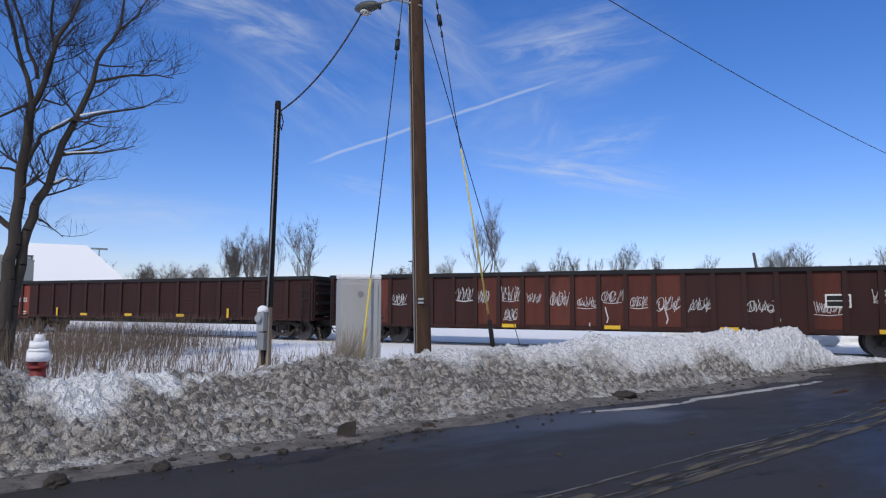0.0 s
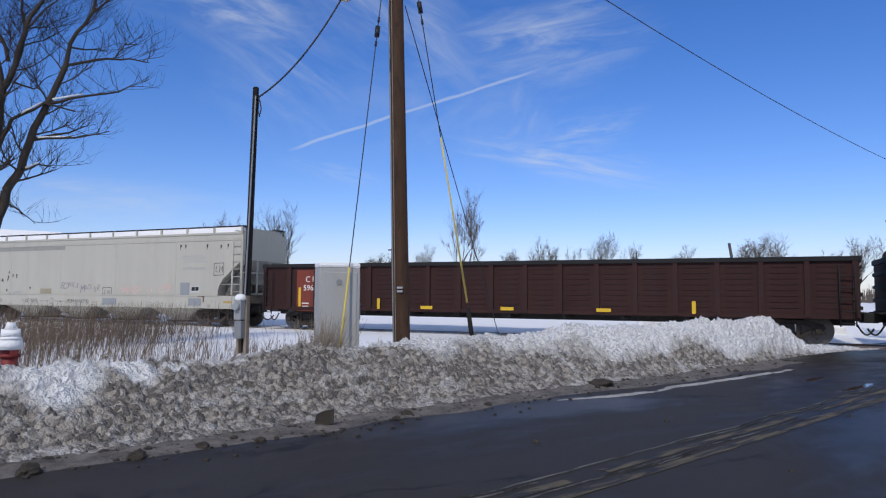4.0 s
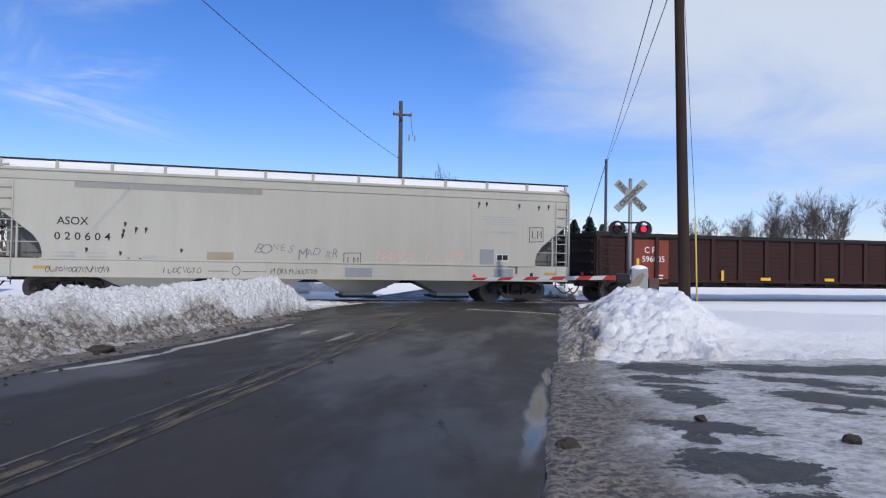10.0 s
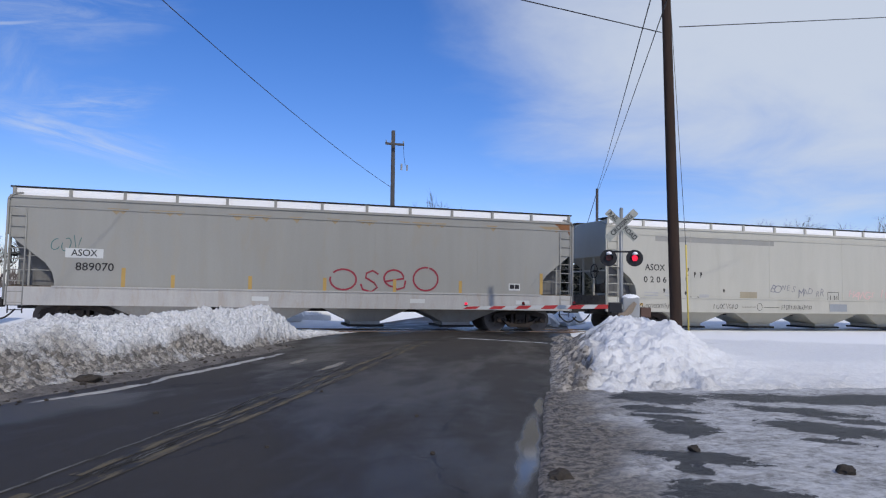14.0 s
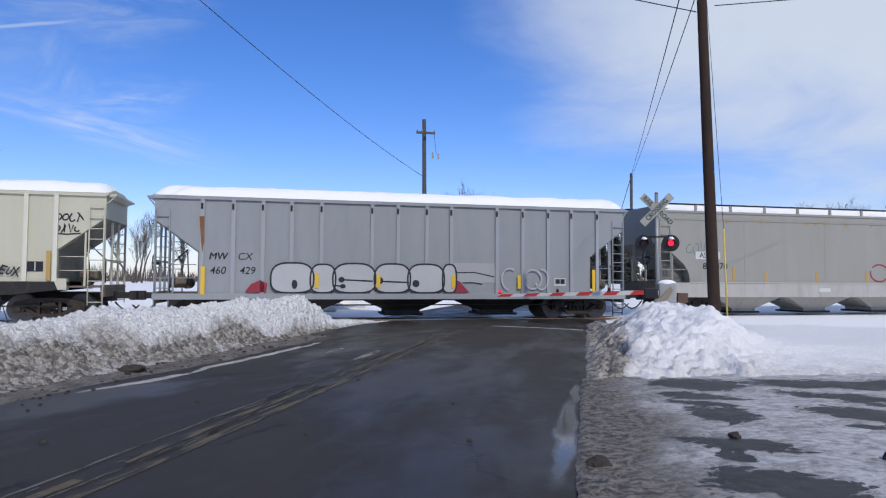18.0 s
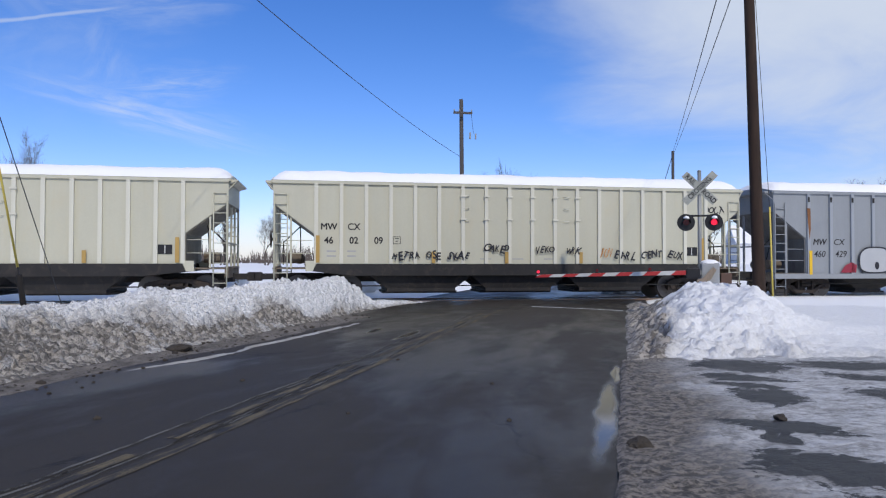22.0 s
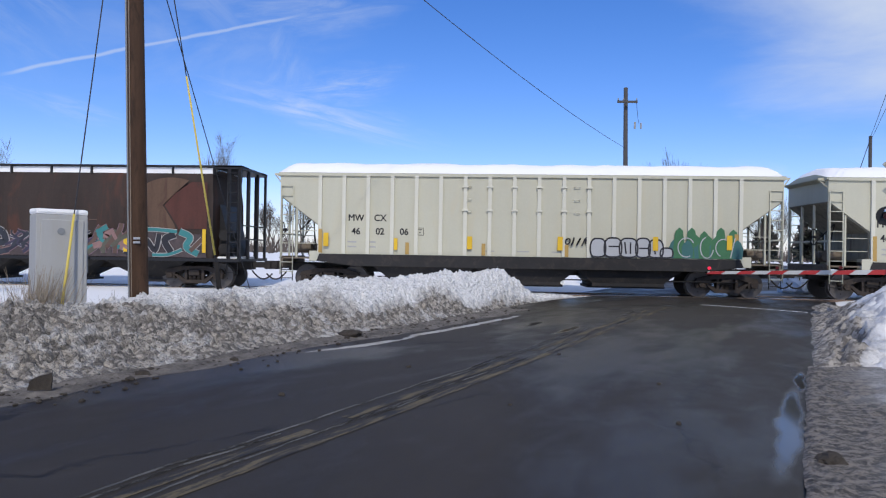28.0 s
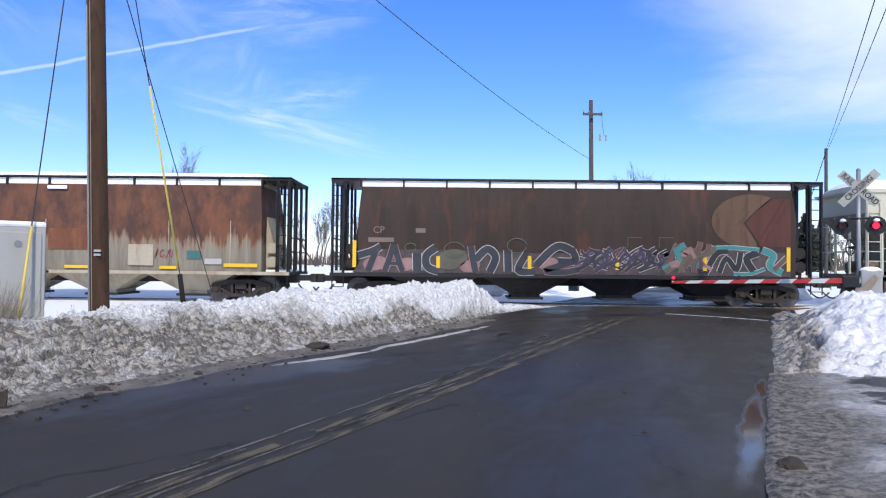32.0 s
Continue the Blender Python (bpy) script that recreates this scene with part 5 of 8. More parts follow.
def ladder_mesh(w, z0, z1, step_=.36, r=.018):
    bm = bmesh.new()
    for x in (0, w):
        bm_tube(bm, (x, 0, z0), (x, 0, z1), r * 1.2, r * 1.2, 8)
    z = z0 + .1
    while z < z1:
        bm_tube(bm, (0, 0, z), (w, 0, z), r, r, 6)
        z += step_
    return mesh_of("ladder", bm)


def marks(car, rows, mat_, y=NEAR, shear=0.0):
    for text, x, z, size, width in rows:
        letters(text, size, mat_, car, Matrix.Translation((x, y - .004, z)) @ FACE_NEAR, width=width, bold=.002, shear=shear)


def plate(car, name, x, z, w, h, mat_, label="", y=NEAR, t=.006):
    return part(name, bm_box(bmesh.new(), x - w / 2, y - t, z - h / 2, x + w / 2, y + .002, z + h / 2), mat_, car, label)


def ribbon(bm, pts, w, y):
    """Flat brush stroke through (x, z) points."""
    pts = [Vector((x, 0, z)) for x, z in pts]
    prev = None
    for i, p in enumerate(pts):
        d = (pts[min(i + 1, len(pts) - 1)] - pts[max(i - 1, 0)])
        d = d.normalized() if d.length > 1e-6 else Vector((1, 0, 0))
        nrm = Vector((-d.z, 0, d.x)) * w / 2
        row = (bm.verts.new((p.x + nrm.x, y, p.z + nrm.z)), bm.verts.new((p.x - nrm.x, y, p.z - nrm.z)))
        if prev:
            bm.faces.new((prev[0], prev[1], row[1], row[0]))
        prev = row


def loop(cx, cz, rx, rz, a0=0, a1=360, k=22, tilt=0.0):
    out = []
    for i in range(k + 1):
        t = math.radians(a0 + (a1 - a0) * i / k)
        u, v = rx * math.cos(t), rz * math.sin(t)
        out.append((cx + u + v * tilt, cz + v))
    return out


def spray(car, strokes, w, color, name="graffiti", label="", y=NEAR - .004):
    bm = bmesh.new()
    for s in strokes:
        ribbon(bm, s, w, y)
    return part(name, bm, PAINTS[color] if isinstance(color, str) else color, car, label)


def fill(car, outlines, color, y, name="graffiti", label=""):
    """Flat sprayed patches, one part for each outline."""
    for o in outlines:
        bm = bmesh.new()
        vs = [bm.verts.new((x, y, z)) for x, z in o]
        c = bm.verts.new((sum(p[0] for p in o) / len(o), y, sum(p[1] for p in o) / len(o)))
        for i in range(len(vs)):
            bm.faces.new((vs[i], vs[(i + 1) % len(vs)], c))
        part(name, bm, PAINTS[color] if isinstance(color, str) else color, car, label)


def scribble(rnd, x, z, w, h, k=5):
    """An unreadable tag: a few joined loops and slashes."""
    out = []
    n = max(3, int(w / (h * .55)))
    for i in range(n):
        cx = x - w / 2 + w * (i + .5) / n
        kind = rnd.random()
        if kind < .4:
            out.append(loop(cx, z, w / n * .42, h * .45 * rnd.uniform(.6, 1), rnd.uniform(0, 180), rnd.uniform(300, 520), 14, .2))
        elif kind < .75:
            p = [(cx - w / n * .4, z - h * .45)]
            for j in range(3):
                p.append((cx + w / n * rnd.uniform(-.4, .5), z + h * (.5 if j % 2 == 0 else -.4) * rnd.uniform(.6, 1)))
            out.append(p)
        else:
            out.append([(cx - w / n * .3, z + h * .5), (cx, z - h * .4), (cx + w / n * .4, z + h * .4)])
    if rnd.random() < .2:
        out.append([(x - w / 2, z - h * .5), (x, z - h * .58), (x + w / 2, z - h * .46)])
    return out


def section_bar(car, name, x0, x1, y0, y1, z0, z1, mat_, bevel=0.0, label=""):
    return part(name, bm_box(bmesh.new(), x0, y0, z0, x1, y1, z1, bevel), mat_, car, label)


def bays(car, centres, half_top, half_bot, z_top, z_bot, mat_, width=1.15, tuck=.62):
    for c in centres:
        bm = bmesh.new()
        bm_prism(bm, ((c - half_top, z_top), (c + half_top, z_top), (c + half_bot, z_bot + .12), (c + half_bot, z_bot), (c - half_bot, z_bot), (c - half_bot, z_bot + .12)), -width, width)
        for v in bm.verts:
            if v.co.z < z_top - .05:
                v.co.y *= tuck
        bay = part("hopper_bay", bm, mat_, car)
        part("outlet_gate", bm_box(bmesh.new(), c - half_bot - .12, -.85, z_bot - .07, c + half_bot + .12, .85, z_bot + .01), UNDER_BLACK, bay)


def roof_snow(car, half, z, rise, wid=1.5, over=.05, seed=1):
    """Rounded slab of snow lying on the roof."""
    nx, ny = 90, 12
    verts, faces = [], []
    for i in range(nx + 1):
        x = -half + 2 * half * i / nx
        end = min(1, min(i, nx - i) / 2.2) ** .5
        for j in range(ny + 1):
            v = -1 + 2 * j / ny
            arch = (1 - v ** 4) ** .6 if abs(v) < 1 else 0
            h = rise * arch * end * (1 + .16 * noise.noise((x * .8, v * 2, seed)) + .07 * noise.noise((x * 3, v * 4, seed)))
            verts.append((x, (wid + over) * v, z + h + .16 * (1 - v * v)))
    for i in range(nx):
        for j in range(ny):
            a = i * (ny + 1) + j
            faces.append((a, a + ny + 1, a + ny + 2, a + 1))
    me = bpy.data.meshes.new("roof_snow")
    me.from_pydata(verts, [], faces)
    me.polygons.foreach_set("use_smooth", [True] * len(faces))
    return part("roof_snow", me, SNOW_CAP, car, "layer of snow on the roof")


def body_outline(h, top, hi, lo, bot, dx, round_=True):
    pts = [(-h, top), (h, top), (h, hi)]
    if round_:
        pts += [(h - dx * .80, lo + .28 * (hi - lo) * .9), (h - dx * .95, lo), (h - dx, lo - .25)]
    else:
        pts += [(h - dx, lo)]
    pts += [(h - dx, bot), (-h + dx, bot)]
    if round_:
        pts += [(-h + dx, lo - .25), (-h + dx * .95, lo), (-h + dx * .80, lo + .28 * (hi - lo) * .9)]
    else:
        pts += [(-h + dx, lo)]
    return pts + [(-h, hi)]


def car_root(name, label, k0, k1):
    """k0, k1: where its couplers meet its neighbours', along the train."""
    c = (k0 + k1) / 2
    ob = thing(name, label, "railcar", "cars of the freight train", at=pose(c, TRACK_Y, RAIL_Z))
    CARS.append((ob, c))
    return ob, abs(k0 - k1) / 2


def gondola(k0, k1, label, ribs, mat_, z0):
    car, hl = car_root("gondola_car", label, k0, k1)
    h = hl - .42
    z1 = 2.66
    part("floor", bm_box(bmesh.new(), -h, -1.45, 1.0, h, 1.45, 1.10), UNDER_BLACK, car)
    for s in (-1, 1):
        part("side_wall", bm_box(bmesh.new(), -h, min(s * 1.50, s * 1.46), z0, h, max(s * 1.50, s * 1.46), z1), mat_, car)
        part("top_chord", bm_box(bmesh.new(), -h - .03, min(s * 1.40, s * 1.60), z1 - .02, h + .03, max(s * 1.40, s * 1.60), z1 + .13, .02), GONDOLA_DARK, car)
        part("bottom_sill", bm_box(bmesh.new(), -h, min(s * 1.49, s * 1.56), z0 - .03, h, max(s * 1.49, s * 1.56), z0 + .10, .01), mat_, car)
        part("end_wall", bm_box(bmesh.new(), min(s * h, s * (h - .06)), -1.46, z0, max(s * h, s * (h - .06)), 1.46, z1 - .05), mat_, car)
        for k in range(4):
            z = z0 + .25 + k * .42
            part("end_rib", bm_box(bmesh.new(), min(s * h, s * (h + .08)), -1.4, z, max(s * h, s * (h + .08)), 1.4, z + .12, .02), GONDOLA_DARK, car)
        part("end_chord", bm_box(bmesh.new(), min(s * (h - .1), s * (h + .07)), -1.5, z1 - .06, max(s * (h - .1), s * (h + .07)), 1.5, z1 + .12, .02), GONDOLA_DARK, car)
    rib = mesh_of("side_rib", bm_prism(bmesh.new(), ((-.085, z0 + .02), (.085, z0 + .02), (.075, z1 - .02), (-.075, z1 - .02)), -1.60, -1.49))
    rib2 = mesh_of("side_rib", bm_prism(bmesh.new(), ((-.085, z0 + .02), (.085, z0 + .02), (.075, z1 - .02), (-.075, z1 - .02)), 1.49, 1.60))
    xs = ribs if isinstance(ribs, tuple) else [-h + .12 + (2 * h - .24) * i / (ribs - 1) for i in range(ribs)]
    for x in xs:
        part("side_rib", rib, mat_, car, at=pose(x, 0, 0))
        part("side_rib", rib2, mat_, car, at=pose(x, 0, 0))
    part("centre_sill", bm_box(bmesh.new(), -h, -.28, .62, h, .28, 1.0), UNDER_BLACK, car)
    for x in [-h * .55 + h * 1.1 * i / 6 for i in range(7)]:
        part("cross_bearer", bm_prism(bmesh.new(), ((x - .05, .72), (x + .05, .72), (x + .05, 1.0), (x - .05, 1.0)), -1.45, 1.45), UNDER_BLACK, car)
    for sx in (-1, 1):
        add_truck(car, sx * (h - 2.0))
        lad = ladder_mesh(.42, z0 - .25, z1 - .15, .36)
        part("ladder", lad, GONDOLA_DARK, car, at=pose(sx * (h - .35) - .21, -1.66, 0))
        part("brake_step", bm_box(bmesh.new(), min(sx * h, sx * (h + .28)), -.9, 1.02, max(sx * h, sx * (h + .28)), .9, 1.06), UNDER_BLACK, car)
    couplers(car, h, reach=.46)
    return car, h, xs, z0, z1


def platform_end(car, h, s, mat_, z=1.12, hi=4.1, dx=1.3, rail_z=2.2, brake=False, ys=1.5):
    """Open end of a covered hopper: platform, corner posts, ladders, hand rail, brake gear."""
    x0, x1 = sorted((s * h, s * (h - dx)))
    grimy = material("platform_grime", (.17, .14, .105), .8, vary=.4, stain=(.075, .05, .034), stain_amt=.8, blotch=3, bump=.15)
    part("end_platform", bm_box(bmesh.new(), x0, -ys, z - .05, x1, ys, z, .01), grimy, car)
    part("end_sill", bm_box(bmesh.new(), min(s * (h - .02), s * (h - .14)), -ys, z - .35, max(s * (h - .02), s * (h - .14)), ys, z + .04, .01), grimy, car)
    for y in (-ys + .02, ys - .02, -.45, .45):
        top = hi if abs(y) > 1 else hi - .5
        part("end_post", bm_box(bmesh.new(), s * (h - .06) - .035, y - .035, z, s * (h - .06) + .035, y + .035, top), mat_, car)
    part("end_rail", bm_box(bmesh.new(), s * (h - .06) - .03, -ys, rail_z - .03, s * (h - .06) + .03, ys, rail_z + .03), mat_, car)
    part("slope_strut", bm_box(bmesh.new(), s * (h - .62) - .03, -ys + .02, z, s * (h - .62) + .03, -ys + .09, hi - 1.15), mat_, car)
    lad = ladder_mesh(.44, z - .62, hi - .35, .34)
    for y in (-ys - .06, ys + .06):
        part("ladder", lad, mat_, car, at=pose(s * (h - .28) - .22, y, 0))
    bm = bmesh.new()
    for zz in (z + .5, z + .95):
        bm_tube(bm, (s * (h - .5), -ys + .03, zz), (s * (h - dx + .05), -ys + .03, zz), .016, .016, 6)
    part("grab_rail", bm, mat_, car)
    part("brake_cylinder", bm_tube(bmesh.new(), (s * (h - .95), -.55, z + .35), (s * (h - .4), -.55, z + .35), .19, .19, 16), grimy, car)
    part("air_reservoir", bm_tube(bmesh.new(), (s * (h - .85), .1, z + .32), (s * (h - .85), .9, z + .32), .2, .2, 16), grimy, car)
    bm = bmesh.new()
    bm_path(bm, ((s * (h - .3), -.2, z + .1), (s * (h - .3), -.2, z + .9), (s * (h - .9), -.2, z + 1.5), (s * (h - .9), .3, z + .2)), .022, 6)
    part("brake_pipe", bm, UNDER_BLACK, car)
    if brake:
        bm = bmesh.new()
        pts = [(s * (h + .10), .62 * 0 - .78 + .28 * math.cos(t), z + 1.0 + .28 * math.sin(t)) for t in [2 * math.pi * i / 20 for i in range(21)]]
        bm_path(bm, pts, .02, 6)
        for i in range(4):
            bm_tube(bm, pts[i * 5], (s * (h + .10), -.78, z + 1.0), .014, .014, 6)
        bm_tube(bm, (s * (h - .06), -.78, z + 1.0), (s * (h + .12), -.78, z + 1.0), .06, .05, 10)
        part("brake_wheel", bm, UNDER_BLACK, car, "dark iron hand-brake wheel")
    part("sill_step", ladder_mesh(.40, z - .85, z - .3, .3, .016), UNDER_BLACK, car, at=pose(s * (h - .3) - .2, -ys - .02, 0))


def smooth_hopper(k0, k1, label, body_mat, sill_mat, seed):
    """High-capacity covered hopper with plain flat sides and a deep side sill."""
    car, hl = car_root("covered_hopper_car", label, k0, k1)
    h = hl - .75
    part("body", bm_prism(bmesh.new(), body_outline(h, 4.24, 3.02, 1.86, 1.40, 1.35), -1.56, 1.56), body_mat, car)
    for s in (-1, 1):
        y0, y1 = sorted((s * 1.50, s * 1.60))
        sill = part("side_sill", bm_box(bmesh.new(), -h, y0, .82, h, y1, 1.40, .012), sill_mat, car)
        part("sill_lip", bm_box(bmesh.new(), -h + 1.3, min(s * 1.55, s * 1.625), 1.38, h - 1.3, max(s * 1.55, s * 1.625), 1.43, .005), sill_mat, car)
        part("eave", bm_box(bmesh.new(), -h, min(s * 1.54, s * 1.585), 3.90, h, max(s * 1.54, s * 1.585), 3.94), body_mat, car)
        part("eave", bm_box(bmesh.new(), -h, min(s * 1.54, s * 1.60), 4.18, h, max(s * 1.54, s * 1.60), 4.26), body_mat, car)
        part("roof_snow", bm_prism(bmesh.new(), ((-h + .15, 4.265), (h - .15, 4.265), (h - .15, 4.50), (-h + .15, 4.50)), min(s * .75, s * 1.48), max(s * .75, s * 1.48)), SNOW_CAP, car, "snow lying along the roof edge")
        part("running_board", bm_box(bmesh.new(), -h - .02, min(s * .9, s * 1.50), 4.51, h + .02, max(s * .9, s * 1.50), 4.56), GONDOLA_DARK, car, "dark grating walkway")
        nb = 13
        for i in range(nb):
            x = -h + .1 + (2 * h - .2) * i / (nb - 1)
            part("bracket", bm_box(bmesh.new(), x - .045, min(s * 1.46, s * 1.54), 4.22, x + .045, max(s * 1.46, s * 1.54), 4.51), body_mat, car)
    part("roof", bm_section(bmesh.new(), ((-1.55, 4.24), (1.55, 4.24), (.8, 4.48), (-.8, 4.48)), -h + .05, h - .05), body_mat, car)
    for x in [(-.375 + .25 * i) * 2 * h * .80 for i in range(4)]:
        part("weld_seam", bm_box(bmesh.new(), x - .008, -1.566, 1.42, x + .008, -1.555, 4.2), body_mat, car)
    bays(car, [(-.375 + .25 * i) * 2 * (h - 3.4) * 1.12 for i in range(4)], 1.85, .55, .95, .22, sill_mat if seed == 1 else HOPPER_SILL)
    part("centre_sill", bm_box(bmesh.new(), -h, -.25, .68, h, .25, .95), UNDER_BLACK, car)
    for s in (-1, 1):
        platform_end(car, h, s, body_mat, 1.42, 4.2, 1.35, 2.45, brake=(s < 0), ys=1.53)
        bm = bm_path(bmesh.new(), [(s * (h - .38 + .40 * math.sin(t)), -1.60, 4.1 + .22 * math.cos(t)) for t in [math.pi / 2 * i / 6 for i in range(7)]] + [(s * (h + .02), -1.60, 1.0)], .035, 8)
        part("corner_rail", bm, body_mat, car)
        # Web far darker than the body: shade under the slope put into its colour.
        web = [(s * (h - q), z) for q, z in ((.06, 2.95), (1.06, 2.15), (1.28, 1.88), (1.34, 1.44), (.30, 1.44), (.26, 2.4))]
        part("slope_web", bm_prism(bmesh.new(), web, -1.12, -1.06), SLOPE_GREY, car, "web under the sloped end sheet, coloured dark grey for its shade")
        add_truck(car, s * (h - 1.95))
    couplers(car, h, reach=.78)
    return car, h


def ribbed_hopper(k0, k1, label, body_mat, rib_mat, ribs, dark_sill, seed):
    """Covered hopper with outside ribs, open sloped ends and snow on its roof."""
    car, hl = car_root("covered_hopper_car", label, k0, k1)
    h = hl - .72
    bot = 1.34 if dark_sill else .80
    part("body", bm_prism(bmesh.new(), body_outline(h - .02, 4.22, 3.42, 2.36, bot, 1.42, False), -1.52, 1.52), body_mat, car)
    part("roof", bm_section(bmesh.new(), ((-1.55, 4.16), (1.55, 4.16), (1.55, 4.24), (.7, 4.42), (-.7, 4.42), (-1.55, 4.24)), -h - .05, h + .05), body_mat, car)
    roof_snow(car, h + .02, 4.24, .32, 1.5, .06, seed)
    for s in (-1, 1):
        part("roof_walk_end", bm_prism(bmesh.new(), ((s * h, 4.10), (s * (h + .26), 4.18), (s * (h + .26), 4.23), (s * h, 4.24)), -1.35, 1.35), body_mat, car)
        bm = bm_tube(bmesh.new(), (s * (h + .24), -1.3, 4.19), (s * (h - .05), -1.48, 3.85), .022, .022, 6)
        part("walk_brace", bm, body_mat, car)
    x0, x1 = -h + 1.42, h - 1.42
    rib = {s: mesh_of("side_rib", bm_prism(bmesh.new(), ((-.065, bot + .01), (.065, bot + .01), (.065, 4.15), (-.065, 4.15)), *sorted((s * 1.515, s * 1.60)))) for s in (-1, 1)}
    xs = ribs if isinstance(ribs, tuple) else [x0 + .06 + (x1 - x0 - .12) * i / (ribs - 1) for i in range(ribs)]
    for x in xs:
        for s in (-1, 1):
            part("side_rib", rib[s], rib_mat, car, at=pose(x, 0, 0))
    for s in (-1, 1):
        part("eave", bm_box(bmesh.new(), -h, min(s * 1.50, s * 1.59), 4.12, h, max(s * 1.50, s * 1.59), 4.22, .01), body_mat, car)
        if dark_sill:
            y0, y1 = sorted((s * 1.30, s * 1.585))
            part("side_sill", bm_prism(bmesh.new(), ((x0 - .35, bot), (x1 + .35, bot), (x1 + .25, 1.10), (x1 - 1.3, .92), (x0 + 1.3, .92), (x0 - .25, 1.10)), y0, y1), UNDER_BLACK, car, "black side sill")
            part("sill_corner", bm_prism(bmesh.new(), ((x0 - .30, bot + .10), (x0 + .10, bot + .10), (x0 - .05, 1.08), (x0 - .30, 1.08)), y0 - .004, y1 + .004), body_mat, car)
            part("sill_corner", bm_prism(bmesh.new(), ((x1 - .10, bot + .10), (x1 + .30, bot + .10), (x1 + .30, 1.08), (x1 + .05, 1.08)), y0 - .004, y1 + .004), body_mat, car)
        else:
            part("side_sill", bm_box(bmesh.new(), -h, min(s * 1.5, s * 1.62), .76, h, max(s * 1.5, s * 1.62), .96, .01), body_mat, car)
    span = h - 3.0
    if dark_sill:
        bays(car, (-span * .62, 0, span * .62), 2.05, 1.25, 1.1, .34, UNDER_BLACK, 1.42, .86)
    else:
        bays(car, (-span * .66, 0, span * .66), 1.75, .6, .85, .22, UNDER_BLACK, 1.3)
    part("centre_sill", bm_box(bmesh.new(), -h, -.25, .68, h, .25, 1.0), UNDER_BLACK, car)
    part("train_line", bm_tube(bmesh.new(), (x0, -1.2, .55), (x1, -1.2, .55), .025, .025, 6), UNDER_BLACK, car)
    for s in (-1, 1):
        edge = [(s * (h - .02), 3.41), (s * (h - 1.43), 2.36), (s * (h - 1.43), bot + .02), (s * (h - 1.40), bot + .02), (s * (h - 1.40), 2.34), (s * (h + .0), 3.385)]
        part("slope_sheet", bm_prism(bmesh.new(), edge, -1.47, 1.47), SLOPE_GREY if not dark_sill else SLOPE_CREAM, car, "grimy sloped end sheet")
        platform_end(car, h, s, body_mat, 1.2 if dark_sill else .98, 4.1, 1.40, 2.05, brake=(s < 0), ys=1.5)
        add_truck(car, s * (h - 1.75))
    couplers(car, h, reach=.78)
    return car, h, xs, bot


def round_section(half, z0, z1, bulge, k=10):
    pts = []
    for i in range(k + 1):
        t = i / k
        pts.append((half * (1 - bulge * (2 * t - 1) ** 2 * (1.0 if t > .5 else .35)), z0 + (z1 - z0) * t))
    return [(y, z) for y, z in pts] + [(-y, z) for y, z in pts[::-1]]


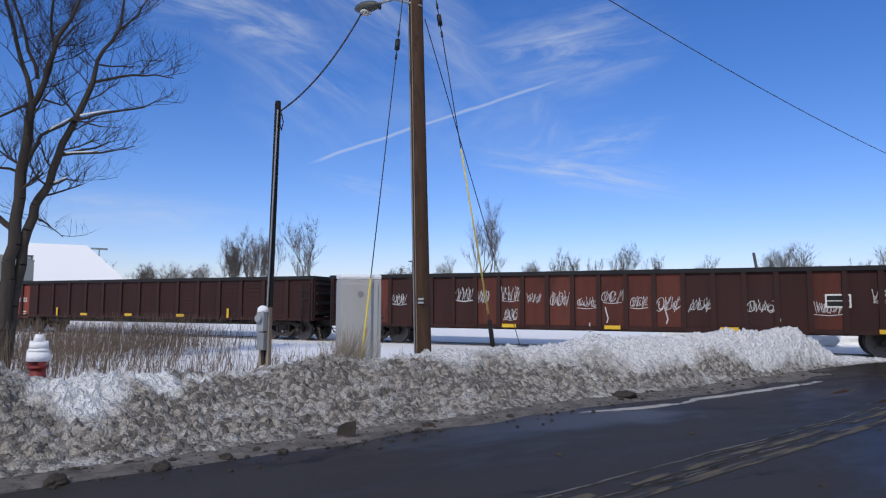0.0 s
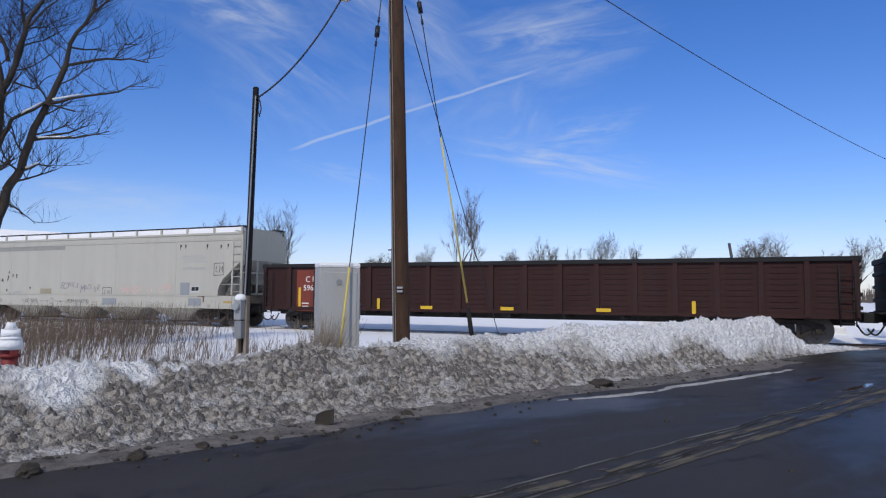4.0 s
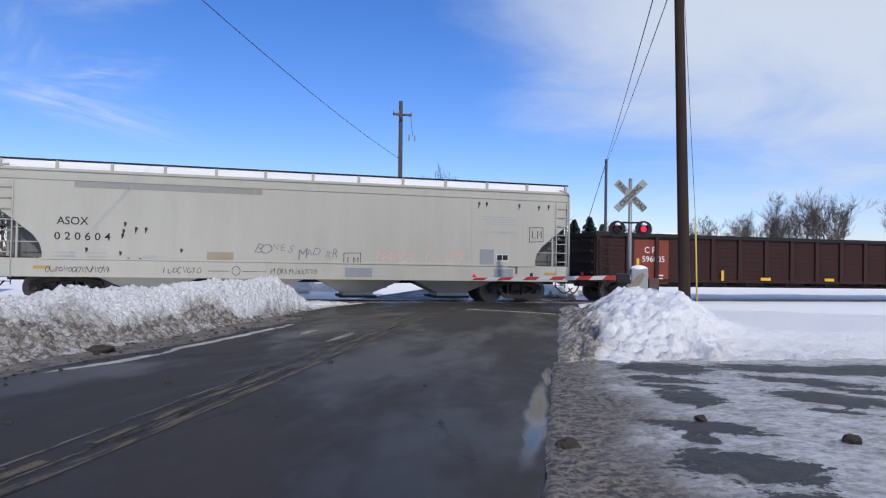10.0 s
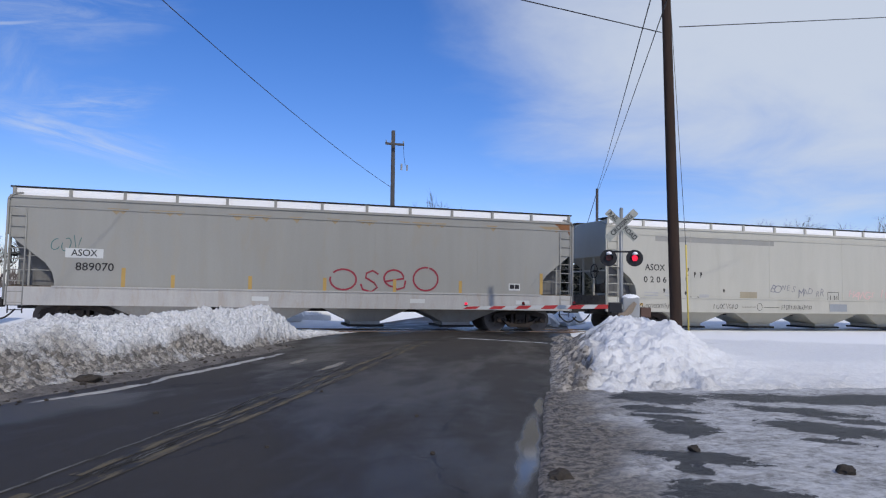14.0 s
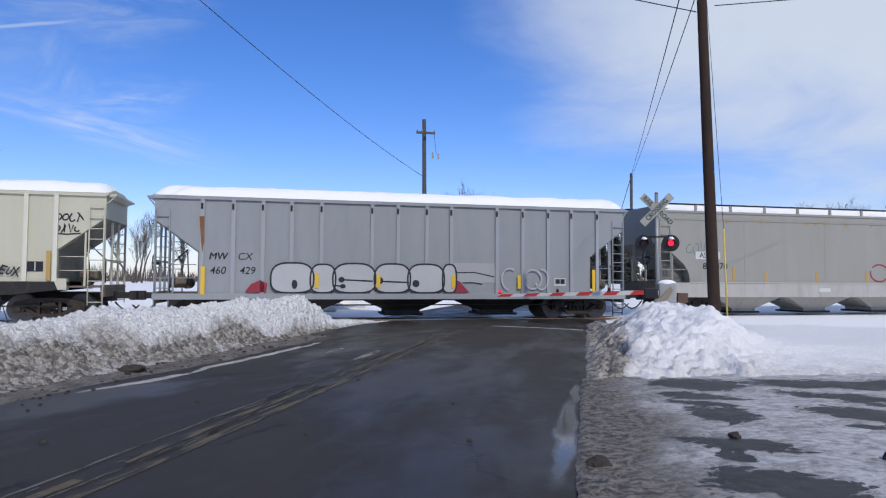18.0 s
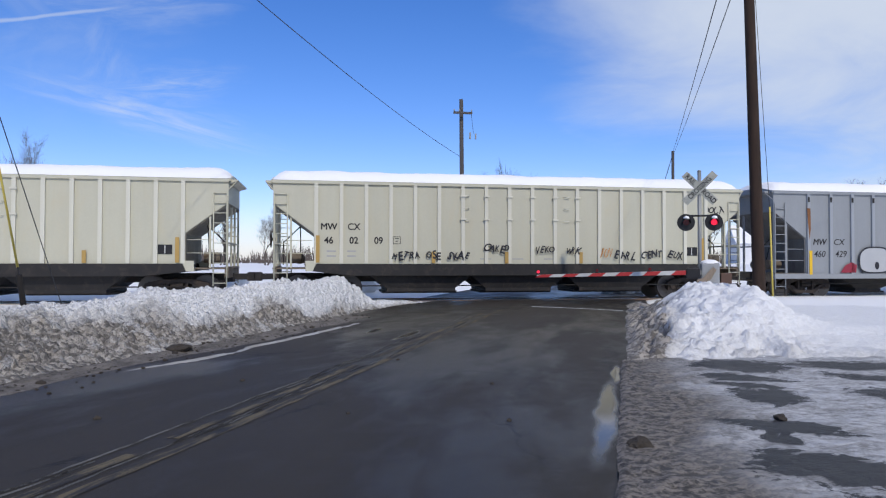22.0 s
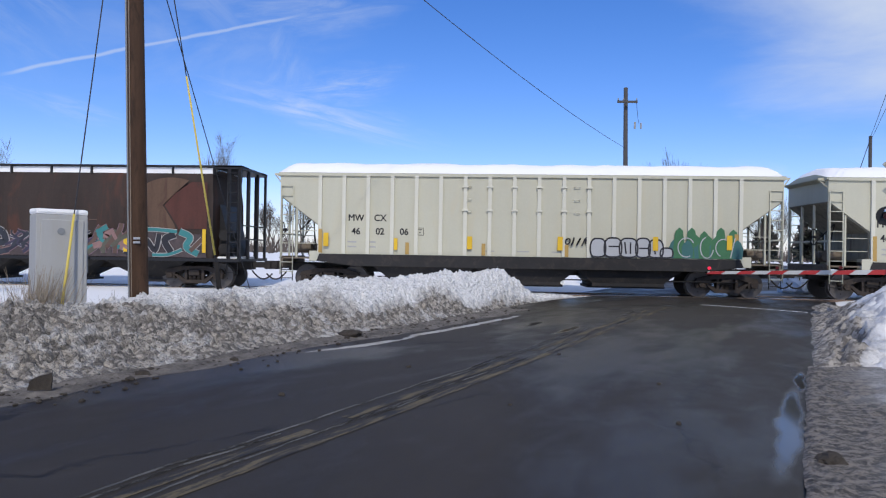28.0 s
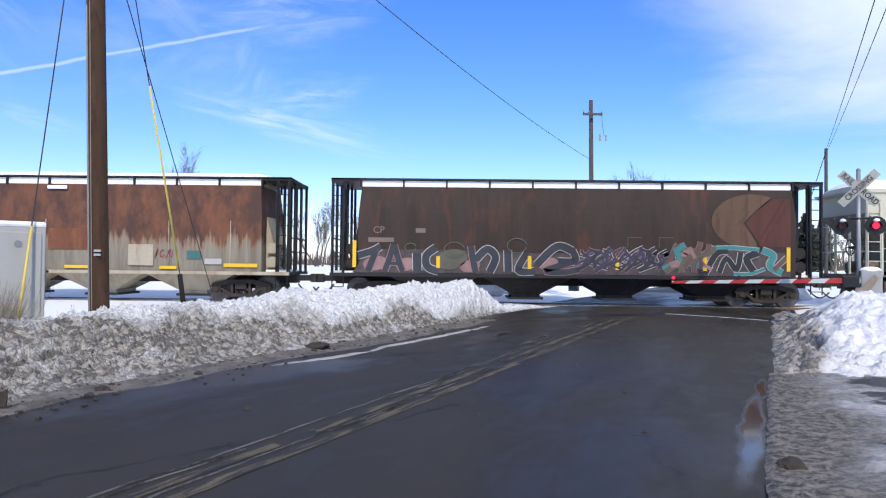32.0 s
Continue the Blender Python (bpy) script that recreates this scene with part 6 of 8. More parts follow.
def round_hopper(k0, k1, label, side_mat, low_mat, cage_mat, seed, split=None):
    """Rounded covered hopper with tall end cages and a roof walk."""
    car, hl = car_root("covered_hopper_car", label, k0, k1)
    h = hl - .72
    b = h - 1.0
    sec = round_section(1.57, 1.06, 4.18, .12)
    bm = bm_section(bmesh.new(), sec, -b, b)
    bmesh.ops.bisect_plane(bm, geom=bm.verts[:] + bm.edges[:] + bm.faces[:], plane_co=(0, 0, 1.3), plane_no=(0, 0, 1))
    for v in bm.verts:
        if abs(v.co.x) > b - .01 and v.co.z > 3.2:
            v.co.x *= 1 - .012 * (v.co.z - 3.2)
    part("body", bm, side_mat, car)
    part("roof", bm_section(bmesh.new(), ((-1.36, 4.18), (1.36, 4.18), (.8, 4.36), (-.8, 4.36)), -b + .05, b - .05), low_mat if split else side_mat, car)
    for s in (-1, 1):
        y0, y1 = sorted((s * .85, s * 1.36))
        part("roof_snow", bm_prism(bmesh.new(), ((-b + .1, 4.185), (b - .1, 4.185), (b - .1, 4.40), (-b + .1, 4.40)), y0, y1), SNOW_CAP, car, "snow lying under the roof walk")
        part("running_board", bm_box(bmesh.new(), -h, min(s * .8, s * 1.46), 4.42, h, max(s * .8, s * 1.46), 4.48), cage_mat, car, "dark roof walkway")
        for i in range(11):
            x = -b + .05 + (2 * b - .1) * i / 10
            part("bracket", bm_box(bmesh.new(), x - .03, min(s * 1.3, s * 1.44), 4.16, x + .03, max(s * 1.3, s * 1.44), 4.43), cage_mat, car)
        part("side_sill", bm_box(bmesh.new(), -h, min(s * 1.44, s * 1.585), .98, h, max(s * 1.44, s * 1.585), 1.10, .01), cage_mat if not split else low_mat, car)
        for i in range(7):
            x = -b + 2 * b * (i + .5) / 7
            part("weld_seam", bm_box(bmesh.new(), x - .012, min(s * 1.56, s * 1.578), 1.4, x + .012, max(s * 1.56, s * 1.578), 2.9), side_mat if not split else low_mat, car)
    if split:
        roof_snow(car, b, 4.46, .12, 1.3, .0, seed)
    bays(car, [(-.375 + .25 * i) * 2 * (b - 1.6) * 1.1 for i in range(4)], 1.7, .5, 1.05, .26, UNDER_BLACK if not split else low_mat, 1.25)
    part("centre_sill", bm_box(bmesh.new(), -h, -.25, .68, h, .25, 1.0), UNDER_BLACK, car)
    for s in (-1, 1):
        x0, x1 = sorted((s * b, s * h))
        part("end_platform", bm_box(bmesh.new(), x0, -1.5, 1.0, x1, 1.5, 1.08), cage_mat, car)
        part("platform_snow", bm_box(bmesh.new(), x0 + .1, -1.35, 1.08, x1 - .1, .4, 1.17, .04), SNOW_CAP, car)
        part("cage_roof", bm_box(bmesh.new(), x0, -1.46, 4.36, x1, 1.46, 4.47), cage_mat, car)
        for x in (s * (h - .06), s * (h - .45)):
            for y in (-1.42, -.5, .5, 1.42):
                part("cage_post", bm_box(bmesh.new(), x - .045, y - .045, 1.05, x + .045, y + .045, 4.40), cage_mat, car)
        for z in (1.8, 2.3):
            part("end_rail", bm_box(bmesh.new(), s * (h - .06) - .025, -1.42, z, s * (h - .06) + .025, 1.42, z + .05), cage_mat, car)
        part("end_slope", bm_prism(bmesh.new(), ((s * b, 3.1), (s * (b - .01), 1.1), (s * (b + .55), 1.1), (s * (b + .25), 2.2)), -.9, .9), low_mat if split else cage_mat, car)
        for z in (1.45, 1.95):
            part("air_reservoir", bm_tube(bmesh.new(), (s * (b + .3), -1.25, z), (s * (b + .3), -.5, z), .2, .2, 14), low_mat if split else UNDER_BLACK, car)
        lad = ladder_mesh(.4, .5, 4.3, .36)
        part("ladder", lad, cage_mat, car, at=pose(s * (h - .28) - .2, -1.52, 0))
        add_truck(car, s * (h - 1.85))
    couplers(car, h, reach=.78)
    return car, h, b


K = dict(A0=6.4, AB=-17.2, BC=-40.45, CD=-61.4, DE=-82.2, EF=-100.7, FG=-119.85, GH=-139.0, HI=-158.1, IJ=-176.95, JK=-195.8)
rnd = random.Random(11)
car_a, ha, xa, z0, z1 = gondola(K["A0"], K["AB"], "rust-brown gondola railcar with white scribbled panels", (-11.25, *(-10.33 + .938 * i for i in range(23)), 11.25), GONDOLA_RUST, .72)
car_b, hb, xb, z0, z1 = gondola(K["AB"], K["BC"], "dark brown gondola railcar with a red lettered panel", 18, GONDOLA_BROWN, .88)
car_c, hc = smooth_hopper(K["BC"], K["CD"], "off-white plastic-pellet hopper railcar with faint scrawls", HOPPER_WHITE, HOPPER_WHITE, 1)
car_d, hd_ = smooth_hopper(K["CD"], K["DE"], "grey-white hopper railcar with red looping letters", HOPPER_GREYWHITE, HOPPER_SILL, 2)
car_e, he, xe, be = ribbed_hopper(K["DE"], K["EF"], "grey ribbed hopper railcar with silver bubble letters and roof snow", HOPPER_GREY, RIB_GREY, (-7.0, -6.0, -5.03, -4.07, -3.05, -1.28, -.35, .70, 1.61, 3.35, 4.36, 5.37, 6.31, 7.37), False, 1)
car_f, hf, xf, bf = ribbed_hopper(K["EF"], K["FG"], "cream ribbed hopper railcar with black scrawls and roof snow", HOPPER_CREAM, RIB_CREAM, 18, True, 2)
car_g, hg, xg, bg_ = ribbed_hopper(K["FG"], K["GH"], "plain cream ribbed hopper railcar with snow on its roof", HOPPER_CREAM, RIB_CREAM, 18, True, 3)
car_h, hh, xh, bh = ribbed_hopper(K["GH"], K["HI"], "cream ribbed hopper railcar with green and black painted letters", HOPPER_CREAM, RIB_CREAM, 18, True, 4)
car_i, hi_, bi = round_hopper(K["HI"], K["IJ"], "dark brown rounded hopper railcar covered in coloured letters", HOPPER_BROWN, HOPPER_BROWN, BLACK, 5)
car_j, hj, bj = round_hopper(K["IJ"], K["JK"], "rust-stained grey rounded hopper railcar with snow on top", RUST_SIDE, RUST_LOW, GONDOLA_DARK, 6, split=True)




# ---------------- lettering and paint on the cars ----------------
def tag(car, text, x, z, size, width, paint, y, label, seed, bold=.0):
    """Hand-scrawled letters: each one leans, hops and shrinks by itself."""
    r = random.Random(seed)
    step_ = size * .66 * width
    x -= step_ * (len(text) - 1) / 2
    for k, ch in enumerate(text):
        if ch != " ":
            lean = Matrix.Rotation(radians(r.uniform(-22, 14)), 4, "Z")
            letters(ch, size * r.uniform(.78, 1.25), paint, car, Matrix.Translation((x + step_ * k + r.uniform(-.03, .03), y - .0007 * (k % 3), z + size * r.uniform(-.14, .14))) @ FACE_NEAR @ lean, label, "graffiti", width * r.uniform(.8, 1.2), bold, r.uniform(0, .4))


PANEL_FADED = material("faded_panel", (.115, .042, .030), .8, vary=.3, stain=(.05, .025, .02), stain_amt=.7, streak=True)
# gondola with the scribbled panels
rnd = random.Random(21)
for x, z, w, hh_ in ((-8.05, 1.78, .7, .45), (-5.2, 1.95, .8, .5), (-4.42, 1.85, .5, .5), (-3.31, 1.95, .85, .55), (-3.31, 1.22, .6, .45), (-2.41, 1.81, .6, .35), (-1.42, 1.77, .75, .55),
                     (-.43, 1.67, .75, .35), (.46, 1.87, .8, .5), (1.36, 1.68, .6, .35), (2.34, 1.60, .85, .5), (3.35, 1.58, .85, .45), (5.17, 1.54, .9, .4), (7.05, 1.50, .9, .35), (8.5, 1.85, .7, .4)):
    spray(car_a, scribble(rnd, x, z, w, hh_ * 1.15) + scribble(rnd, x + .03, z + .02, w * .9, hh_) + scribble(rnd, x, z - .04, w * .8, hh_ * .7), .022, "white", label="white scribbled tag", y=-1.508)
spray(car_a, [[(.2 + q, 1.5), (.3 + q, 1.1), (.25 + q, .95)] for q in (0.0, 2.0, 5.4)] + [[(-.35, .95), (-.35, .62)], [(-.45, .72), (-.35, .60), (-.25, .72)]], .04, "white", y=-1.508)
plate(car_a, "white_frame", 7.30, 1.72, .70, .42, LETTER_WHITE, "white stencilled frame", -1.505)
plate(car_a, "dark_panel", 7.30, 1.72, .60, .32, GONDOLA_DARK, "", -1.508)
plate(car_a, "white_frame", 7.30, 1.72, .60, .03, LETTER_WHITE, "", -1.514)
for x in (-3.34, .46, 4.21, 8.6):
    plate(car_a, "reflector", x, .80, .55, .13, YELLOW_TAPE, "yellow reflective strip", -1.61)
# coloured panels between the ribs, each faded differently
for i, (p, q) in enumerate(zip(xa, xa[1:])):
    if -4.8 < (p + q) / 2 < 2.9 or i in (2, 19):
        part("side_panel", bm_box(bmesh.new(), p + .09, -1.506, .84, q - .09, -1.499, z1 - .03), PANEL_RED, car_a, "faded red-brown panel")

# gondola with the lettered panel: louvre-like corrugations between ribs
plate(car_b, "lettered_panel", -8.68, 1.66, 1.55, 1.74, PATCH_RED, "faded red lettering panel", -1.50, .012)
marks(car_b, (("C P.", -8.72, 2.12, .36, .95), ("596005", -8.60, 1.76, .33, 1.05)), LETTER_WHITE, -1.514)
for k, (w1, w2) in enumerate(((.34, .42), (.30, .36))):
    for x, w in ((-9.0, w1), (-8.35, w2)):
        plate(car_b, "data_bar", x, 1.12 - .13 * k, w, .05, LETTER_WHITE, "", -1.512)
plate(car_b, "reflector", -9.30, 1.36, .12, .85, YELLOW_TAPE, "yellow reflective strip", -1.515)
for x in (-5.42, 6.45):
    plate(car_b, "reflector", x, 1.15, .12, .42, YELLOW_TAPE, "yellow reflective strip", -1.61)
for x in (-3.3, -.02, 3.5):
    plate(car_b, "reflector", x, 1.02, .50, .12, YELLOW_TAPE, "yellow reflective strip", -1.61)
corr = mesh_of("corrugation", bm_prism(bmesh.new(), ((-.40, -.028), (.40, -.028), (.40, .028), (-.40, .028)), -1.525, -1.498))
for p, q in zip(xb, xb[1:]):
    mid = (p + q) / 2
    if -9.6 < mid < -7.7:
        continue
    for k in range(8):
        part("corrugation", corr, GONDOLA_BROWN, car_b, at=pose(mid, 0, z0 + .32 + k * .185))

# off-white hopper
marks(car_c, (("ASOX", -7.52, 2.60, .36, .95),), LETTER_BLACK, -1.56)
for k, digit in enumerate("020604"):
    marks(car_c, ((digit, -7.95 + .292 * k, 2.11, .34, 1.1),), LETTER_BLACK, -1.56)
marks(car_c, (("PLASTIC GRANULES", 6.95, 2.64, .16, .95),), LETTER_FADED, -1.56)
SCRAWL = material("pencil_scrawl", (.20, .20, .22), .6, vary=.1, bump=0)
tag(car_c, "BONES", -1.25, 1.88, .42, 1.0, SCRAWL, -1.564, "thin grey scrawl", 1, -.006)
tag(car_c, "MAD RR", .25, 1.72, .40, .85, SCRAWL, -1.564, "thin grey scrawl", 2, -.006)
tag(car_c, "HAWGS II CME", 3.95, 1.68, .44, .95, PAINTS["faded_red"], -1.564, "faded red scrawl", 3)
rnd = random.Random(8)
spray(car_c, scribble(rnd, -7.3, 1.06, 1.9, .22, 9) + scribble(rnd, -4.2, 1.08, 1.2, .25) + scribble(rnd, -.6, 1.08, 1.6, .22) + [[(-3.4, 1.06), (-2.7, 1.07)], [(-2.3, 1.06), (-1.5, 1.06)]] + [loop(-2.5, 1.08, .13, .15)], .018,
      "black", label="small black scrawl along the sill", y=-1.606)
for x, z, s in ((1.42, 1.47, .30), (8.41, 2.60, .28)):
    spray(car_c, [[(x - s, z - s), (x + s, z - s * .9), (x + s * .95, z + s), (x - s, z + s * .95), (x - s, z - s)], [(x - .15, z + .15), (x - .17, z - .12), (x - .02, z - .12)],
                  [(x + .05, z - .15), (x + .05, z + .15), (x + .12, z), (x + .2, z + .15), (x + .2, z - .15)]], .03, "black", label="small boxed black tag", y=-1.564)
for x, z, w, h_, m_ in ((-3.02, 1.57, .85, .26, material("placard_brown", (.30, .26, .18), .6)), (-5.21, 1.45, .45, .22, LETTER_FADED), (1.64, 1.08, .95, .32, HOPPER_GREY), (6.43, 1.69, .55, .62, HOPPER_GREY),
                        (7.05, 1.69, .50, .30, WHITE_SIGN), (7.08, 1.11, .75, .34, HOPPER_GREY), (7.45, 1.38, .40, .07, material("rust_bracket", (.16, .10, .07), .8)), (7.60, 1.25, .08, .30, material("rust_bracket", (.16, .10, .07), .8))):
    plate(car_c, "placard", x, z, w, h_, m_, "", -1.605 if z < 1.4 else -1.56)
for dx in (-.11, .11):
    plate(car_c, "label_square", 7.05 + dx, 1.71, .19, .18, BLACK, "", -1.568)
for k in range(4):
    plate(car_c, "data_bar", 6.85 + .06 * k, 3.22 - .09 * k, 1.2 + .2 * (k % 2), .035, LETTER_FADED, "", -1.56, .004)
for k in range(2):
    for x, w in ((-7.7, .62), (-6.8, .55)):
        plate(car_c, "data_bar", x, 1.60 - .12 * k, w, .05, LETTER_FADED, "", -1.56, .004)
rnd = random.Random(3)
drip = material("soot_drip", (.05, .045, .04), .8, vary=.3, bump=0)
for x, z in ((-5.98, 2.58), (-6.02, 2.34), (-6.05, 2.20), (-5.65, 2.42), (-5.35, 2.42), (-4.25, 1.75), (-6.1, 1.62), (-5.85, 1.42), (-5.5, 1.42), (-7.1, 1.72), (6.1, 3.72), (6.4, 3.72), (7.7, 3.70), (8.5, 3.66), (8.9, 3.7)):
    part("stain_spot", bm_prism(bmesh.new(), ((x - .04, z), (x - .02, z - rnd.uniform(.08, .25)), (x + .01, z - .1), (x + .05, z - .02), (x + .04, z + .04), (x - .03, z + .05)), -1.565, -1.556), drip, car_c)
plate(car_c, "faded_band", -4.6, 3.78, 5.8, .20, HOPPER_GREYWHITE, "", -1.56, .003)
for x in (-8.35, 9.0):
    plate(car_c, "reflector", x, 1.12, .5, .10, OCHRE_TAPE, "", -1.60, .004)

# grey-white hopper with red loops
red = [loop(.80, 1.84, .46, .36, 165, 500, 26), [(2.05, 2.05), (1.85, 2.18), (1.62, 2.08), (1.60, 1.92), (1.90, 1.75), (2.02, 1.58), (1.80, 1.42), (1.50, 1.50), (1.42, 1.70)],
       [(2.30, 1.80)] + loop(2.62, 1.92, .36, .30, 0, 270, 18) + [(2.75, 1.52), (3.0, 1.60), (3.05, 1.85)], loop(3.80, 1.92, .46, .42, 80, 434, 28)]
spray(car_d, red, .065, "red", label="big looping dark red letters", y=-1.566)
plate(car_d, "mark_panel", -7.47, 2.49, 1.1, .30, WHITE_SIGN, "white patch", -1.56, .005)
marks(car_d, (("ASOX", -7.47, 2.49, .30, .95), ("889070", -7.15, 2.05, .36, 1.05)), LETTER_BLACK, -1.566)
spray(car_d, scribble(random.Random(4), -8.0, 2.75, .9, .6), .025, "teal", label="thin green scribble", y=-1.564)
for x, h_ in ((-6.30, .62), (-4.80, .42), (-2.35, .45), (.16, .45), (2.65, .45), (5.13, .45), (8.37, .80)):
    plate(car_d, "reflector", x, 1.43 + h_ / 2, .12, h_, OCHRE_TAPE, "ochre reflective strip", -1.562)
plate(car_d, "placard", 7.27, 1.70, .46, .26, WHITE_SIGN, "", -1.56)
for dx in (-.10, .10):
    plate(car_d, "label_square", 7.27 + dx, 1.71, .17, .16, BLACK, "", -1.568)
for x in (-2.0, 3.5, 7.6):
    plate(car_d, "white_label", x, 1.12, .55, .15, WHITE_SIGN, "", -1.602)
for x, w, z in ((-5.6, 2.4, 3.97), (.5, 3.0, 3.97), (4.6, 4.0, 3.99), (8.6, .8, 4.05), (-2.5, 1.2, 3.97)):
    for k in range(5):
        xx = x + (rnd.random() - .5) * w
        part("rust_run", bm_prism(bmesh.new(), ((xx - .25, z), (xx + .22, z), (xx + .05, z - rnd.uniform(.06, .25)), (xx - .1, z - .06)), -1.5625 - .0012 * k, -1.556), material("rust_wash", (.30, .23, .14), .8, vary=.3, bump=0), car_d)
part("rust_run", bm_prism(bmesh.new(), ((8.9, 4.17), (9.55, 4.17), (9.55, 3.72), (9.45, 3.95), (9.2, 3.90), (9.05, 4.08)), -1.570, -1.556), material("rust_patch", (.20, .09, .04), .9, vary=.4, bump=.1), car_d)

# grey ribbed hopper: silver bubble letters
marks(car_e, (("MW", -6.49, 2.21, .34, .95), ("CX", -5.62, 2.21, .34, 1.0), ("460", -6.49, 1.73, .36, .95), ("429", -5.53, 1.73, .36, .95)), LETTER_BLACK, -1.52, .2)


def bubble(car, x0, x1, zb, zt, y, fill_, line, seed, dots=True, w=.06):
    cx, rx = (x0 + x1) / 2, (x1 - x0) / 2
    pts = []
    for i in range(33):
        t = 2 * math.pi * i / 32
        c, s = math.cos(t), math.sin(t)
        pts.append((cx + rx * math.copysign(abs(c) ** .62, c), (zb + zt) / 2 + (zt - zb) / 2 * math.copysign(abs(s) ** (.55 if s < 0 else .9), s)))
    fill(car, [pts], fill_, y, label="silver painted letter")
    spray(car, [pts], w, line, y=y - .005, label="black outline")


for i, (x0, x1) in enumerate(((-4.75, -3.30), (-3.42, -2.55), (-2.65, -1.15), (-1.20, .10), (.0, 1.35), (1.28, 1.80))):
    bubble(car_e, x0, x1, .99, 2.02 if i not in (1,) else 1.98, -1.606 - .002 * (i % 2), "silver", "black", i)
spray(car_e, [[(-2.4, 1.45), (-1.25, 1.40)], [(-2.6, 1.25), (-2.2, 1.20)], [(-1.0, 1.40), (.05, 1.36)]], .05, "black", y=-1.616)
fill(car_e, [loop(-3.95, 1.28, .10, .16, k=12), loop(-2.35, 1.45, .11, .10, k=12), loop(-2.3, 1.22, .10, .08, k=12), loop(-1.0, 1.42, .12, .13, k=12), loop(.3, 1.32, .13, .13, k=12)], "black", -1.618)
fill(car_e, [[(-5.6, 1.0), (-4.9, 1.0), (-4.85, 1.30), (-5.1, 1.42), (-5.4, 1.28)], [(1.75, 1.0), (2.3, 1.0), (2.1, 1.2), (1.95, 1.38), (1.8, 1.45)]], "red", -1.60, label="patch of red spray")
plate(car_e, "grey_patch", 2.52, 1.72, 1.62, .72, material("patch_grey", (.33, .335, .34), .6, vary=.08), "painted-out grey rectangle", -1.52, .01)
spray(car_e, [[(1.8, 1.72), (2.5, 1.74), (3.25, 1.58)], [(2.05, 1.36), (2.5, 1.36), (2.8, 1.30)]], .04, "black", y=-1.535)
spray(car_e, [loop(3.85, 1.5, .32, .40, 60, 260, 14), loop(4.75, 1.5, .34, .36, k=16), loop(5.1, 1.5, .25, .38, 200, 460, 12)], .05, "silver", y=-1.608)
part("rust_run", bm_prism(bmesh.new(), ((-7.09, 3.55), (-6.94, 3.55), (-6.93, 2.75), (-6.98, 2.3), (-7.04, 2.85)), -1.606, -1.598), material("rust_patch", (.20, .09, .04), .9), car_e)
for x in (-6.95, -3.2, -1.05, 1.68, 4.2, 7.2):
    plate(car_e, "reflector", x, 1.40, .13, .50 if abs(x) < 6 else .95, YELLOW_TAPE, "yellow reflective strip", -1.622)
plate(car_e, "placard", 5.86, 1.40, .46, .30, WHITE_SIGN, "", -1.53)
for dx in (-.1, .1):
    plate(car_e, "label_square", 5.86 + dx, 1.42, .17, .18, BLACK, "", -1.54)
hook = mesh_of("side_hook", bm_box(bmesh.new(), -.05, -1.63, 0, .02, -1.58, .20, .01))
for x in xe:
    part("side_hook", hook, UNDER_BLACK, car_e, at=pose(x, 0, 3.80))


# cream hoppers: reporting marks, strips, hand holds
def cream_marks(car, xs, groups, strips, z_hi=2.63, z_lo=2.15):
    def panel(x):
        return min(((p + q) / 2 for p, q in zip(xs, xs[1:])), key=lambda m: abs(m - x))

    for text, x in groups[0]:
        letters(text, .33, LETTER_BLACK, car, Matrix.Translation((panel(x), -1.524, z_hi)) @ FACE_NEAR, width=.95, bold=.006)
    for text, x in groups[1]:
        letters(text, .33, LETTER_BLACK, car, Matrix.Translation((panel(x), -1.524, z_lo)) @ FACE_NEAR, width=.95, bold=.008)
    for x, z, h_, m_ in strips:
        plate(car, "reflector", x, z, .13, h_, m_, "ochre reflective strip", -1.603)
    x0 = groups[1][0][1]
    for k in range(2):
        for dx, w in ((.05, .32), (.75, .30)):
            plate(car, "data_bar", x0 + dx, 1.78 - .17 * k, w, .055, LETTER_FADED, "", -1.522, .005)
    xq = groups[1][2][1] + .82
    spray(car, [[(xq - .13, 2.05), (xq + .13, 2.05), (xq + .13, 2.30), (xq - .13, 2.30), (xq - .13, 2.05)]], .025, "black", y=-1.526)
    plate(car, "data_bar", xq, 2.24, .14, .025, LETTER_BLACK, "", -1.522, .005)
    plate(car, "data_bar", xq, 2.14, .07, .03, LETTER_BLACK, "", -1.522, .005)
    for x in (-1.2, -.1, 1.0):
        plate(car, "data_bar", x * 1.1, 1.52, .42, .04, LETTER_FADED, "", -1.522, .005)
    plate(car, "placard", 6.80, 1.82, .46, .32, BLACK, "", -1.53)
    plate(car, "label_line", 6.80, 1.82, .03, .28, WHITE_SIGN, "", -1.537)
    hold = bmesh.new()
    bm_path(hold, ((-.09, -1.53, 0), (-.09, -1.60, 0), (.09, -1.60, 0), (.09, -1.53, 0)), .014, 6)
    me = mesh_of("hand_hold", hold)
    for x in (-2.05, 1.75):
        for z in (2.9, 3.35, 3.8):
            part("hand_hold", me, RIB_CREAM, car, at=pose(x, 0, z))
    lug = mesh_of("rib_lug", bm_box(bmesh.new(), -.11, -1.64, -.03, .11, -1.59, .03, .008))
    for i, x in enumerate(xs):
        if 6 <= i <= 11:
            for z in (2.95, 3.78):
                part("rib_lug", lug, RIB_CREAM, car, at=pose(x, 0, z))


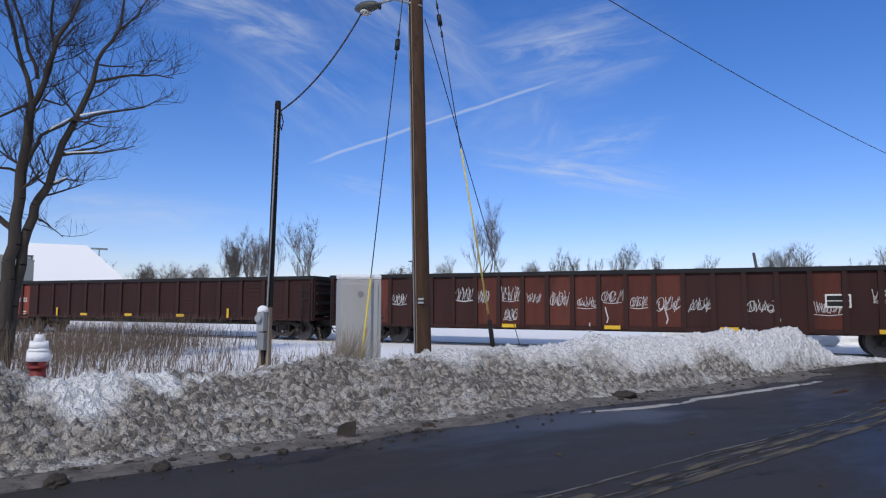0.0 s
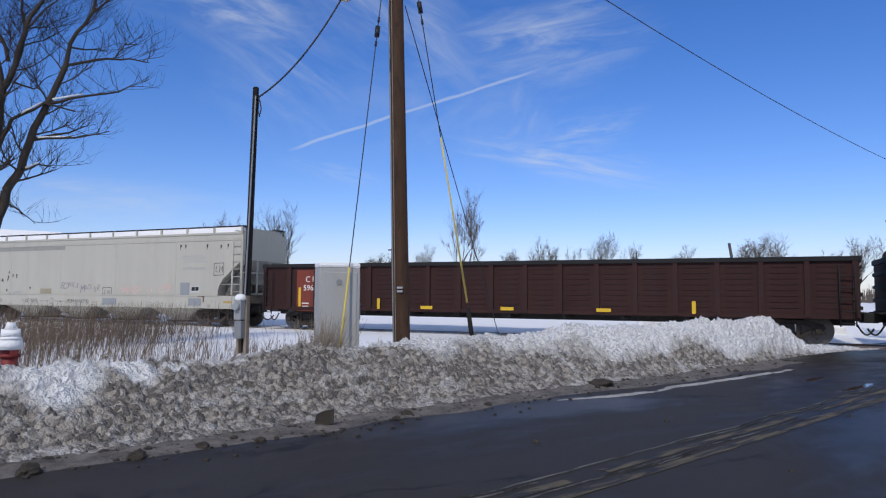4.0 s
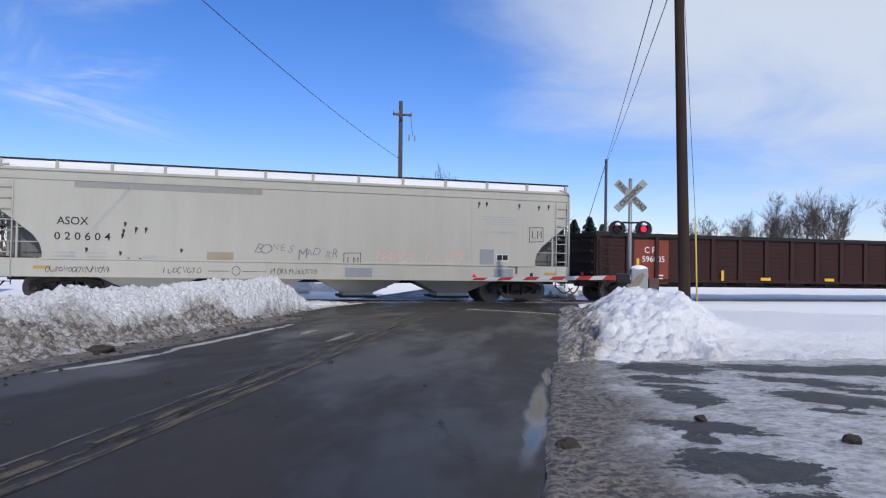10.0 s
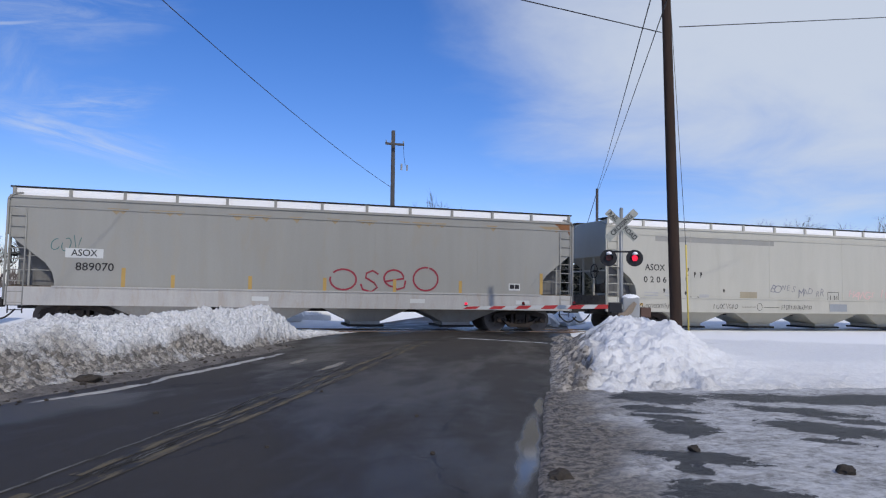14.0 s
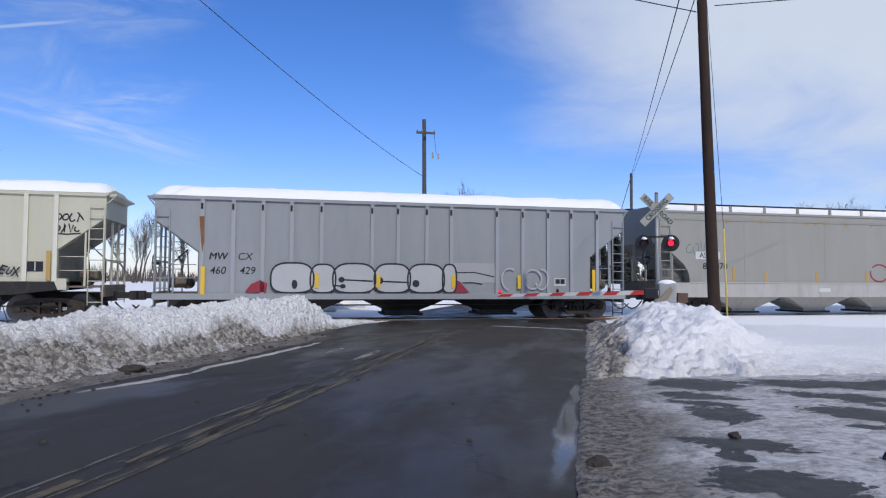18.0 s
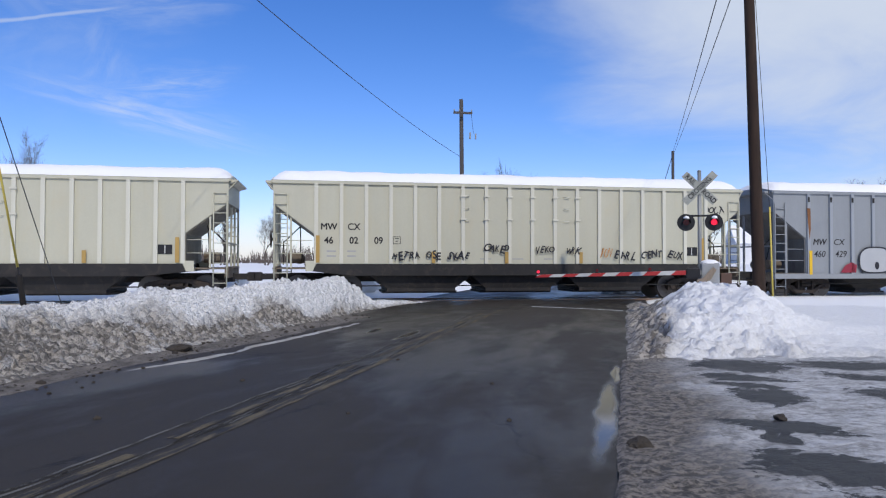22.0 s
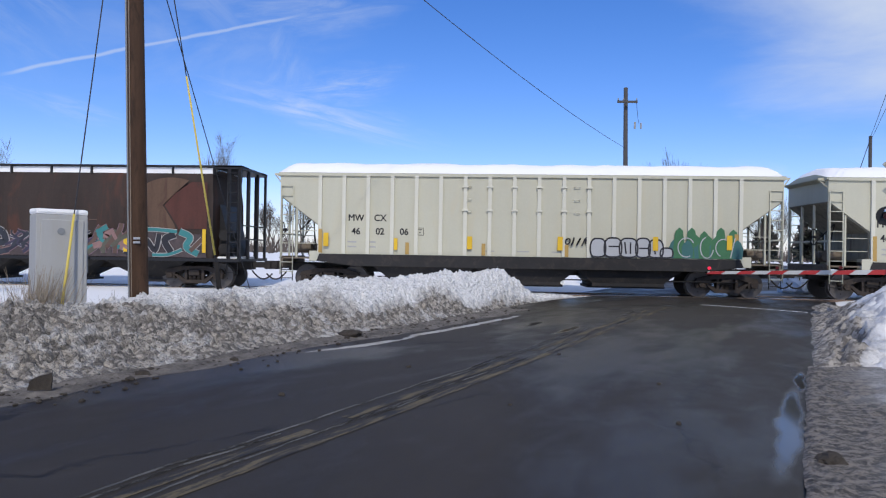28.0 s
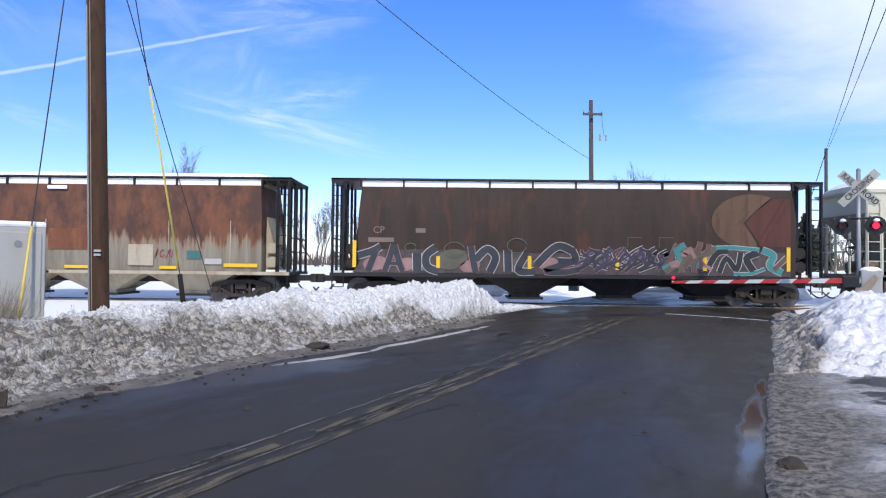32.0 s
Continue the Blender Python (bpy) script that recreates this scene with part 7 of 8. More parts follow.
OC, YE = OCHRE_TAPE, YELLOW_TAPE
cream_marks(car_f, xf, ((("MW", -6.92), ("CX", -6.19)), (("46", -6.90), ("02", -6.19), ("09", -5.38))), ((-7.32, 1.85, .95, OC), (-3.25, 1.57, .42, OC), (-.55, 1.57, .42, OC), (2.3, 1.57, .42, OC), (7.2, 1.85, .95, OC)))
cream_marks(car_g, xg, ((("MW", -6.97), ("CX", -6.23)), (("46", -6.94), ("01", -6.24), ("95", -5.40))), ((-7.32, 1.80, .85, OC), (-4.1, 1.57, .42, OC), (-1.5, 1.57, .42, OC), (1.3, 1.57, .42, OC), (4.3, 1.57, .42, OC), (7.2, 1.80, .85, OC)))
cream_marks(car_h, xh, ((("MW", -6.27), ("CX", -5.48)), (("46", -6.24), ("02", -5.47), ("06", -4.58))), ((-7.32, 1.80, .85, OC), (-4.61, 1.72, .42, YE), (-4.2, 1.57, .42, OC), (-1.5, 1.57, .42, OC), (1.4, 1.57, .42, OC), (7.2, 1.80, .85, OC)))
for x, z, h_ in ((-7.11, 1.85, .48), (-1.99, 1.80, .45), (1.17, 1.82, .48), (4.45, 1.86, .48), (6.96, 1.93, .50)):
    plate(car_h, "reflector", x, z, .18, h_, YE, "yellow reflective patch", -1.625)
tag(car_f, "METRA OSE SKAE", -3.35, 1.62, .38, .8, PAINTS["black"], -1.607, "black scrawled tag", 4, .011)
tag(car_f, "OAKED", -.92, 1.88, .34, .9, PAINTS["black"], -1.607, "black scrawled tag", 5, .009)
tag(car_f, "VEKO", .87, 1.84, .32, .85, PAINTS["black"], -1.607, "black scrawled tag", 6, .008)
tag(car_f, "WRK", 2.0, 1.84, .32, .85, PAINTS["black"], -1.607, "black scrawled tag", 7, .008)
tag(car_f, "EARL CENT EUX", 5.0, 1.66, .38, .85, PAINTS["black"], -1.607, "black scrawled tag", 8, .011)
spray(car_f, scribble(random.Random(31), 7.75, 3.42, .85, .34) + scribble(random.Random(32), 7.70, 3.05, .8, .32), .045, "black", label="black scrawl near the roof corner", y=-1.53)
spray(car_f, scribble(random.Random(33), 3.3, 1.75, .5, .4), .03, "orange", y=-1.608)
spray(car_h, scribble(random.Random(41), 1.72, 1.90, .75, .32), .05, "black", label="black scrawled tag", y=-1.607)
for i, (x0, x1, zt) in enumerate(((2.22, 2.75, 2.02), (2.70, 3.30, 2.05), (3.22, 3.85, 2.04), (3.78, 4.28, 2.05), (4.22, 4.72, 2.0), (4.62, 5.05, 1.72))):
    bubble(car_h, x0, x1, 1.38, zt, -1.607 - .003 * (i % 2), "silver", "black", i, w=.055)
spray(car_h, [[(2.85, 1.75), (3.2, 1.75)], [(3.4, 1.9), (3.45, 1.5)], [(3.6, 1.9), (3.6, 1.5)], [(3.9, 1.7), (4.2, 1.7)], [(4.4, 1.8), (4.45, 1.5)]], .05, "black", y=-1.618)
rg = random.Random(43)
blobs = []
for i in range(16):
    cx = 5.05 + 2.25 * (i + .5) / 16
    zt = 2.15 + .25 * math.sin(i * 1.9) + rg.uniform(-.1, .12)
    blobs.append([(cx - .17, 1.37), (cx + .17, 1.37), (cx + .2, 1.7), (cx + .12, zt - .1), (cx, zt), (cx - .14, zt - .14), (cx - .2, 1.75)])
for i, o in enumerate(blobs):
    fill(car_h, [o], "green" if i % 3 else "teal", -1.606 - .0012 * (i % 4), label="green sprayed letter")
spray(car_h, [loop(5.5, 1.75, .28, .33, 30, 300), loop(6.2, 1.75, .22, .36, 100, 350), loop(6.75, 1.75, .25, .3, 0, 250), [(7.0, 1.4), (7.15, 2.1)]], .035, PAINTS["silver"], y=-1.614)

# rounded brown hopper: mural of tangled letters along the lower side, split emblem above
SIDE = -1.578


def smooth_path(pts, k=5):
    """Rounded line through a few (x, z) points."""
    out = []
    for i in range(len(pts) - 1):
        p0, p1, p2, p3 = [Vector((*pts[min(max(j, 0), len(pts) - 1)], 0)) for j in (i - 1, i, i + 1, i + 2)]
        for j in range(k):
            t = j / k
            q = .5 * (2 * p1 + (p2 - p0) * t + (2 * p0 - 5 * p1 + 4 * p2 - p3) * t * t + (3 * p1 - p0 - 3 * p2 + p3) * t ** 3)
            out.append((q.x, q.y))
    return out + [tuple(pts[-1])]


LAYER = [0]


def sprayed(car, path, w, colour, edge, rim=.045, label="sprayed letter stroke with a pale outline"):
    """One thick letter stroke: a pale outline and the paint over it, each laid a hair above the last."""
    LAYER[0] += 1
    y = SIDE - .010 - .0004 * (LAYER[0] % 30)
    spray(car, [path], w + 2 * rim, edge, label="pale outline of a sprayed letter", y=y)
    spray(car, [path], w, colour, label=label, y=y - .0128)


def flame(car, r, x0, x1, zb, zt, count, colours, edges, w0, w1):
    """Interlocked leaning blades of paint that bend and taper in every direction."""
    for i in range(count):
        cx = x0 + (x1 - x0) * (i + r.uniform(.2, .8)) / count
        lo, hi = zb + r.uniform(.05, .35), zt - r.uniform(.02, .35)
        lean = r.choice((-1, 1, 1)) * r.uniform(.15, .5)
        bow = r.uniform(-.22, .22)
        path = smooth_path([(cx - lean, lo), (cx + bow, lo + (hi - lo) * .4), (cx + lean * .5 - bow * .4, lo + (hi - lo) * .75), (cx + lean * r.uniform(.6, 1.3), hi)])
        sprayed(car, path, r.uniform(w0, w1), r.choice(colours), r.choice(edges), .026)


PAINTS["mauve"] = material("spray_mauve", (.19, .125, .150), .6, vary=.3, bump=0)
PAINTS["bone"] = material("spray_bone", (.38, .36, .34), .6, vary=.3, bump=0)
PAINTS["violet"] = material("spray_violet", (.050, .044, .072), .6, vary=.3, bump=0)
PAINTS["slate"] = material("spray_slate", (.036, .040, .050), .6, vary=.6, bump=0)
PAINTS["rose"] = material("spray_rose", (.25, .150, .138), .6, vary=.5, bump=0)
PAINTS["olive"] = material("spray_olive", (.095, .092, .070), .6, vary=.4, bump=0)
PAINTS["sea"] = material("spray_sea", (.045, .19, .19), .5, vary=.3, bump=0)
MURAL_GROUND = material("mural_ground", (.070, .054, .054), .7, vary=.7, stain=(.035, .032, .036), stain_amt=.8, blotch=2, bump=0)
fill(car_i, [[(-7.9, 1.12), (7.5, 1.12), (7.45, 1.95), (5.6, 2.05), (3.3, 1.75), (1.2, 1.9), (-1.5, 1.85), (-4.2, 1.95), (-7.3, 1.95)]], MURAL_GROUND, SIDE - .008, label="murky ground of the mural")
# tall slate letters, rose inside, at the rear half
for x, z, rx, rz, c_ in ((-7.1, 1.45, .42, .26, "rose"), (-6.0, 1.42, .35, .24, "rose"), (-4.4, 1.62, .55, .36, "olive"), (-3.75, 1.38, .35, .22, "rose"), (-2.0, 1.45, .5, .26, "olive"), (-1.0, 1.5, .35, .22, "rose")):
    fill(car_i, [loop(x, z, rx, rz, k=16, tilt=.3)], c_, SIDE - .0092, label="faded patch of sprayed colour")
SLATE = (([(-7.7, 1.72), (-7.25, 1.86), (-6.9, 2.04)], .24), ([(-7.05, 1.95), (-7.2, 1.55), (-7.35, 1.18)], .22), ([(-6.75, 1.18), (-6.55, 1.75), (-6.45, 2.12)], .20), ([(-6.42, 2.1), (-6.28, 1.6), (-6.12, 1.18)], .20),
         ([(-6.62, 1.45), (-6.22, 1.45)], .12), ([(-5.62, 1.82), (-5.60, 1.2)], .30), ([(-4.95, 2.02), (-5.28, 1.75), (-5.25, 1.35), (-4.85, 1.18)], .26), ([(-3.72, 2.1), (-3.66, 1.7), (-3.55, 1.18)], .22),
         ([(-3.55, 1.6), (-3.15, 1.98), (-2.85, 1.70), (-3.05, 1.18)], .26), ([(-2.42, 1.95), (-2.40, 1.2)], .26), ([(-1.75, 1.85), (-2.05, 1.25), (-1.50, 1.22)], .24), ([(-1.4, 1.45), (-.7, 2.10), (-.15, 1.95)], .26),
         ([(-.15, 1.98), (-.05, 1.6), (-.65, 1.58)], .24), ([(-.2, 1.55), (-1.1, 1.25), (-.5, 1.2), (.1, 1.3)], .20))
for pts, w in SLATE:
    sprayed(car_i, smooth_path(pts), w, "slate", "bone" if w > .22 else "rose", .028)
for x, z, rr in ((-5.85, 2.02, .20), (-2.1, 2.12, .34), (-4.3, 1.95, .36)):
    spray(car_i, [loop(x, z, rr, rr * .75, 10, 350, 18)], .032, "olive", label="pale sprayed loop", y=SIDE - .0365)
# violet thorns, sea-green and tan shapes, black letters with white edges
rv = random.Random(53)
flame(car_i, rv, .2, 3.5, 1.16, 2.15, 34, ("violet", "violet", "navy", "slate"), ("mauve", "rose", "mauve", "bone"), .05, .13)
flame(car_i, rv, 3.2, 4.7, 1.16, 2.35, 12, ("sea", "olive", "brown", "rose"), ("bone", "rose", "mauve"), .12, .24)
for pts, w, c_ in (([(4.5, 1.2), (4.9, 1.9), (5.3, 2.0)], .20, "black"), ([(5.0, 1.25), (5.25, 1.75), (5.6, 1.35), (5.75, 1.95)], .18, "black"), ([(6.35, 1.95), (5.95, 1.75), (6.2, 1.3)], .24, "black"),
                   ([(4.75, 2.1), (5.5, 2.12), (6.4, 2.05)], .12, "sea"), ([(6.5, 2.05), (6.9, 1.85), (6.75, 1.5), (7.2, 1.25)], .22, "sea"), ([(5.5, 1.2), (6.1, 1.22), (6.6, 1.4)], .10, "sea"), ([(6.9, 1.35), (7.35, 1.8)], .16, "brown")):
    sprayed(car_i, smooth_path(pts), w, c_, "bone", .024)
em = loop(6.15, 3.05, 1.42, .96, 62, 278, 26) + [(6.3, 2.30), (5.85, 3.0), (6.2, 3.35)]
fill(car_i, [em], BROWN_TAN, SIDE - .004, "emblem", "worn tan emblem")
fill(car_i, [[(6.30, 3.42), (6.9, 3.85), (7.5, 3.85), (7.5, 2.15), (6.45, 2.15), (6.38, 2.3), (5.92, 3.0)]], BROWN_RED, SIDE - .005, "emblem", "red-brown arrow-shaped emblem half")
marks(car_i, (("CP", -6.98, 2.62, .34, 1.0),), LETTER_TAN, SIDE - .002)
for x, w, z in ((-6.9, .9, 2.28), (-5.5, .35, 2.62)):
    plate(car_i, "data_bar", x, z, w, .16, LETTER_TAN, "", SIDE, .004)
for x, h_ in ((-7.83, .95), (-4.87, .42), (-1.65, .45), (1.43, .45), (4.49, .48), (7.41, .85)):
    plate(car_i, "reflector", x, 1.20 + h_ / 2 + .1, .13, h_, YELLOW_TAPE, "yellow reflective strip", SIDE - .026)
for x, w in ((1.8, .5), (2.9, .5)):
    spray(car_i, [[(x, 2.1), (x, 2.45), (x + w, 2.45)]], .03, "brown", y=SIDE - .006)

# rusty grey hopper
for x, z, w, h_, m_ in ((3.42, 1.66, .9, .75, RUST_LOW), (.8, 2.2, 1.4, .75, RUST_TOP), (6.98, 1.32, 1.2, .13, YELLOW_TAPE), (1.15, 1.22, .9, .11, YELLOW_TAPE), (4.4, 1.22, .6, .11, YELLOW_TAPE), (5.31, 1.68, .5, .28, PAINTS["teal"]), (6.0, 1.45, .6, .2, LETTER_FADED)):
    plate(car_j, "panel_patch" if m_ is not YELLOW_TAPE else "reflector", x, z, w, h_, m_, "", -1.572)
spray(car_j, scribble(random.Random(61), 4.3, 1.72, .8, .35), .03, "red", y=-1.585)
plate(car_j, "snow_patch", .35, 4.05, .7, .12, SNOW_CAP, "", -1.50, .03)


# ---------------- trees, weeds, far buildings ----------------
def grow(trunk, twigs, p, d, length, r, depth, rnd_, spread=.75, lift=.25, sides=5, cut=.022, fan=1):
    """A limb that wanders, tapers and forks; thin ends go to the twig mesh."""
    steps = 4 if depth > 1 else 3
    q, rr = p.copy(), r
    for i in range(steps):
        nd = (d + Vector((rnd_.uniform(-1, 1), rnd_.uniform(-1, 1), rnd_.uniform(-.4, 1) * lift * 2)) * .32).normalized()
        nq = q + nd * length / steps
        nr = rr * .84
        bm_tube(trunk if rr > cut else twigs, q, nq, rr, nr, sides if rr > cut else 3, False)
        if depth > 0 and (i > 0 or depth < 3):
            for _ in range(2 if depth <= 2 else 1):
                side = Vector((rnd_.uniform(-1, 1), rnd_.uniform(-1, 1), rnd_.uniform(-.3, .8)))
                cd = (nd * (1 - spread * .6) + side.normalized() * spread + Vector((0, 0, lift))).normalized()
                grow(trunk, twigs, nq, cd, length * rnd_.uniform(.42, .68), nr * rnd_.uniform(.45, .65), depth - 1, rnd_, spread, lift, sides, cut, fan)
        q, d, rr = nq, nd, nr
    if depth == 0 and fan:
        for _ in range(fan):
            side = Vector((rnd_.uniform(-1, 1), rnd_.uniform(-1, 1), rnd_.uniform(-.2, 1))).normalized()
            tip = q + (d * .5 + side).normalized() * length * rnd_.uniform(.5, 1.0)
            o = side.cross(d).normalized() * max(rr * .8, cut * .28)
            base = q - d * length * rnd_.uniform(0, .6)
            twigs.faces.new([twigs.verts.new(v) for v in (base - o, base + o, tip)])


def big_tree():
    """Bare twin-stemmed tree; local x is to the right as seen from the road."""
    rnd_ = random.Random(77)
    trunk, twigs = bmesh.new(), bmesh.new()

    def limb(pts, r0, r1, kids, depth, first=.3):
        vs = [Vector(pts[0])]
        for p, q in zip(pts, pts[1:]):
            p, q = Vector(p), Vector(q)
            for i in (1, 2, 3):
                bend = noise.noise_vector(p.lerp(q, i / 3) * 2.3 + Vector((0, 0, r0 * 50)))
                vs.append(p.lerp(q, i / 3) + bend * (q - p).length * (.09 if i < 3 else .03))
        n = len(vs) - 1
        for i, (p, q) in enumerate(zip(vs, vs[1:])):
            bm_tube(trunk, p, q, r0 + (r1 - r0) * i / n, r0 + (r1 - r0) * (i + 1) / n, 10, False)
        for k in range(kids):
            t = first + (1 - first) * (k + .5) / kids
            f = t * n
            i = min(int(f), n - 1)
            p = vs[i].lerp(vs[i + 1], f - i)
            along = (vs[i + 1] - vs[i]).normalized()
            a = rnd_.uniform(0, 6.28)
            d = (along * .35 + Vector((math.cos(a), math.sin(a) * .8, rnd_.uniform(.0, .5)))).normalized()
            grow(trunk, twigs, p, d, rnd_.uniform(.7, 1.35) * (1.15 - .4 * t) * (.9 if depth < 2 else 1), max((r0 + (r1 - r0) * t) * .30, .009), depth, rnd_, .62, .30, 5, .016, 1)
    limb(((0, 0, -.3), (.08, 0, 1.4), (.14, .02, 2.64), (.19, .04, 4.29), (.27, .05, 4.81), (.32, .05, 5.83)), .150, .095, 5, 2, .5)
    limb(((.32, .05, 5.83), (.49, .0, 6.25), (.65, -.1, 6.99), (.78, -.1, 7.55), (1.02, -.2, 8.0), (1.27, -.2, 8.67), (1.5, -.3, 10.0)), .075, .022, 14, 2, .15)
    limb(((.32, .05, 5.83), (.21, .1, 6.52), (-.05, .2, 7.37), (-.31, .3, 8.27), (-.5, .4, 9.6)), .065, .02, 11, 2, .15)
    limb(((.49, .0, 6.25), (.69, .1, 7.2), (.61, .2, 8.11), (.54, .3, 9.6)), .05, .018, 9, 2, .15)
    limb(((.42, .05, 6.5), (.14, -.1, 7.41), (-.11, -.2, 8.06), (-.3, -.2, 9.2)), .045, .016, 8, 2, .15)
    limb(((.06, .1, -.3), (.2, .1, 1.3), (.33, .08, 2.65), (.51, .05, 3.57), (.76, .0, 4.1), (.99, -.05, 5.03), (1.29, -.1, 5.85), (1.54, -.1, 6.62)), .125, .062, 8, 2, .45)
    limb(((1.54, -.1, 6.62), (1.60, -.1, 7.11), (2.02, -.2, 7.93), (2.1, -.2, 8.64), (2.2, -.2, 9.8)), .055, .018, 11, 2, .1)
    limb(((.33, .04, 4.56), (.54, -.1, 5.16), (1.13, -.2, 5.6), (1.77, -.3, 5.49)), .050, .014, 7, 1, .3)
    limb(((1.12, -.1, 5.63), (1.93, -.3, 5.88), (2.63, -.3, 6.11), (2.95, -.3, 6.3)), .036, .010, 8, 1, .3)
    limb(((.94, -.05, 4.79), (1.67, .2, 5.08), (2.0, .2, 5.3)), .034, .010, 6, 1, .3)
    limb(((.95, -.05, 4.76), (1.79, -.2, 4.89), (2.49, -.2, 5.15)), .034, .010, 6, 1, .3)
    limb(((1.57, -.1, 6.6), (2.36, -.3, 6.86), (2.84, -.3, 6.96), (3.3, -.3, 6.96)), .036, .010, 9, 1, .3)
    limb(((2.54, -.3, 6.92), (2.74, -.2, 7.33), (3.07, -.2, 7.38)), .018, .008, 5, 1, .2)
    limb(((.74, 0, 4.03), (1.08, -.2, 4.2), (1.42, -.2, 4.16)), .028, .008, 6, 1, .3)
    limb(((1.6, -.1, 7.04), (2.11, .1, 7.16), (2.4, .2, 7.2)), .024, .008, 5, 1, .2)
    limb(((.71, -.1, 7.27), (1.08, -.3, 7.78), (1.35, -.3, 8.1)), .03, .010, 5, 1, .2)
    limb(((2.02, -.2, 7.93), (2.42, -.3, 8.36), (2.7, -.3, 9.0)), .03, .010, 6, 1, .2)
    limb(((.29, .05, 5.92), (-.1, .1, 5.64), (-.6, .2, 5.3), (-1.2, .3, 5.5)), .035, .010, 8, 1, .3)
    limb(((.19, .04, 4.29), (-.4, .1, 4.4), (-1.2, .1, 4.8)), .035, .010, 8, 2, .3)
    limb(((.10, .0, 3.0), (-.3, .2, 3.4), (-1.0, .3, 4.3), (-1.5, .3, 6.0), (-1.7, .3, 8.2)), .07, .018, 14, 2, .3)
    limb(((.56, 0, 6.03), (.94, .2, 6.0), (1.25, .3, 6.4)), .025, .008, 5, 1, .2)
    limb(((.45, .05, 3.3), (.75, .2, 3.2), (1.1, .3, 2.9)), .022, .008, 6, 1, .2)
    ob = thing("bare_tree", "tall bare twin-stemmed tree with thin twigs beside the track", "tree", at=Matrix.Translation(polar(58.0, 18.0, .3)) @ pose(0, 0, 0, 0, 0, 57))
    part("trunk", trunk, BARK, ob)
    part("crown", twigs, TWIG, ob, "fine bare twigs")
    # snow caught on the upper sides of some limbs
    snow = bmesh.new()
    for p, q in (((1.3, -.15, 5.74), (1.9, -.3, 5.93)), ((1.05, -.1, 4.83), (1.75, -.2, 4.93)), ((.7, -.15, 5.32), (1.1, -.2, 5.63)), ((.85, -.05, 4.12), (1.08, -.2, 4.24))):
        bm_tube(snow, p, q, .024, .014, 6)
    part("snow", snow, SNOW_CAP, ob, "thin lines of snow on the limbs")


big_tree()


def far_tree_mesh(seed, bushy, conifer=False):
    rnd_ = random.Random(seed)
    trunk, twigs = bmesh.new(), bmesh.new()
    if conifer:
        bm_tube(trunk, (0, 0, 0), (0, 0, 1), .02, .004, 5)
        for i in range(420):
            z = .10 + .88 * (i / 420)
            rr = .27 * (1 - z ** 2.2) ** .9 * rnd_.uniform(.6, 1.1) + .015
            a = rnd_.uniform(0, 6.28)
            p = Vector((0, 0, z))
            q = p + Vector((math.cos(a), math.sin(a), rnd_.uniform(-.35, .1))) * rr * rnd_.uniform(.6, 1.1)
            s = Vector((-math.sin(a), math.cos(a), 0)) * .045
            twigs.faces.new([twigs.verts.new(v) for v in (p, q + s, q + Vector((0, 0, .03)), q - s)])
            twigs.faces.new([twigs.verts.new(v) for v in (p + Vector((0, 0, .03)), q + Vector((0, 0, -.05)), q + s * .6)])
    else:
        stems = 2 if bushy < 1 else 4
        for k in range(stems):
            d = Vector((rnd_.uniform(-.3, .3), rnd_.uniform(-.3, .3), 1)).normalized()
            grow(trunk, twigs, Vector((rnd_.uniform(-.05, .05) * stems, 0, 0)), d, .62, .018, 3, rnd_, .42, .55, 4, .006, 5)
        top = max(v.co.z for b_ in (trunk, twigs) for v in b_.verts)
        for b_ in (trunk, twigs):
            for v in b_.verts:
                v.co /= top
    return mesh_of("trunk", trunk), mesh_of("crown", twigs)


TREES = [far_tree_mesh(100 + i, i % 2) for i in range(5)]
CONIFERS = [far_tree_mesh(200 + i, 0, True) for i in range(2)]


def far_tree(az, top_el, r, kind, wide=1.0, conifer=False, spin=0):
    z0 = .85
    h = (1.6 + r * math.tan(radians(top_el)) - z0) * (1.0 if conifer else 1.2)
    tr, cr = (CONIFERS if conifer else TREES)[kind]
    p = polar(az, r)
    ob = thing("conifer" if conifer else "bare_tree", "dark evergreen on the skyline beyond the track" if conifer else "bare leafless tree on the skyline beyond the track", "tree",
               "trees beyond the track", at=Matrix.LocRotScale((p.x, p.y, z0), Euler((0, 0, spin)), (h * wide, h * wide, h)))
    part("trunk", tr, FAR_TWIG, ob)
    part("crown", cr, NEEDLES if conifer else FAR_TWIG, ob)


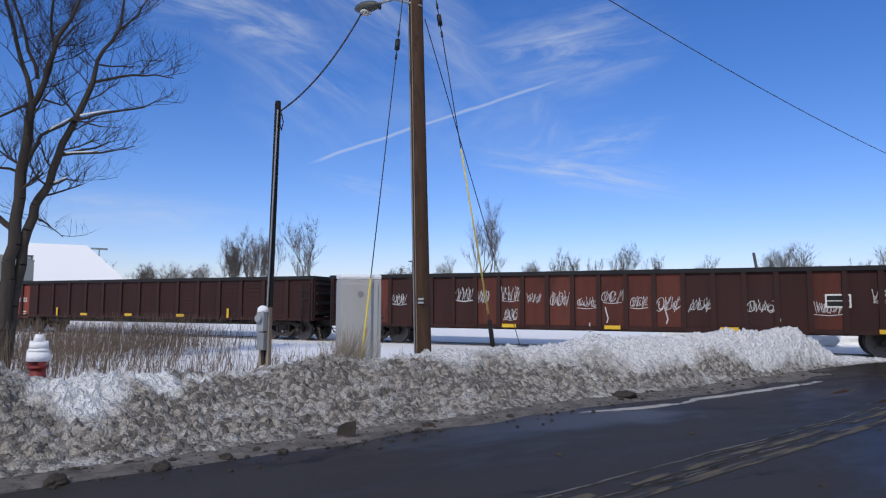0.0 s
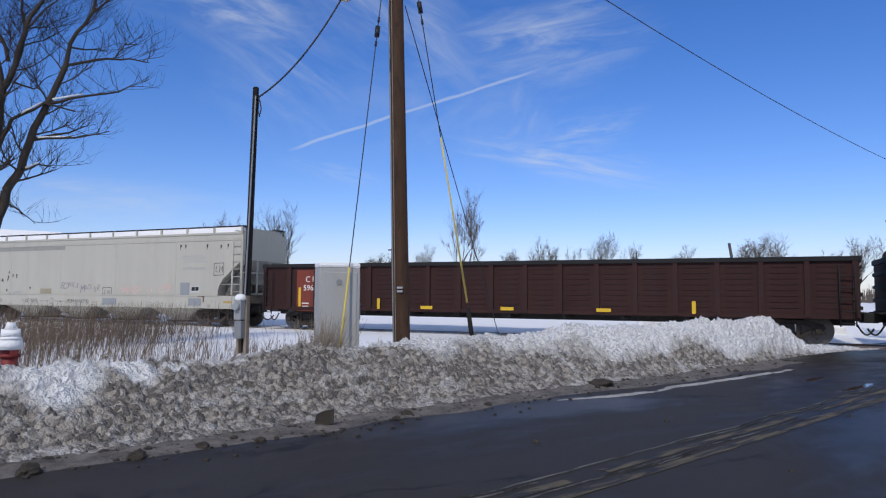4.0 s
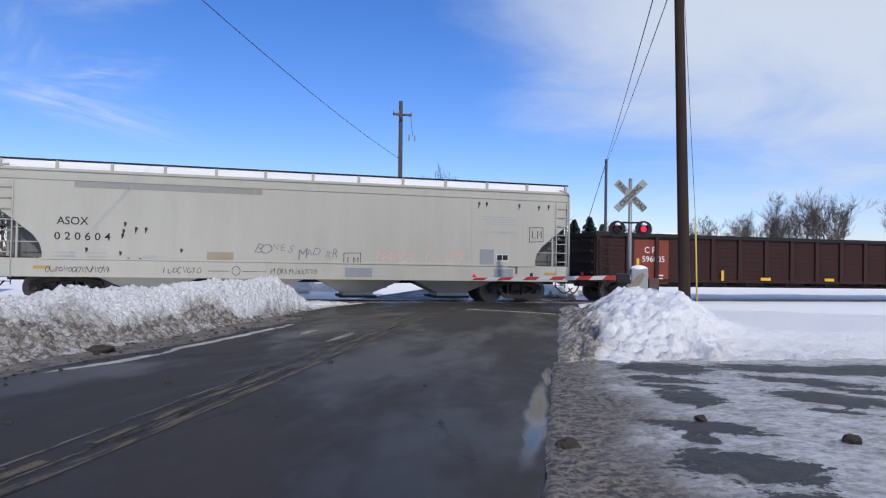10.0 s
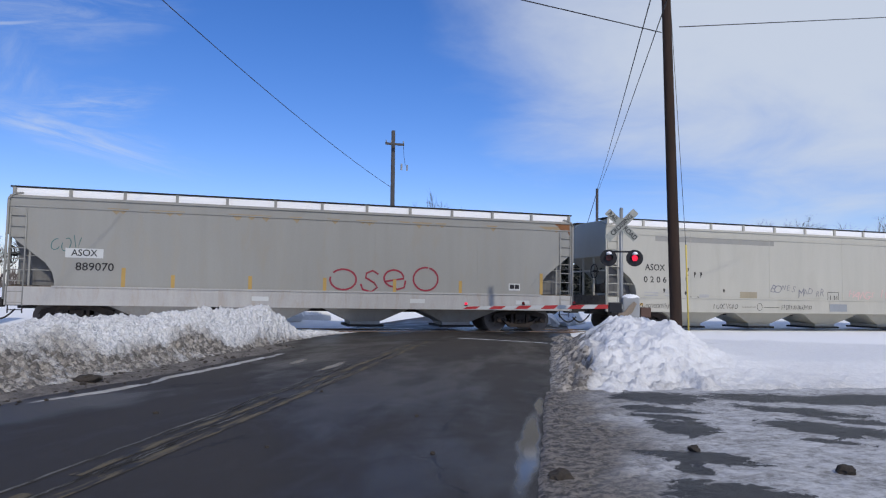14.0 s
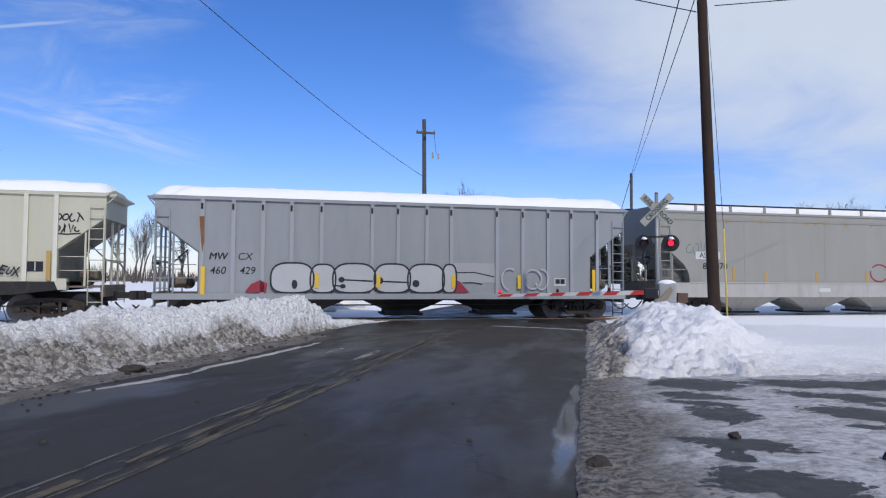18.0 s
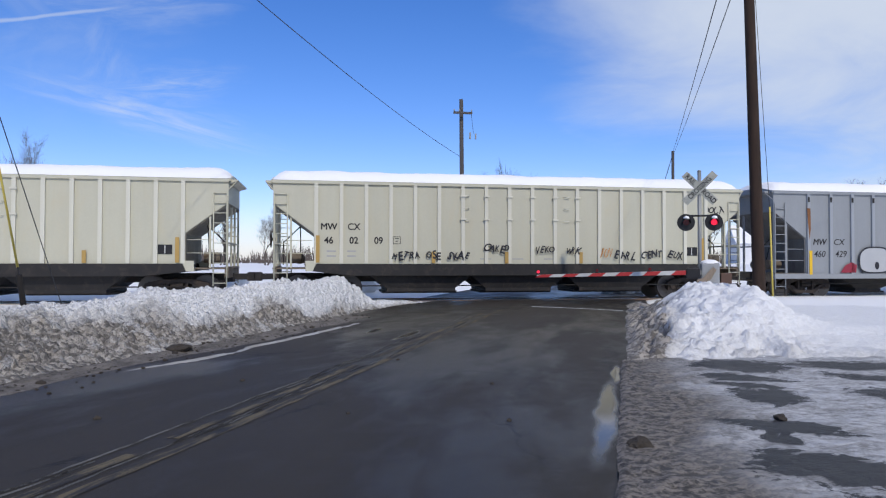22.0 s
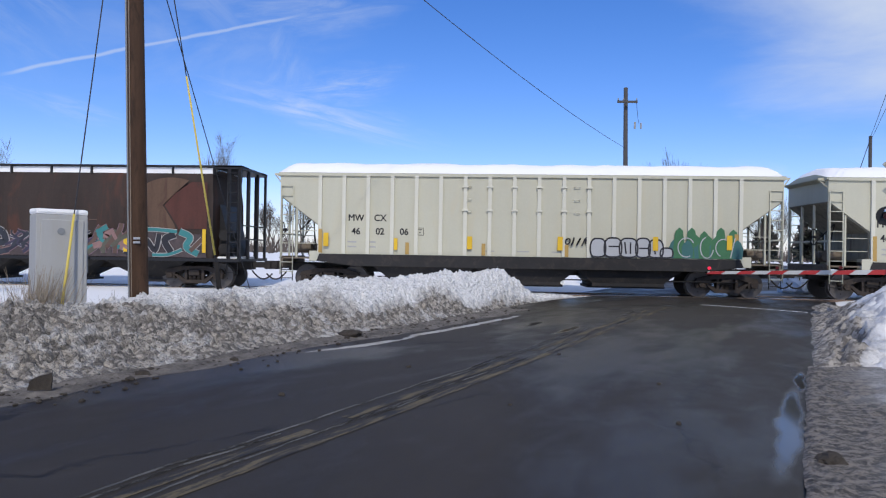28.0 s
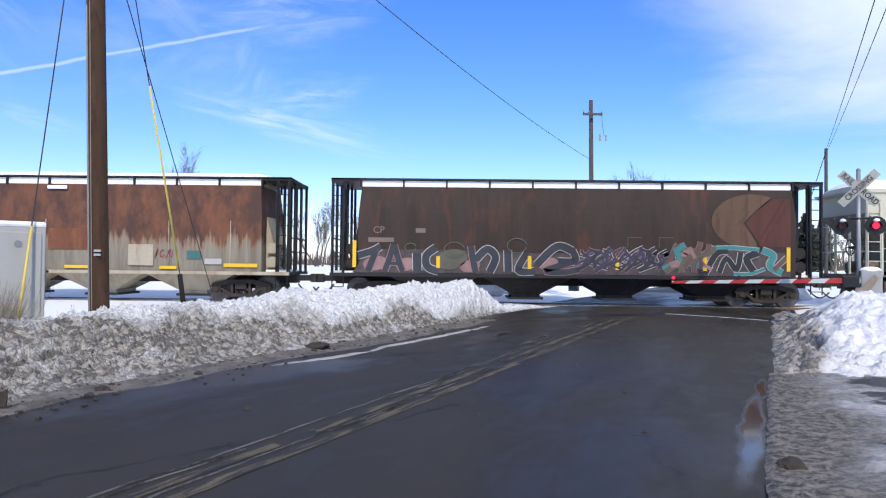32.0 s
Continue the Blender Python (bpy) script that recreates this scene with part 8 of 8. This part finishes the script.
SKYLINE_LEFT = ((43.5, 4.68, 1), (42.4, 5.08, 0.9), (41.3, 5.9, 1), (40.2, 5.24, 0.8), (36.8, 6.65, 1), (22.9, 7.9, 0.9), (17.8, 3.6, 1.4), (15.3, 4.53, 1), (11.0, 4.71, 1), (8.0, 3.89, 1.2), (4.9, 3.7, 1.3), (-0.9, 4.43, 1.3), (-2.6, 3.66, 1.4), (-7.4, 4.07, 1.1), (51.9, 2.99, 1.5), (50.3, 2.78, 1.6), (48.7, 3.0, 1.5))
SKYLINE_RIGHT = ((47.5, 2.86, 1.6), (46.0, 2.98, 1.6), (45.0, 2.74, 1.5), (25.9, 3.83, 1.2), (29.5, 3.18, 1.3), (-14.9, 7.3, .9), (-14.2, 6.7, .9), (-15.6, 6.6, .9), (-13.4, 5.3, .9), (-16.3, 5.2, .9), (-18.6, 3.98, 1.2), (-21.6, 3.26, 1.2), (-23.4, 4.03, 1.2), (-29.3, 3.4, 1.3), (-30.9, 3.15, 1.3), (-36.2, 3.67, 1.5), (-37.7, 3.55, 1.6), (-39.1, 3.67, 1.6), (-51.8, 3.12, 1.4), (-52.8, 2.91, 1.5), (-42.4, 4.9, 1.3), (-43.4, 5.2, 1.4), (-44.3, 5.3, 1.5), (-45.3, 4.5, 1.4), (-41.2, 4.0, 1.4), (-50.0, 4.9, 1.2), (-50.8, 5.2, 1.2))
EVERGREENS = ((-22.09, 3.26), (-24.94, 3.69), (-26.22, 3.89), (-27.49, 4.1), (-28.52, 3.5))
for i, (az, el, w) in enumerate(SKYLINE_LEFT + SKYLINE_RIGHT):
    far_tree(az, el, 78 + (i * 37) % 45, i % 5, w, False, i * 1.3)
for i, (az, el) in enumerate(EVERGREENS):
    far_tree(az, el, 120 + (i * 13) % 30, i % 2, 1.0, True, i)


def far_woods():
    """Belt of distant leafless woods: countless thin stems and twigs."""
    rnd_ = random.Random(9)
    verts, faces = [], []
    for i in range(9000):
        az = rnd_.uniform(-72, 72)
        r = rnd_.uniform(150, 240)
        p = polar(az, r, .8)
        h = (4.2 + 2.6 * noise.noise((az * .22, 0, 0)) + 1.4 * noise.noise((az * 1.3, 2, 0))) * rnd_.uniform(.45, 1.1) * (1.5 if az < -38 else 1.0)
        lean = Vector((rnd_.uniform(-.8, .8), rnd_.uniform(-.5, .5), h))
        wv = Vector((rnd_.uniform(.05, .22), 0, 0))
        k = len(verts)
        verts += [p - wv, p + wv, p + lean]
        faces.append((k, k + 1, k + 2))
    me = bpy.data.meshes.new("far_woods")
    me.from_pydata([tuple(v) for v in verts], [], faces)
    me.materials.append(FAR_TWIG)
    tagged(new("far_woods", me), "distant belt of leafless woods on the skyline", "woods", kind="stuff")


far_woods()


def thicket(name, label, places, count, h0, h1, seed, mat_, thick=.006, z_of=None):
    """Dry standing stems scattered in patches: (x, y, spread) each."""
    rnd_ = random.Random(seed)
    verts, faces = [], []
    for _ in range(count):
        cx, cy, sx, sy = rnd_.choice(places)
        x, y = cx + rnd_.gauss(0, sx), cy + rnd_.gauss(0, sy)
        if y > 22.5 or road_an(x, y)[1] > -9.7:
            continue
        z = ground_z(x, y) - .03
        h = rnd_.uniform(h0, h1)
        lean = Vector((rnd_.gauss(.12, .22) * h, rnd_.gauss(0, .2) * h, h))
        a = rnd_.uniform(0, 3.14)
        wv = Vector((math.cos(a), math.sin(a), 0)) * thick
        p = Vector((x, y, z))
        mid = p + lean * .6 + Vector((rnd_.gauss(0, .03), 0, 0))
        tip = p + lean
        k = len(verts)
        verts += [p - wv, p + wv, mid + wv * .7, mid - wv * .7, tip + wv * .3, tip - wv * .3]
        faces += [(k, k + 1, k + 2, k + 3), (k + 3, k + 2, k + 4, k + 5)]
        if rnd_.random() < .6:
            for s in (-1, 1):
                q = mid + Vector((s * rnd_.uniform(.04, .14), rnd_.uniform(-.06, .06), rnd_.uniform(.06, .2)))
                k = len(verts)
                verts += [mid - wv * .5, mid + wv * .5, q]
                faces.append((k, k + 1, k + 2))
    me = bpy.data.meshes.new(name)
    me.from_pydata([tuple(v) for v in verts], [], faces)
    me.materials.append(mat_)
    tagged(new(name, me), label, "weeds", kind="stuff")


WEED_PALE = material("pale_weeds", (.30, .25, .19), .95, vary=.4, blotch=3, bump=0)
W = [polar(az, r) for az, r in ((42, 15), (45, 13.5), (48, 16), (51, 13), (54, 15), (44, 18.5), (49, 19), (40.5, 15.5), (37, 14.5), (56, 12.5), (52, 17.5))]
thicket("dry_weeds", "tangle of dry brown weeds standing in the snow", [(p.x, p.y, 1.3, 1.1) for p in W], 1500, .25, .60, 4, WEED)
W = [polar(az, r) for az, r in ((56, 20), (52, 22), (49, 24), (58, 17), (54.5, 23), (46.5, 25))]
thicket("dry_brush", "taller brown brush around the foot of the tree", [(p.x, p.y, 1.5, 1.0) for p in W], 3000, .5, 1.2, 5, WEED, .006)
W = [polar(az, r) for az, r in ((34.0, 12.05), (33.2, 12.0))]
thicket("dry_weeds", "dry weed stems in front of the grey cabinet", [(p.x, p.y, .11, .07) for p in W], 300, .4, 1.15, 6, WEED_PALE, .006)

# lumps of clean snow on the bank and snow heaps beside the track
for i, (az, r, z, s) in enumerate(((55.8, 11.0, .44, .12), (57.6, 11.1, .42, .15))):
    p = polar(az, r)
    clod(p.x, p.y, s, 60 + i, "rounded lump of clean white snow on the bank", "snow_lump", .95, SNOW_CAP, z)


def gable_house(az, r, w, d, eave, ridge, turn, wall, label, hip=0.0):
    p = polar(az, r)
    ob = thing("house", label, "house", at=pose(p.x, p.y, .8, 0, 0, turn))
    part("wall", bm_box(bmesh.new(), -w / 2, -d / 2, 0, w / 2, d / 2, eave), wall, ob)
    gab = bmesh.new()
    a = [gab.verts.new(q) for q in ((-w / 2, -d / 2, eave), (-w / 2, d / 2, eave), (-w / 2 + hip, 0, ridge))]
    b = [gab.verts.new(q) for q in ((w / 2, -d / 2, eave), (w / 2, d / 2, eave), (w / 2 - hip, 0, ridge))]
    gab.faces.new(a), gab.faces.new(b[::-1])
    gab.faces.new((a[0], a[2], b[2], b[0])), gab.faces.new((a[2], a[1], b[1], b[2]))
    part("gable", gab, wall, ob)
    for s in (-1, 1):
        bm = bmesh.new()
        q = [(-w / 2 - .3, s * (d / 2 + .4), eave - .2), (w / 2 + .3, s * (d / 2 + .4), eave - .2), (w / 2 + .3 - hip, 0, ridge + .05), (-w / 2 - .3 + hip, 0, ridge + .05)]
        f = bm.faces.new([bm.verts.new(v) for v in q])
        bmesh.ops.recalc_face_normals(bm, faces=[f])
        bmesh.ops.solidify(bm, geom=bm.faces[:], thickness=.22)
        part("roof", bm, SNOW_CAP, ob, "snow-covered roof slope")
        if hip:
            bm = bmesh.new()
            bm.faces.new([bm.verts.new(v) for v in ((s * (w / 2 + .3), -d / 2 - .4, eave - .2), (s * (w / 2 + .3), d / 2 + .4, eave - .2), (s * (w / 2 + .3 - hip), 0, ridge + .05))])
            bmesh.ops.solidify(bm, geom=bm.faces[:], thickness=.2)
            part("roof", bm, SNOW_CAP, ob, "snow-covered hipped end")
    for x in (-w * .25, w * .25):
        win = part("window", bm_box(bmesh.new(), x - .5, -d / 2 - .05, 1.0, x + .5, -d / 2 + .02, 2.1), BLACK, ob)
        part("frame", bm_box(bmesh.new(), x - .58, -d / 2 - .03, .92, x + .58, -d / 2 + .01, 1.0), WHITE_SIGN, win)
    return ob


HOUSE_AZ = -4.5
SIDING = material("white_siding", (.70, .71, .72), .6, vary=.05, bump=.05)
BARN = material("grey_barn_board", (.30, .28, .26), .8, vary=.2, streak=True)
barn = gable_house(55.1, 70, 12.2, 10, 2.0, 6.1, 55, SIDING, "large barn with a snow-covered hipped roof beyond the track", 4.1)
lampbar = part("floodlight", bm_box(bmesh.new(), 2.6, -.6, 5.95, 4.0, -.4, 6.1), STEEL_GREY, barn)
part("bracket", bm_box(bmesh.new(), 3.25, -.55, 4.6, 3.35, -.45, 5.96), STEEL_GREY, barn)
gable_house(HOUSE_AZ, 150, 6, 6, 2.2, 3.7, 12, SIDING, "small white house with a snowy roof beyond the crossing")
gable_house(-36, 150, 16, 10, 4.5, 8.0, -20, SIDING, "pale far house among bare trees")
# ploughed heaps beyond the track
for i, (x, y, s) in enumerate(((1.5, 30.6, .9), (-1.2, 30.9, .8), (2.8, 32.5, 1.0), (13.5, 30.2, .9), (15.4, 31.0, .8), (-3.6, 31.6, .8))):
    clod(x, y, s, 80 + i, "heap of ploughed snow beyond the crossing", "snow_mound", .75, SNOW_CAP, ground_z(x, y))


def motions():
    rows = [2.0 * i for i in range(17)]
    for car, c in CARS:
        walk(car, [(t, pose(c + train_s(t), TRACK_Y, RAIL_Z)) for t in rows])
    turns = [i * 4 / 30 for i in range(241)]
    for w, dx in WHEELSETS:
        walk(w, [(t, pose(dx, 0, .457, 0, math.degrees(train_s(t) / .457), 0)) for t in turns])


motions()
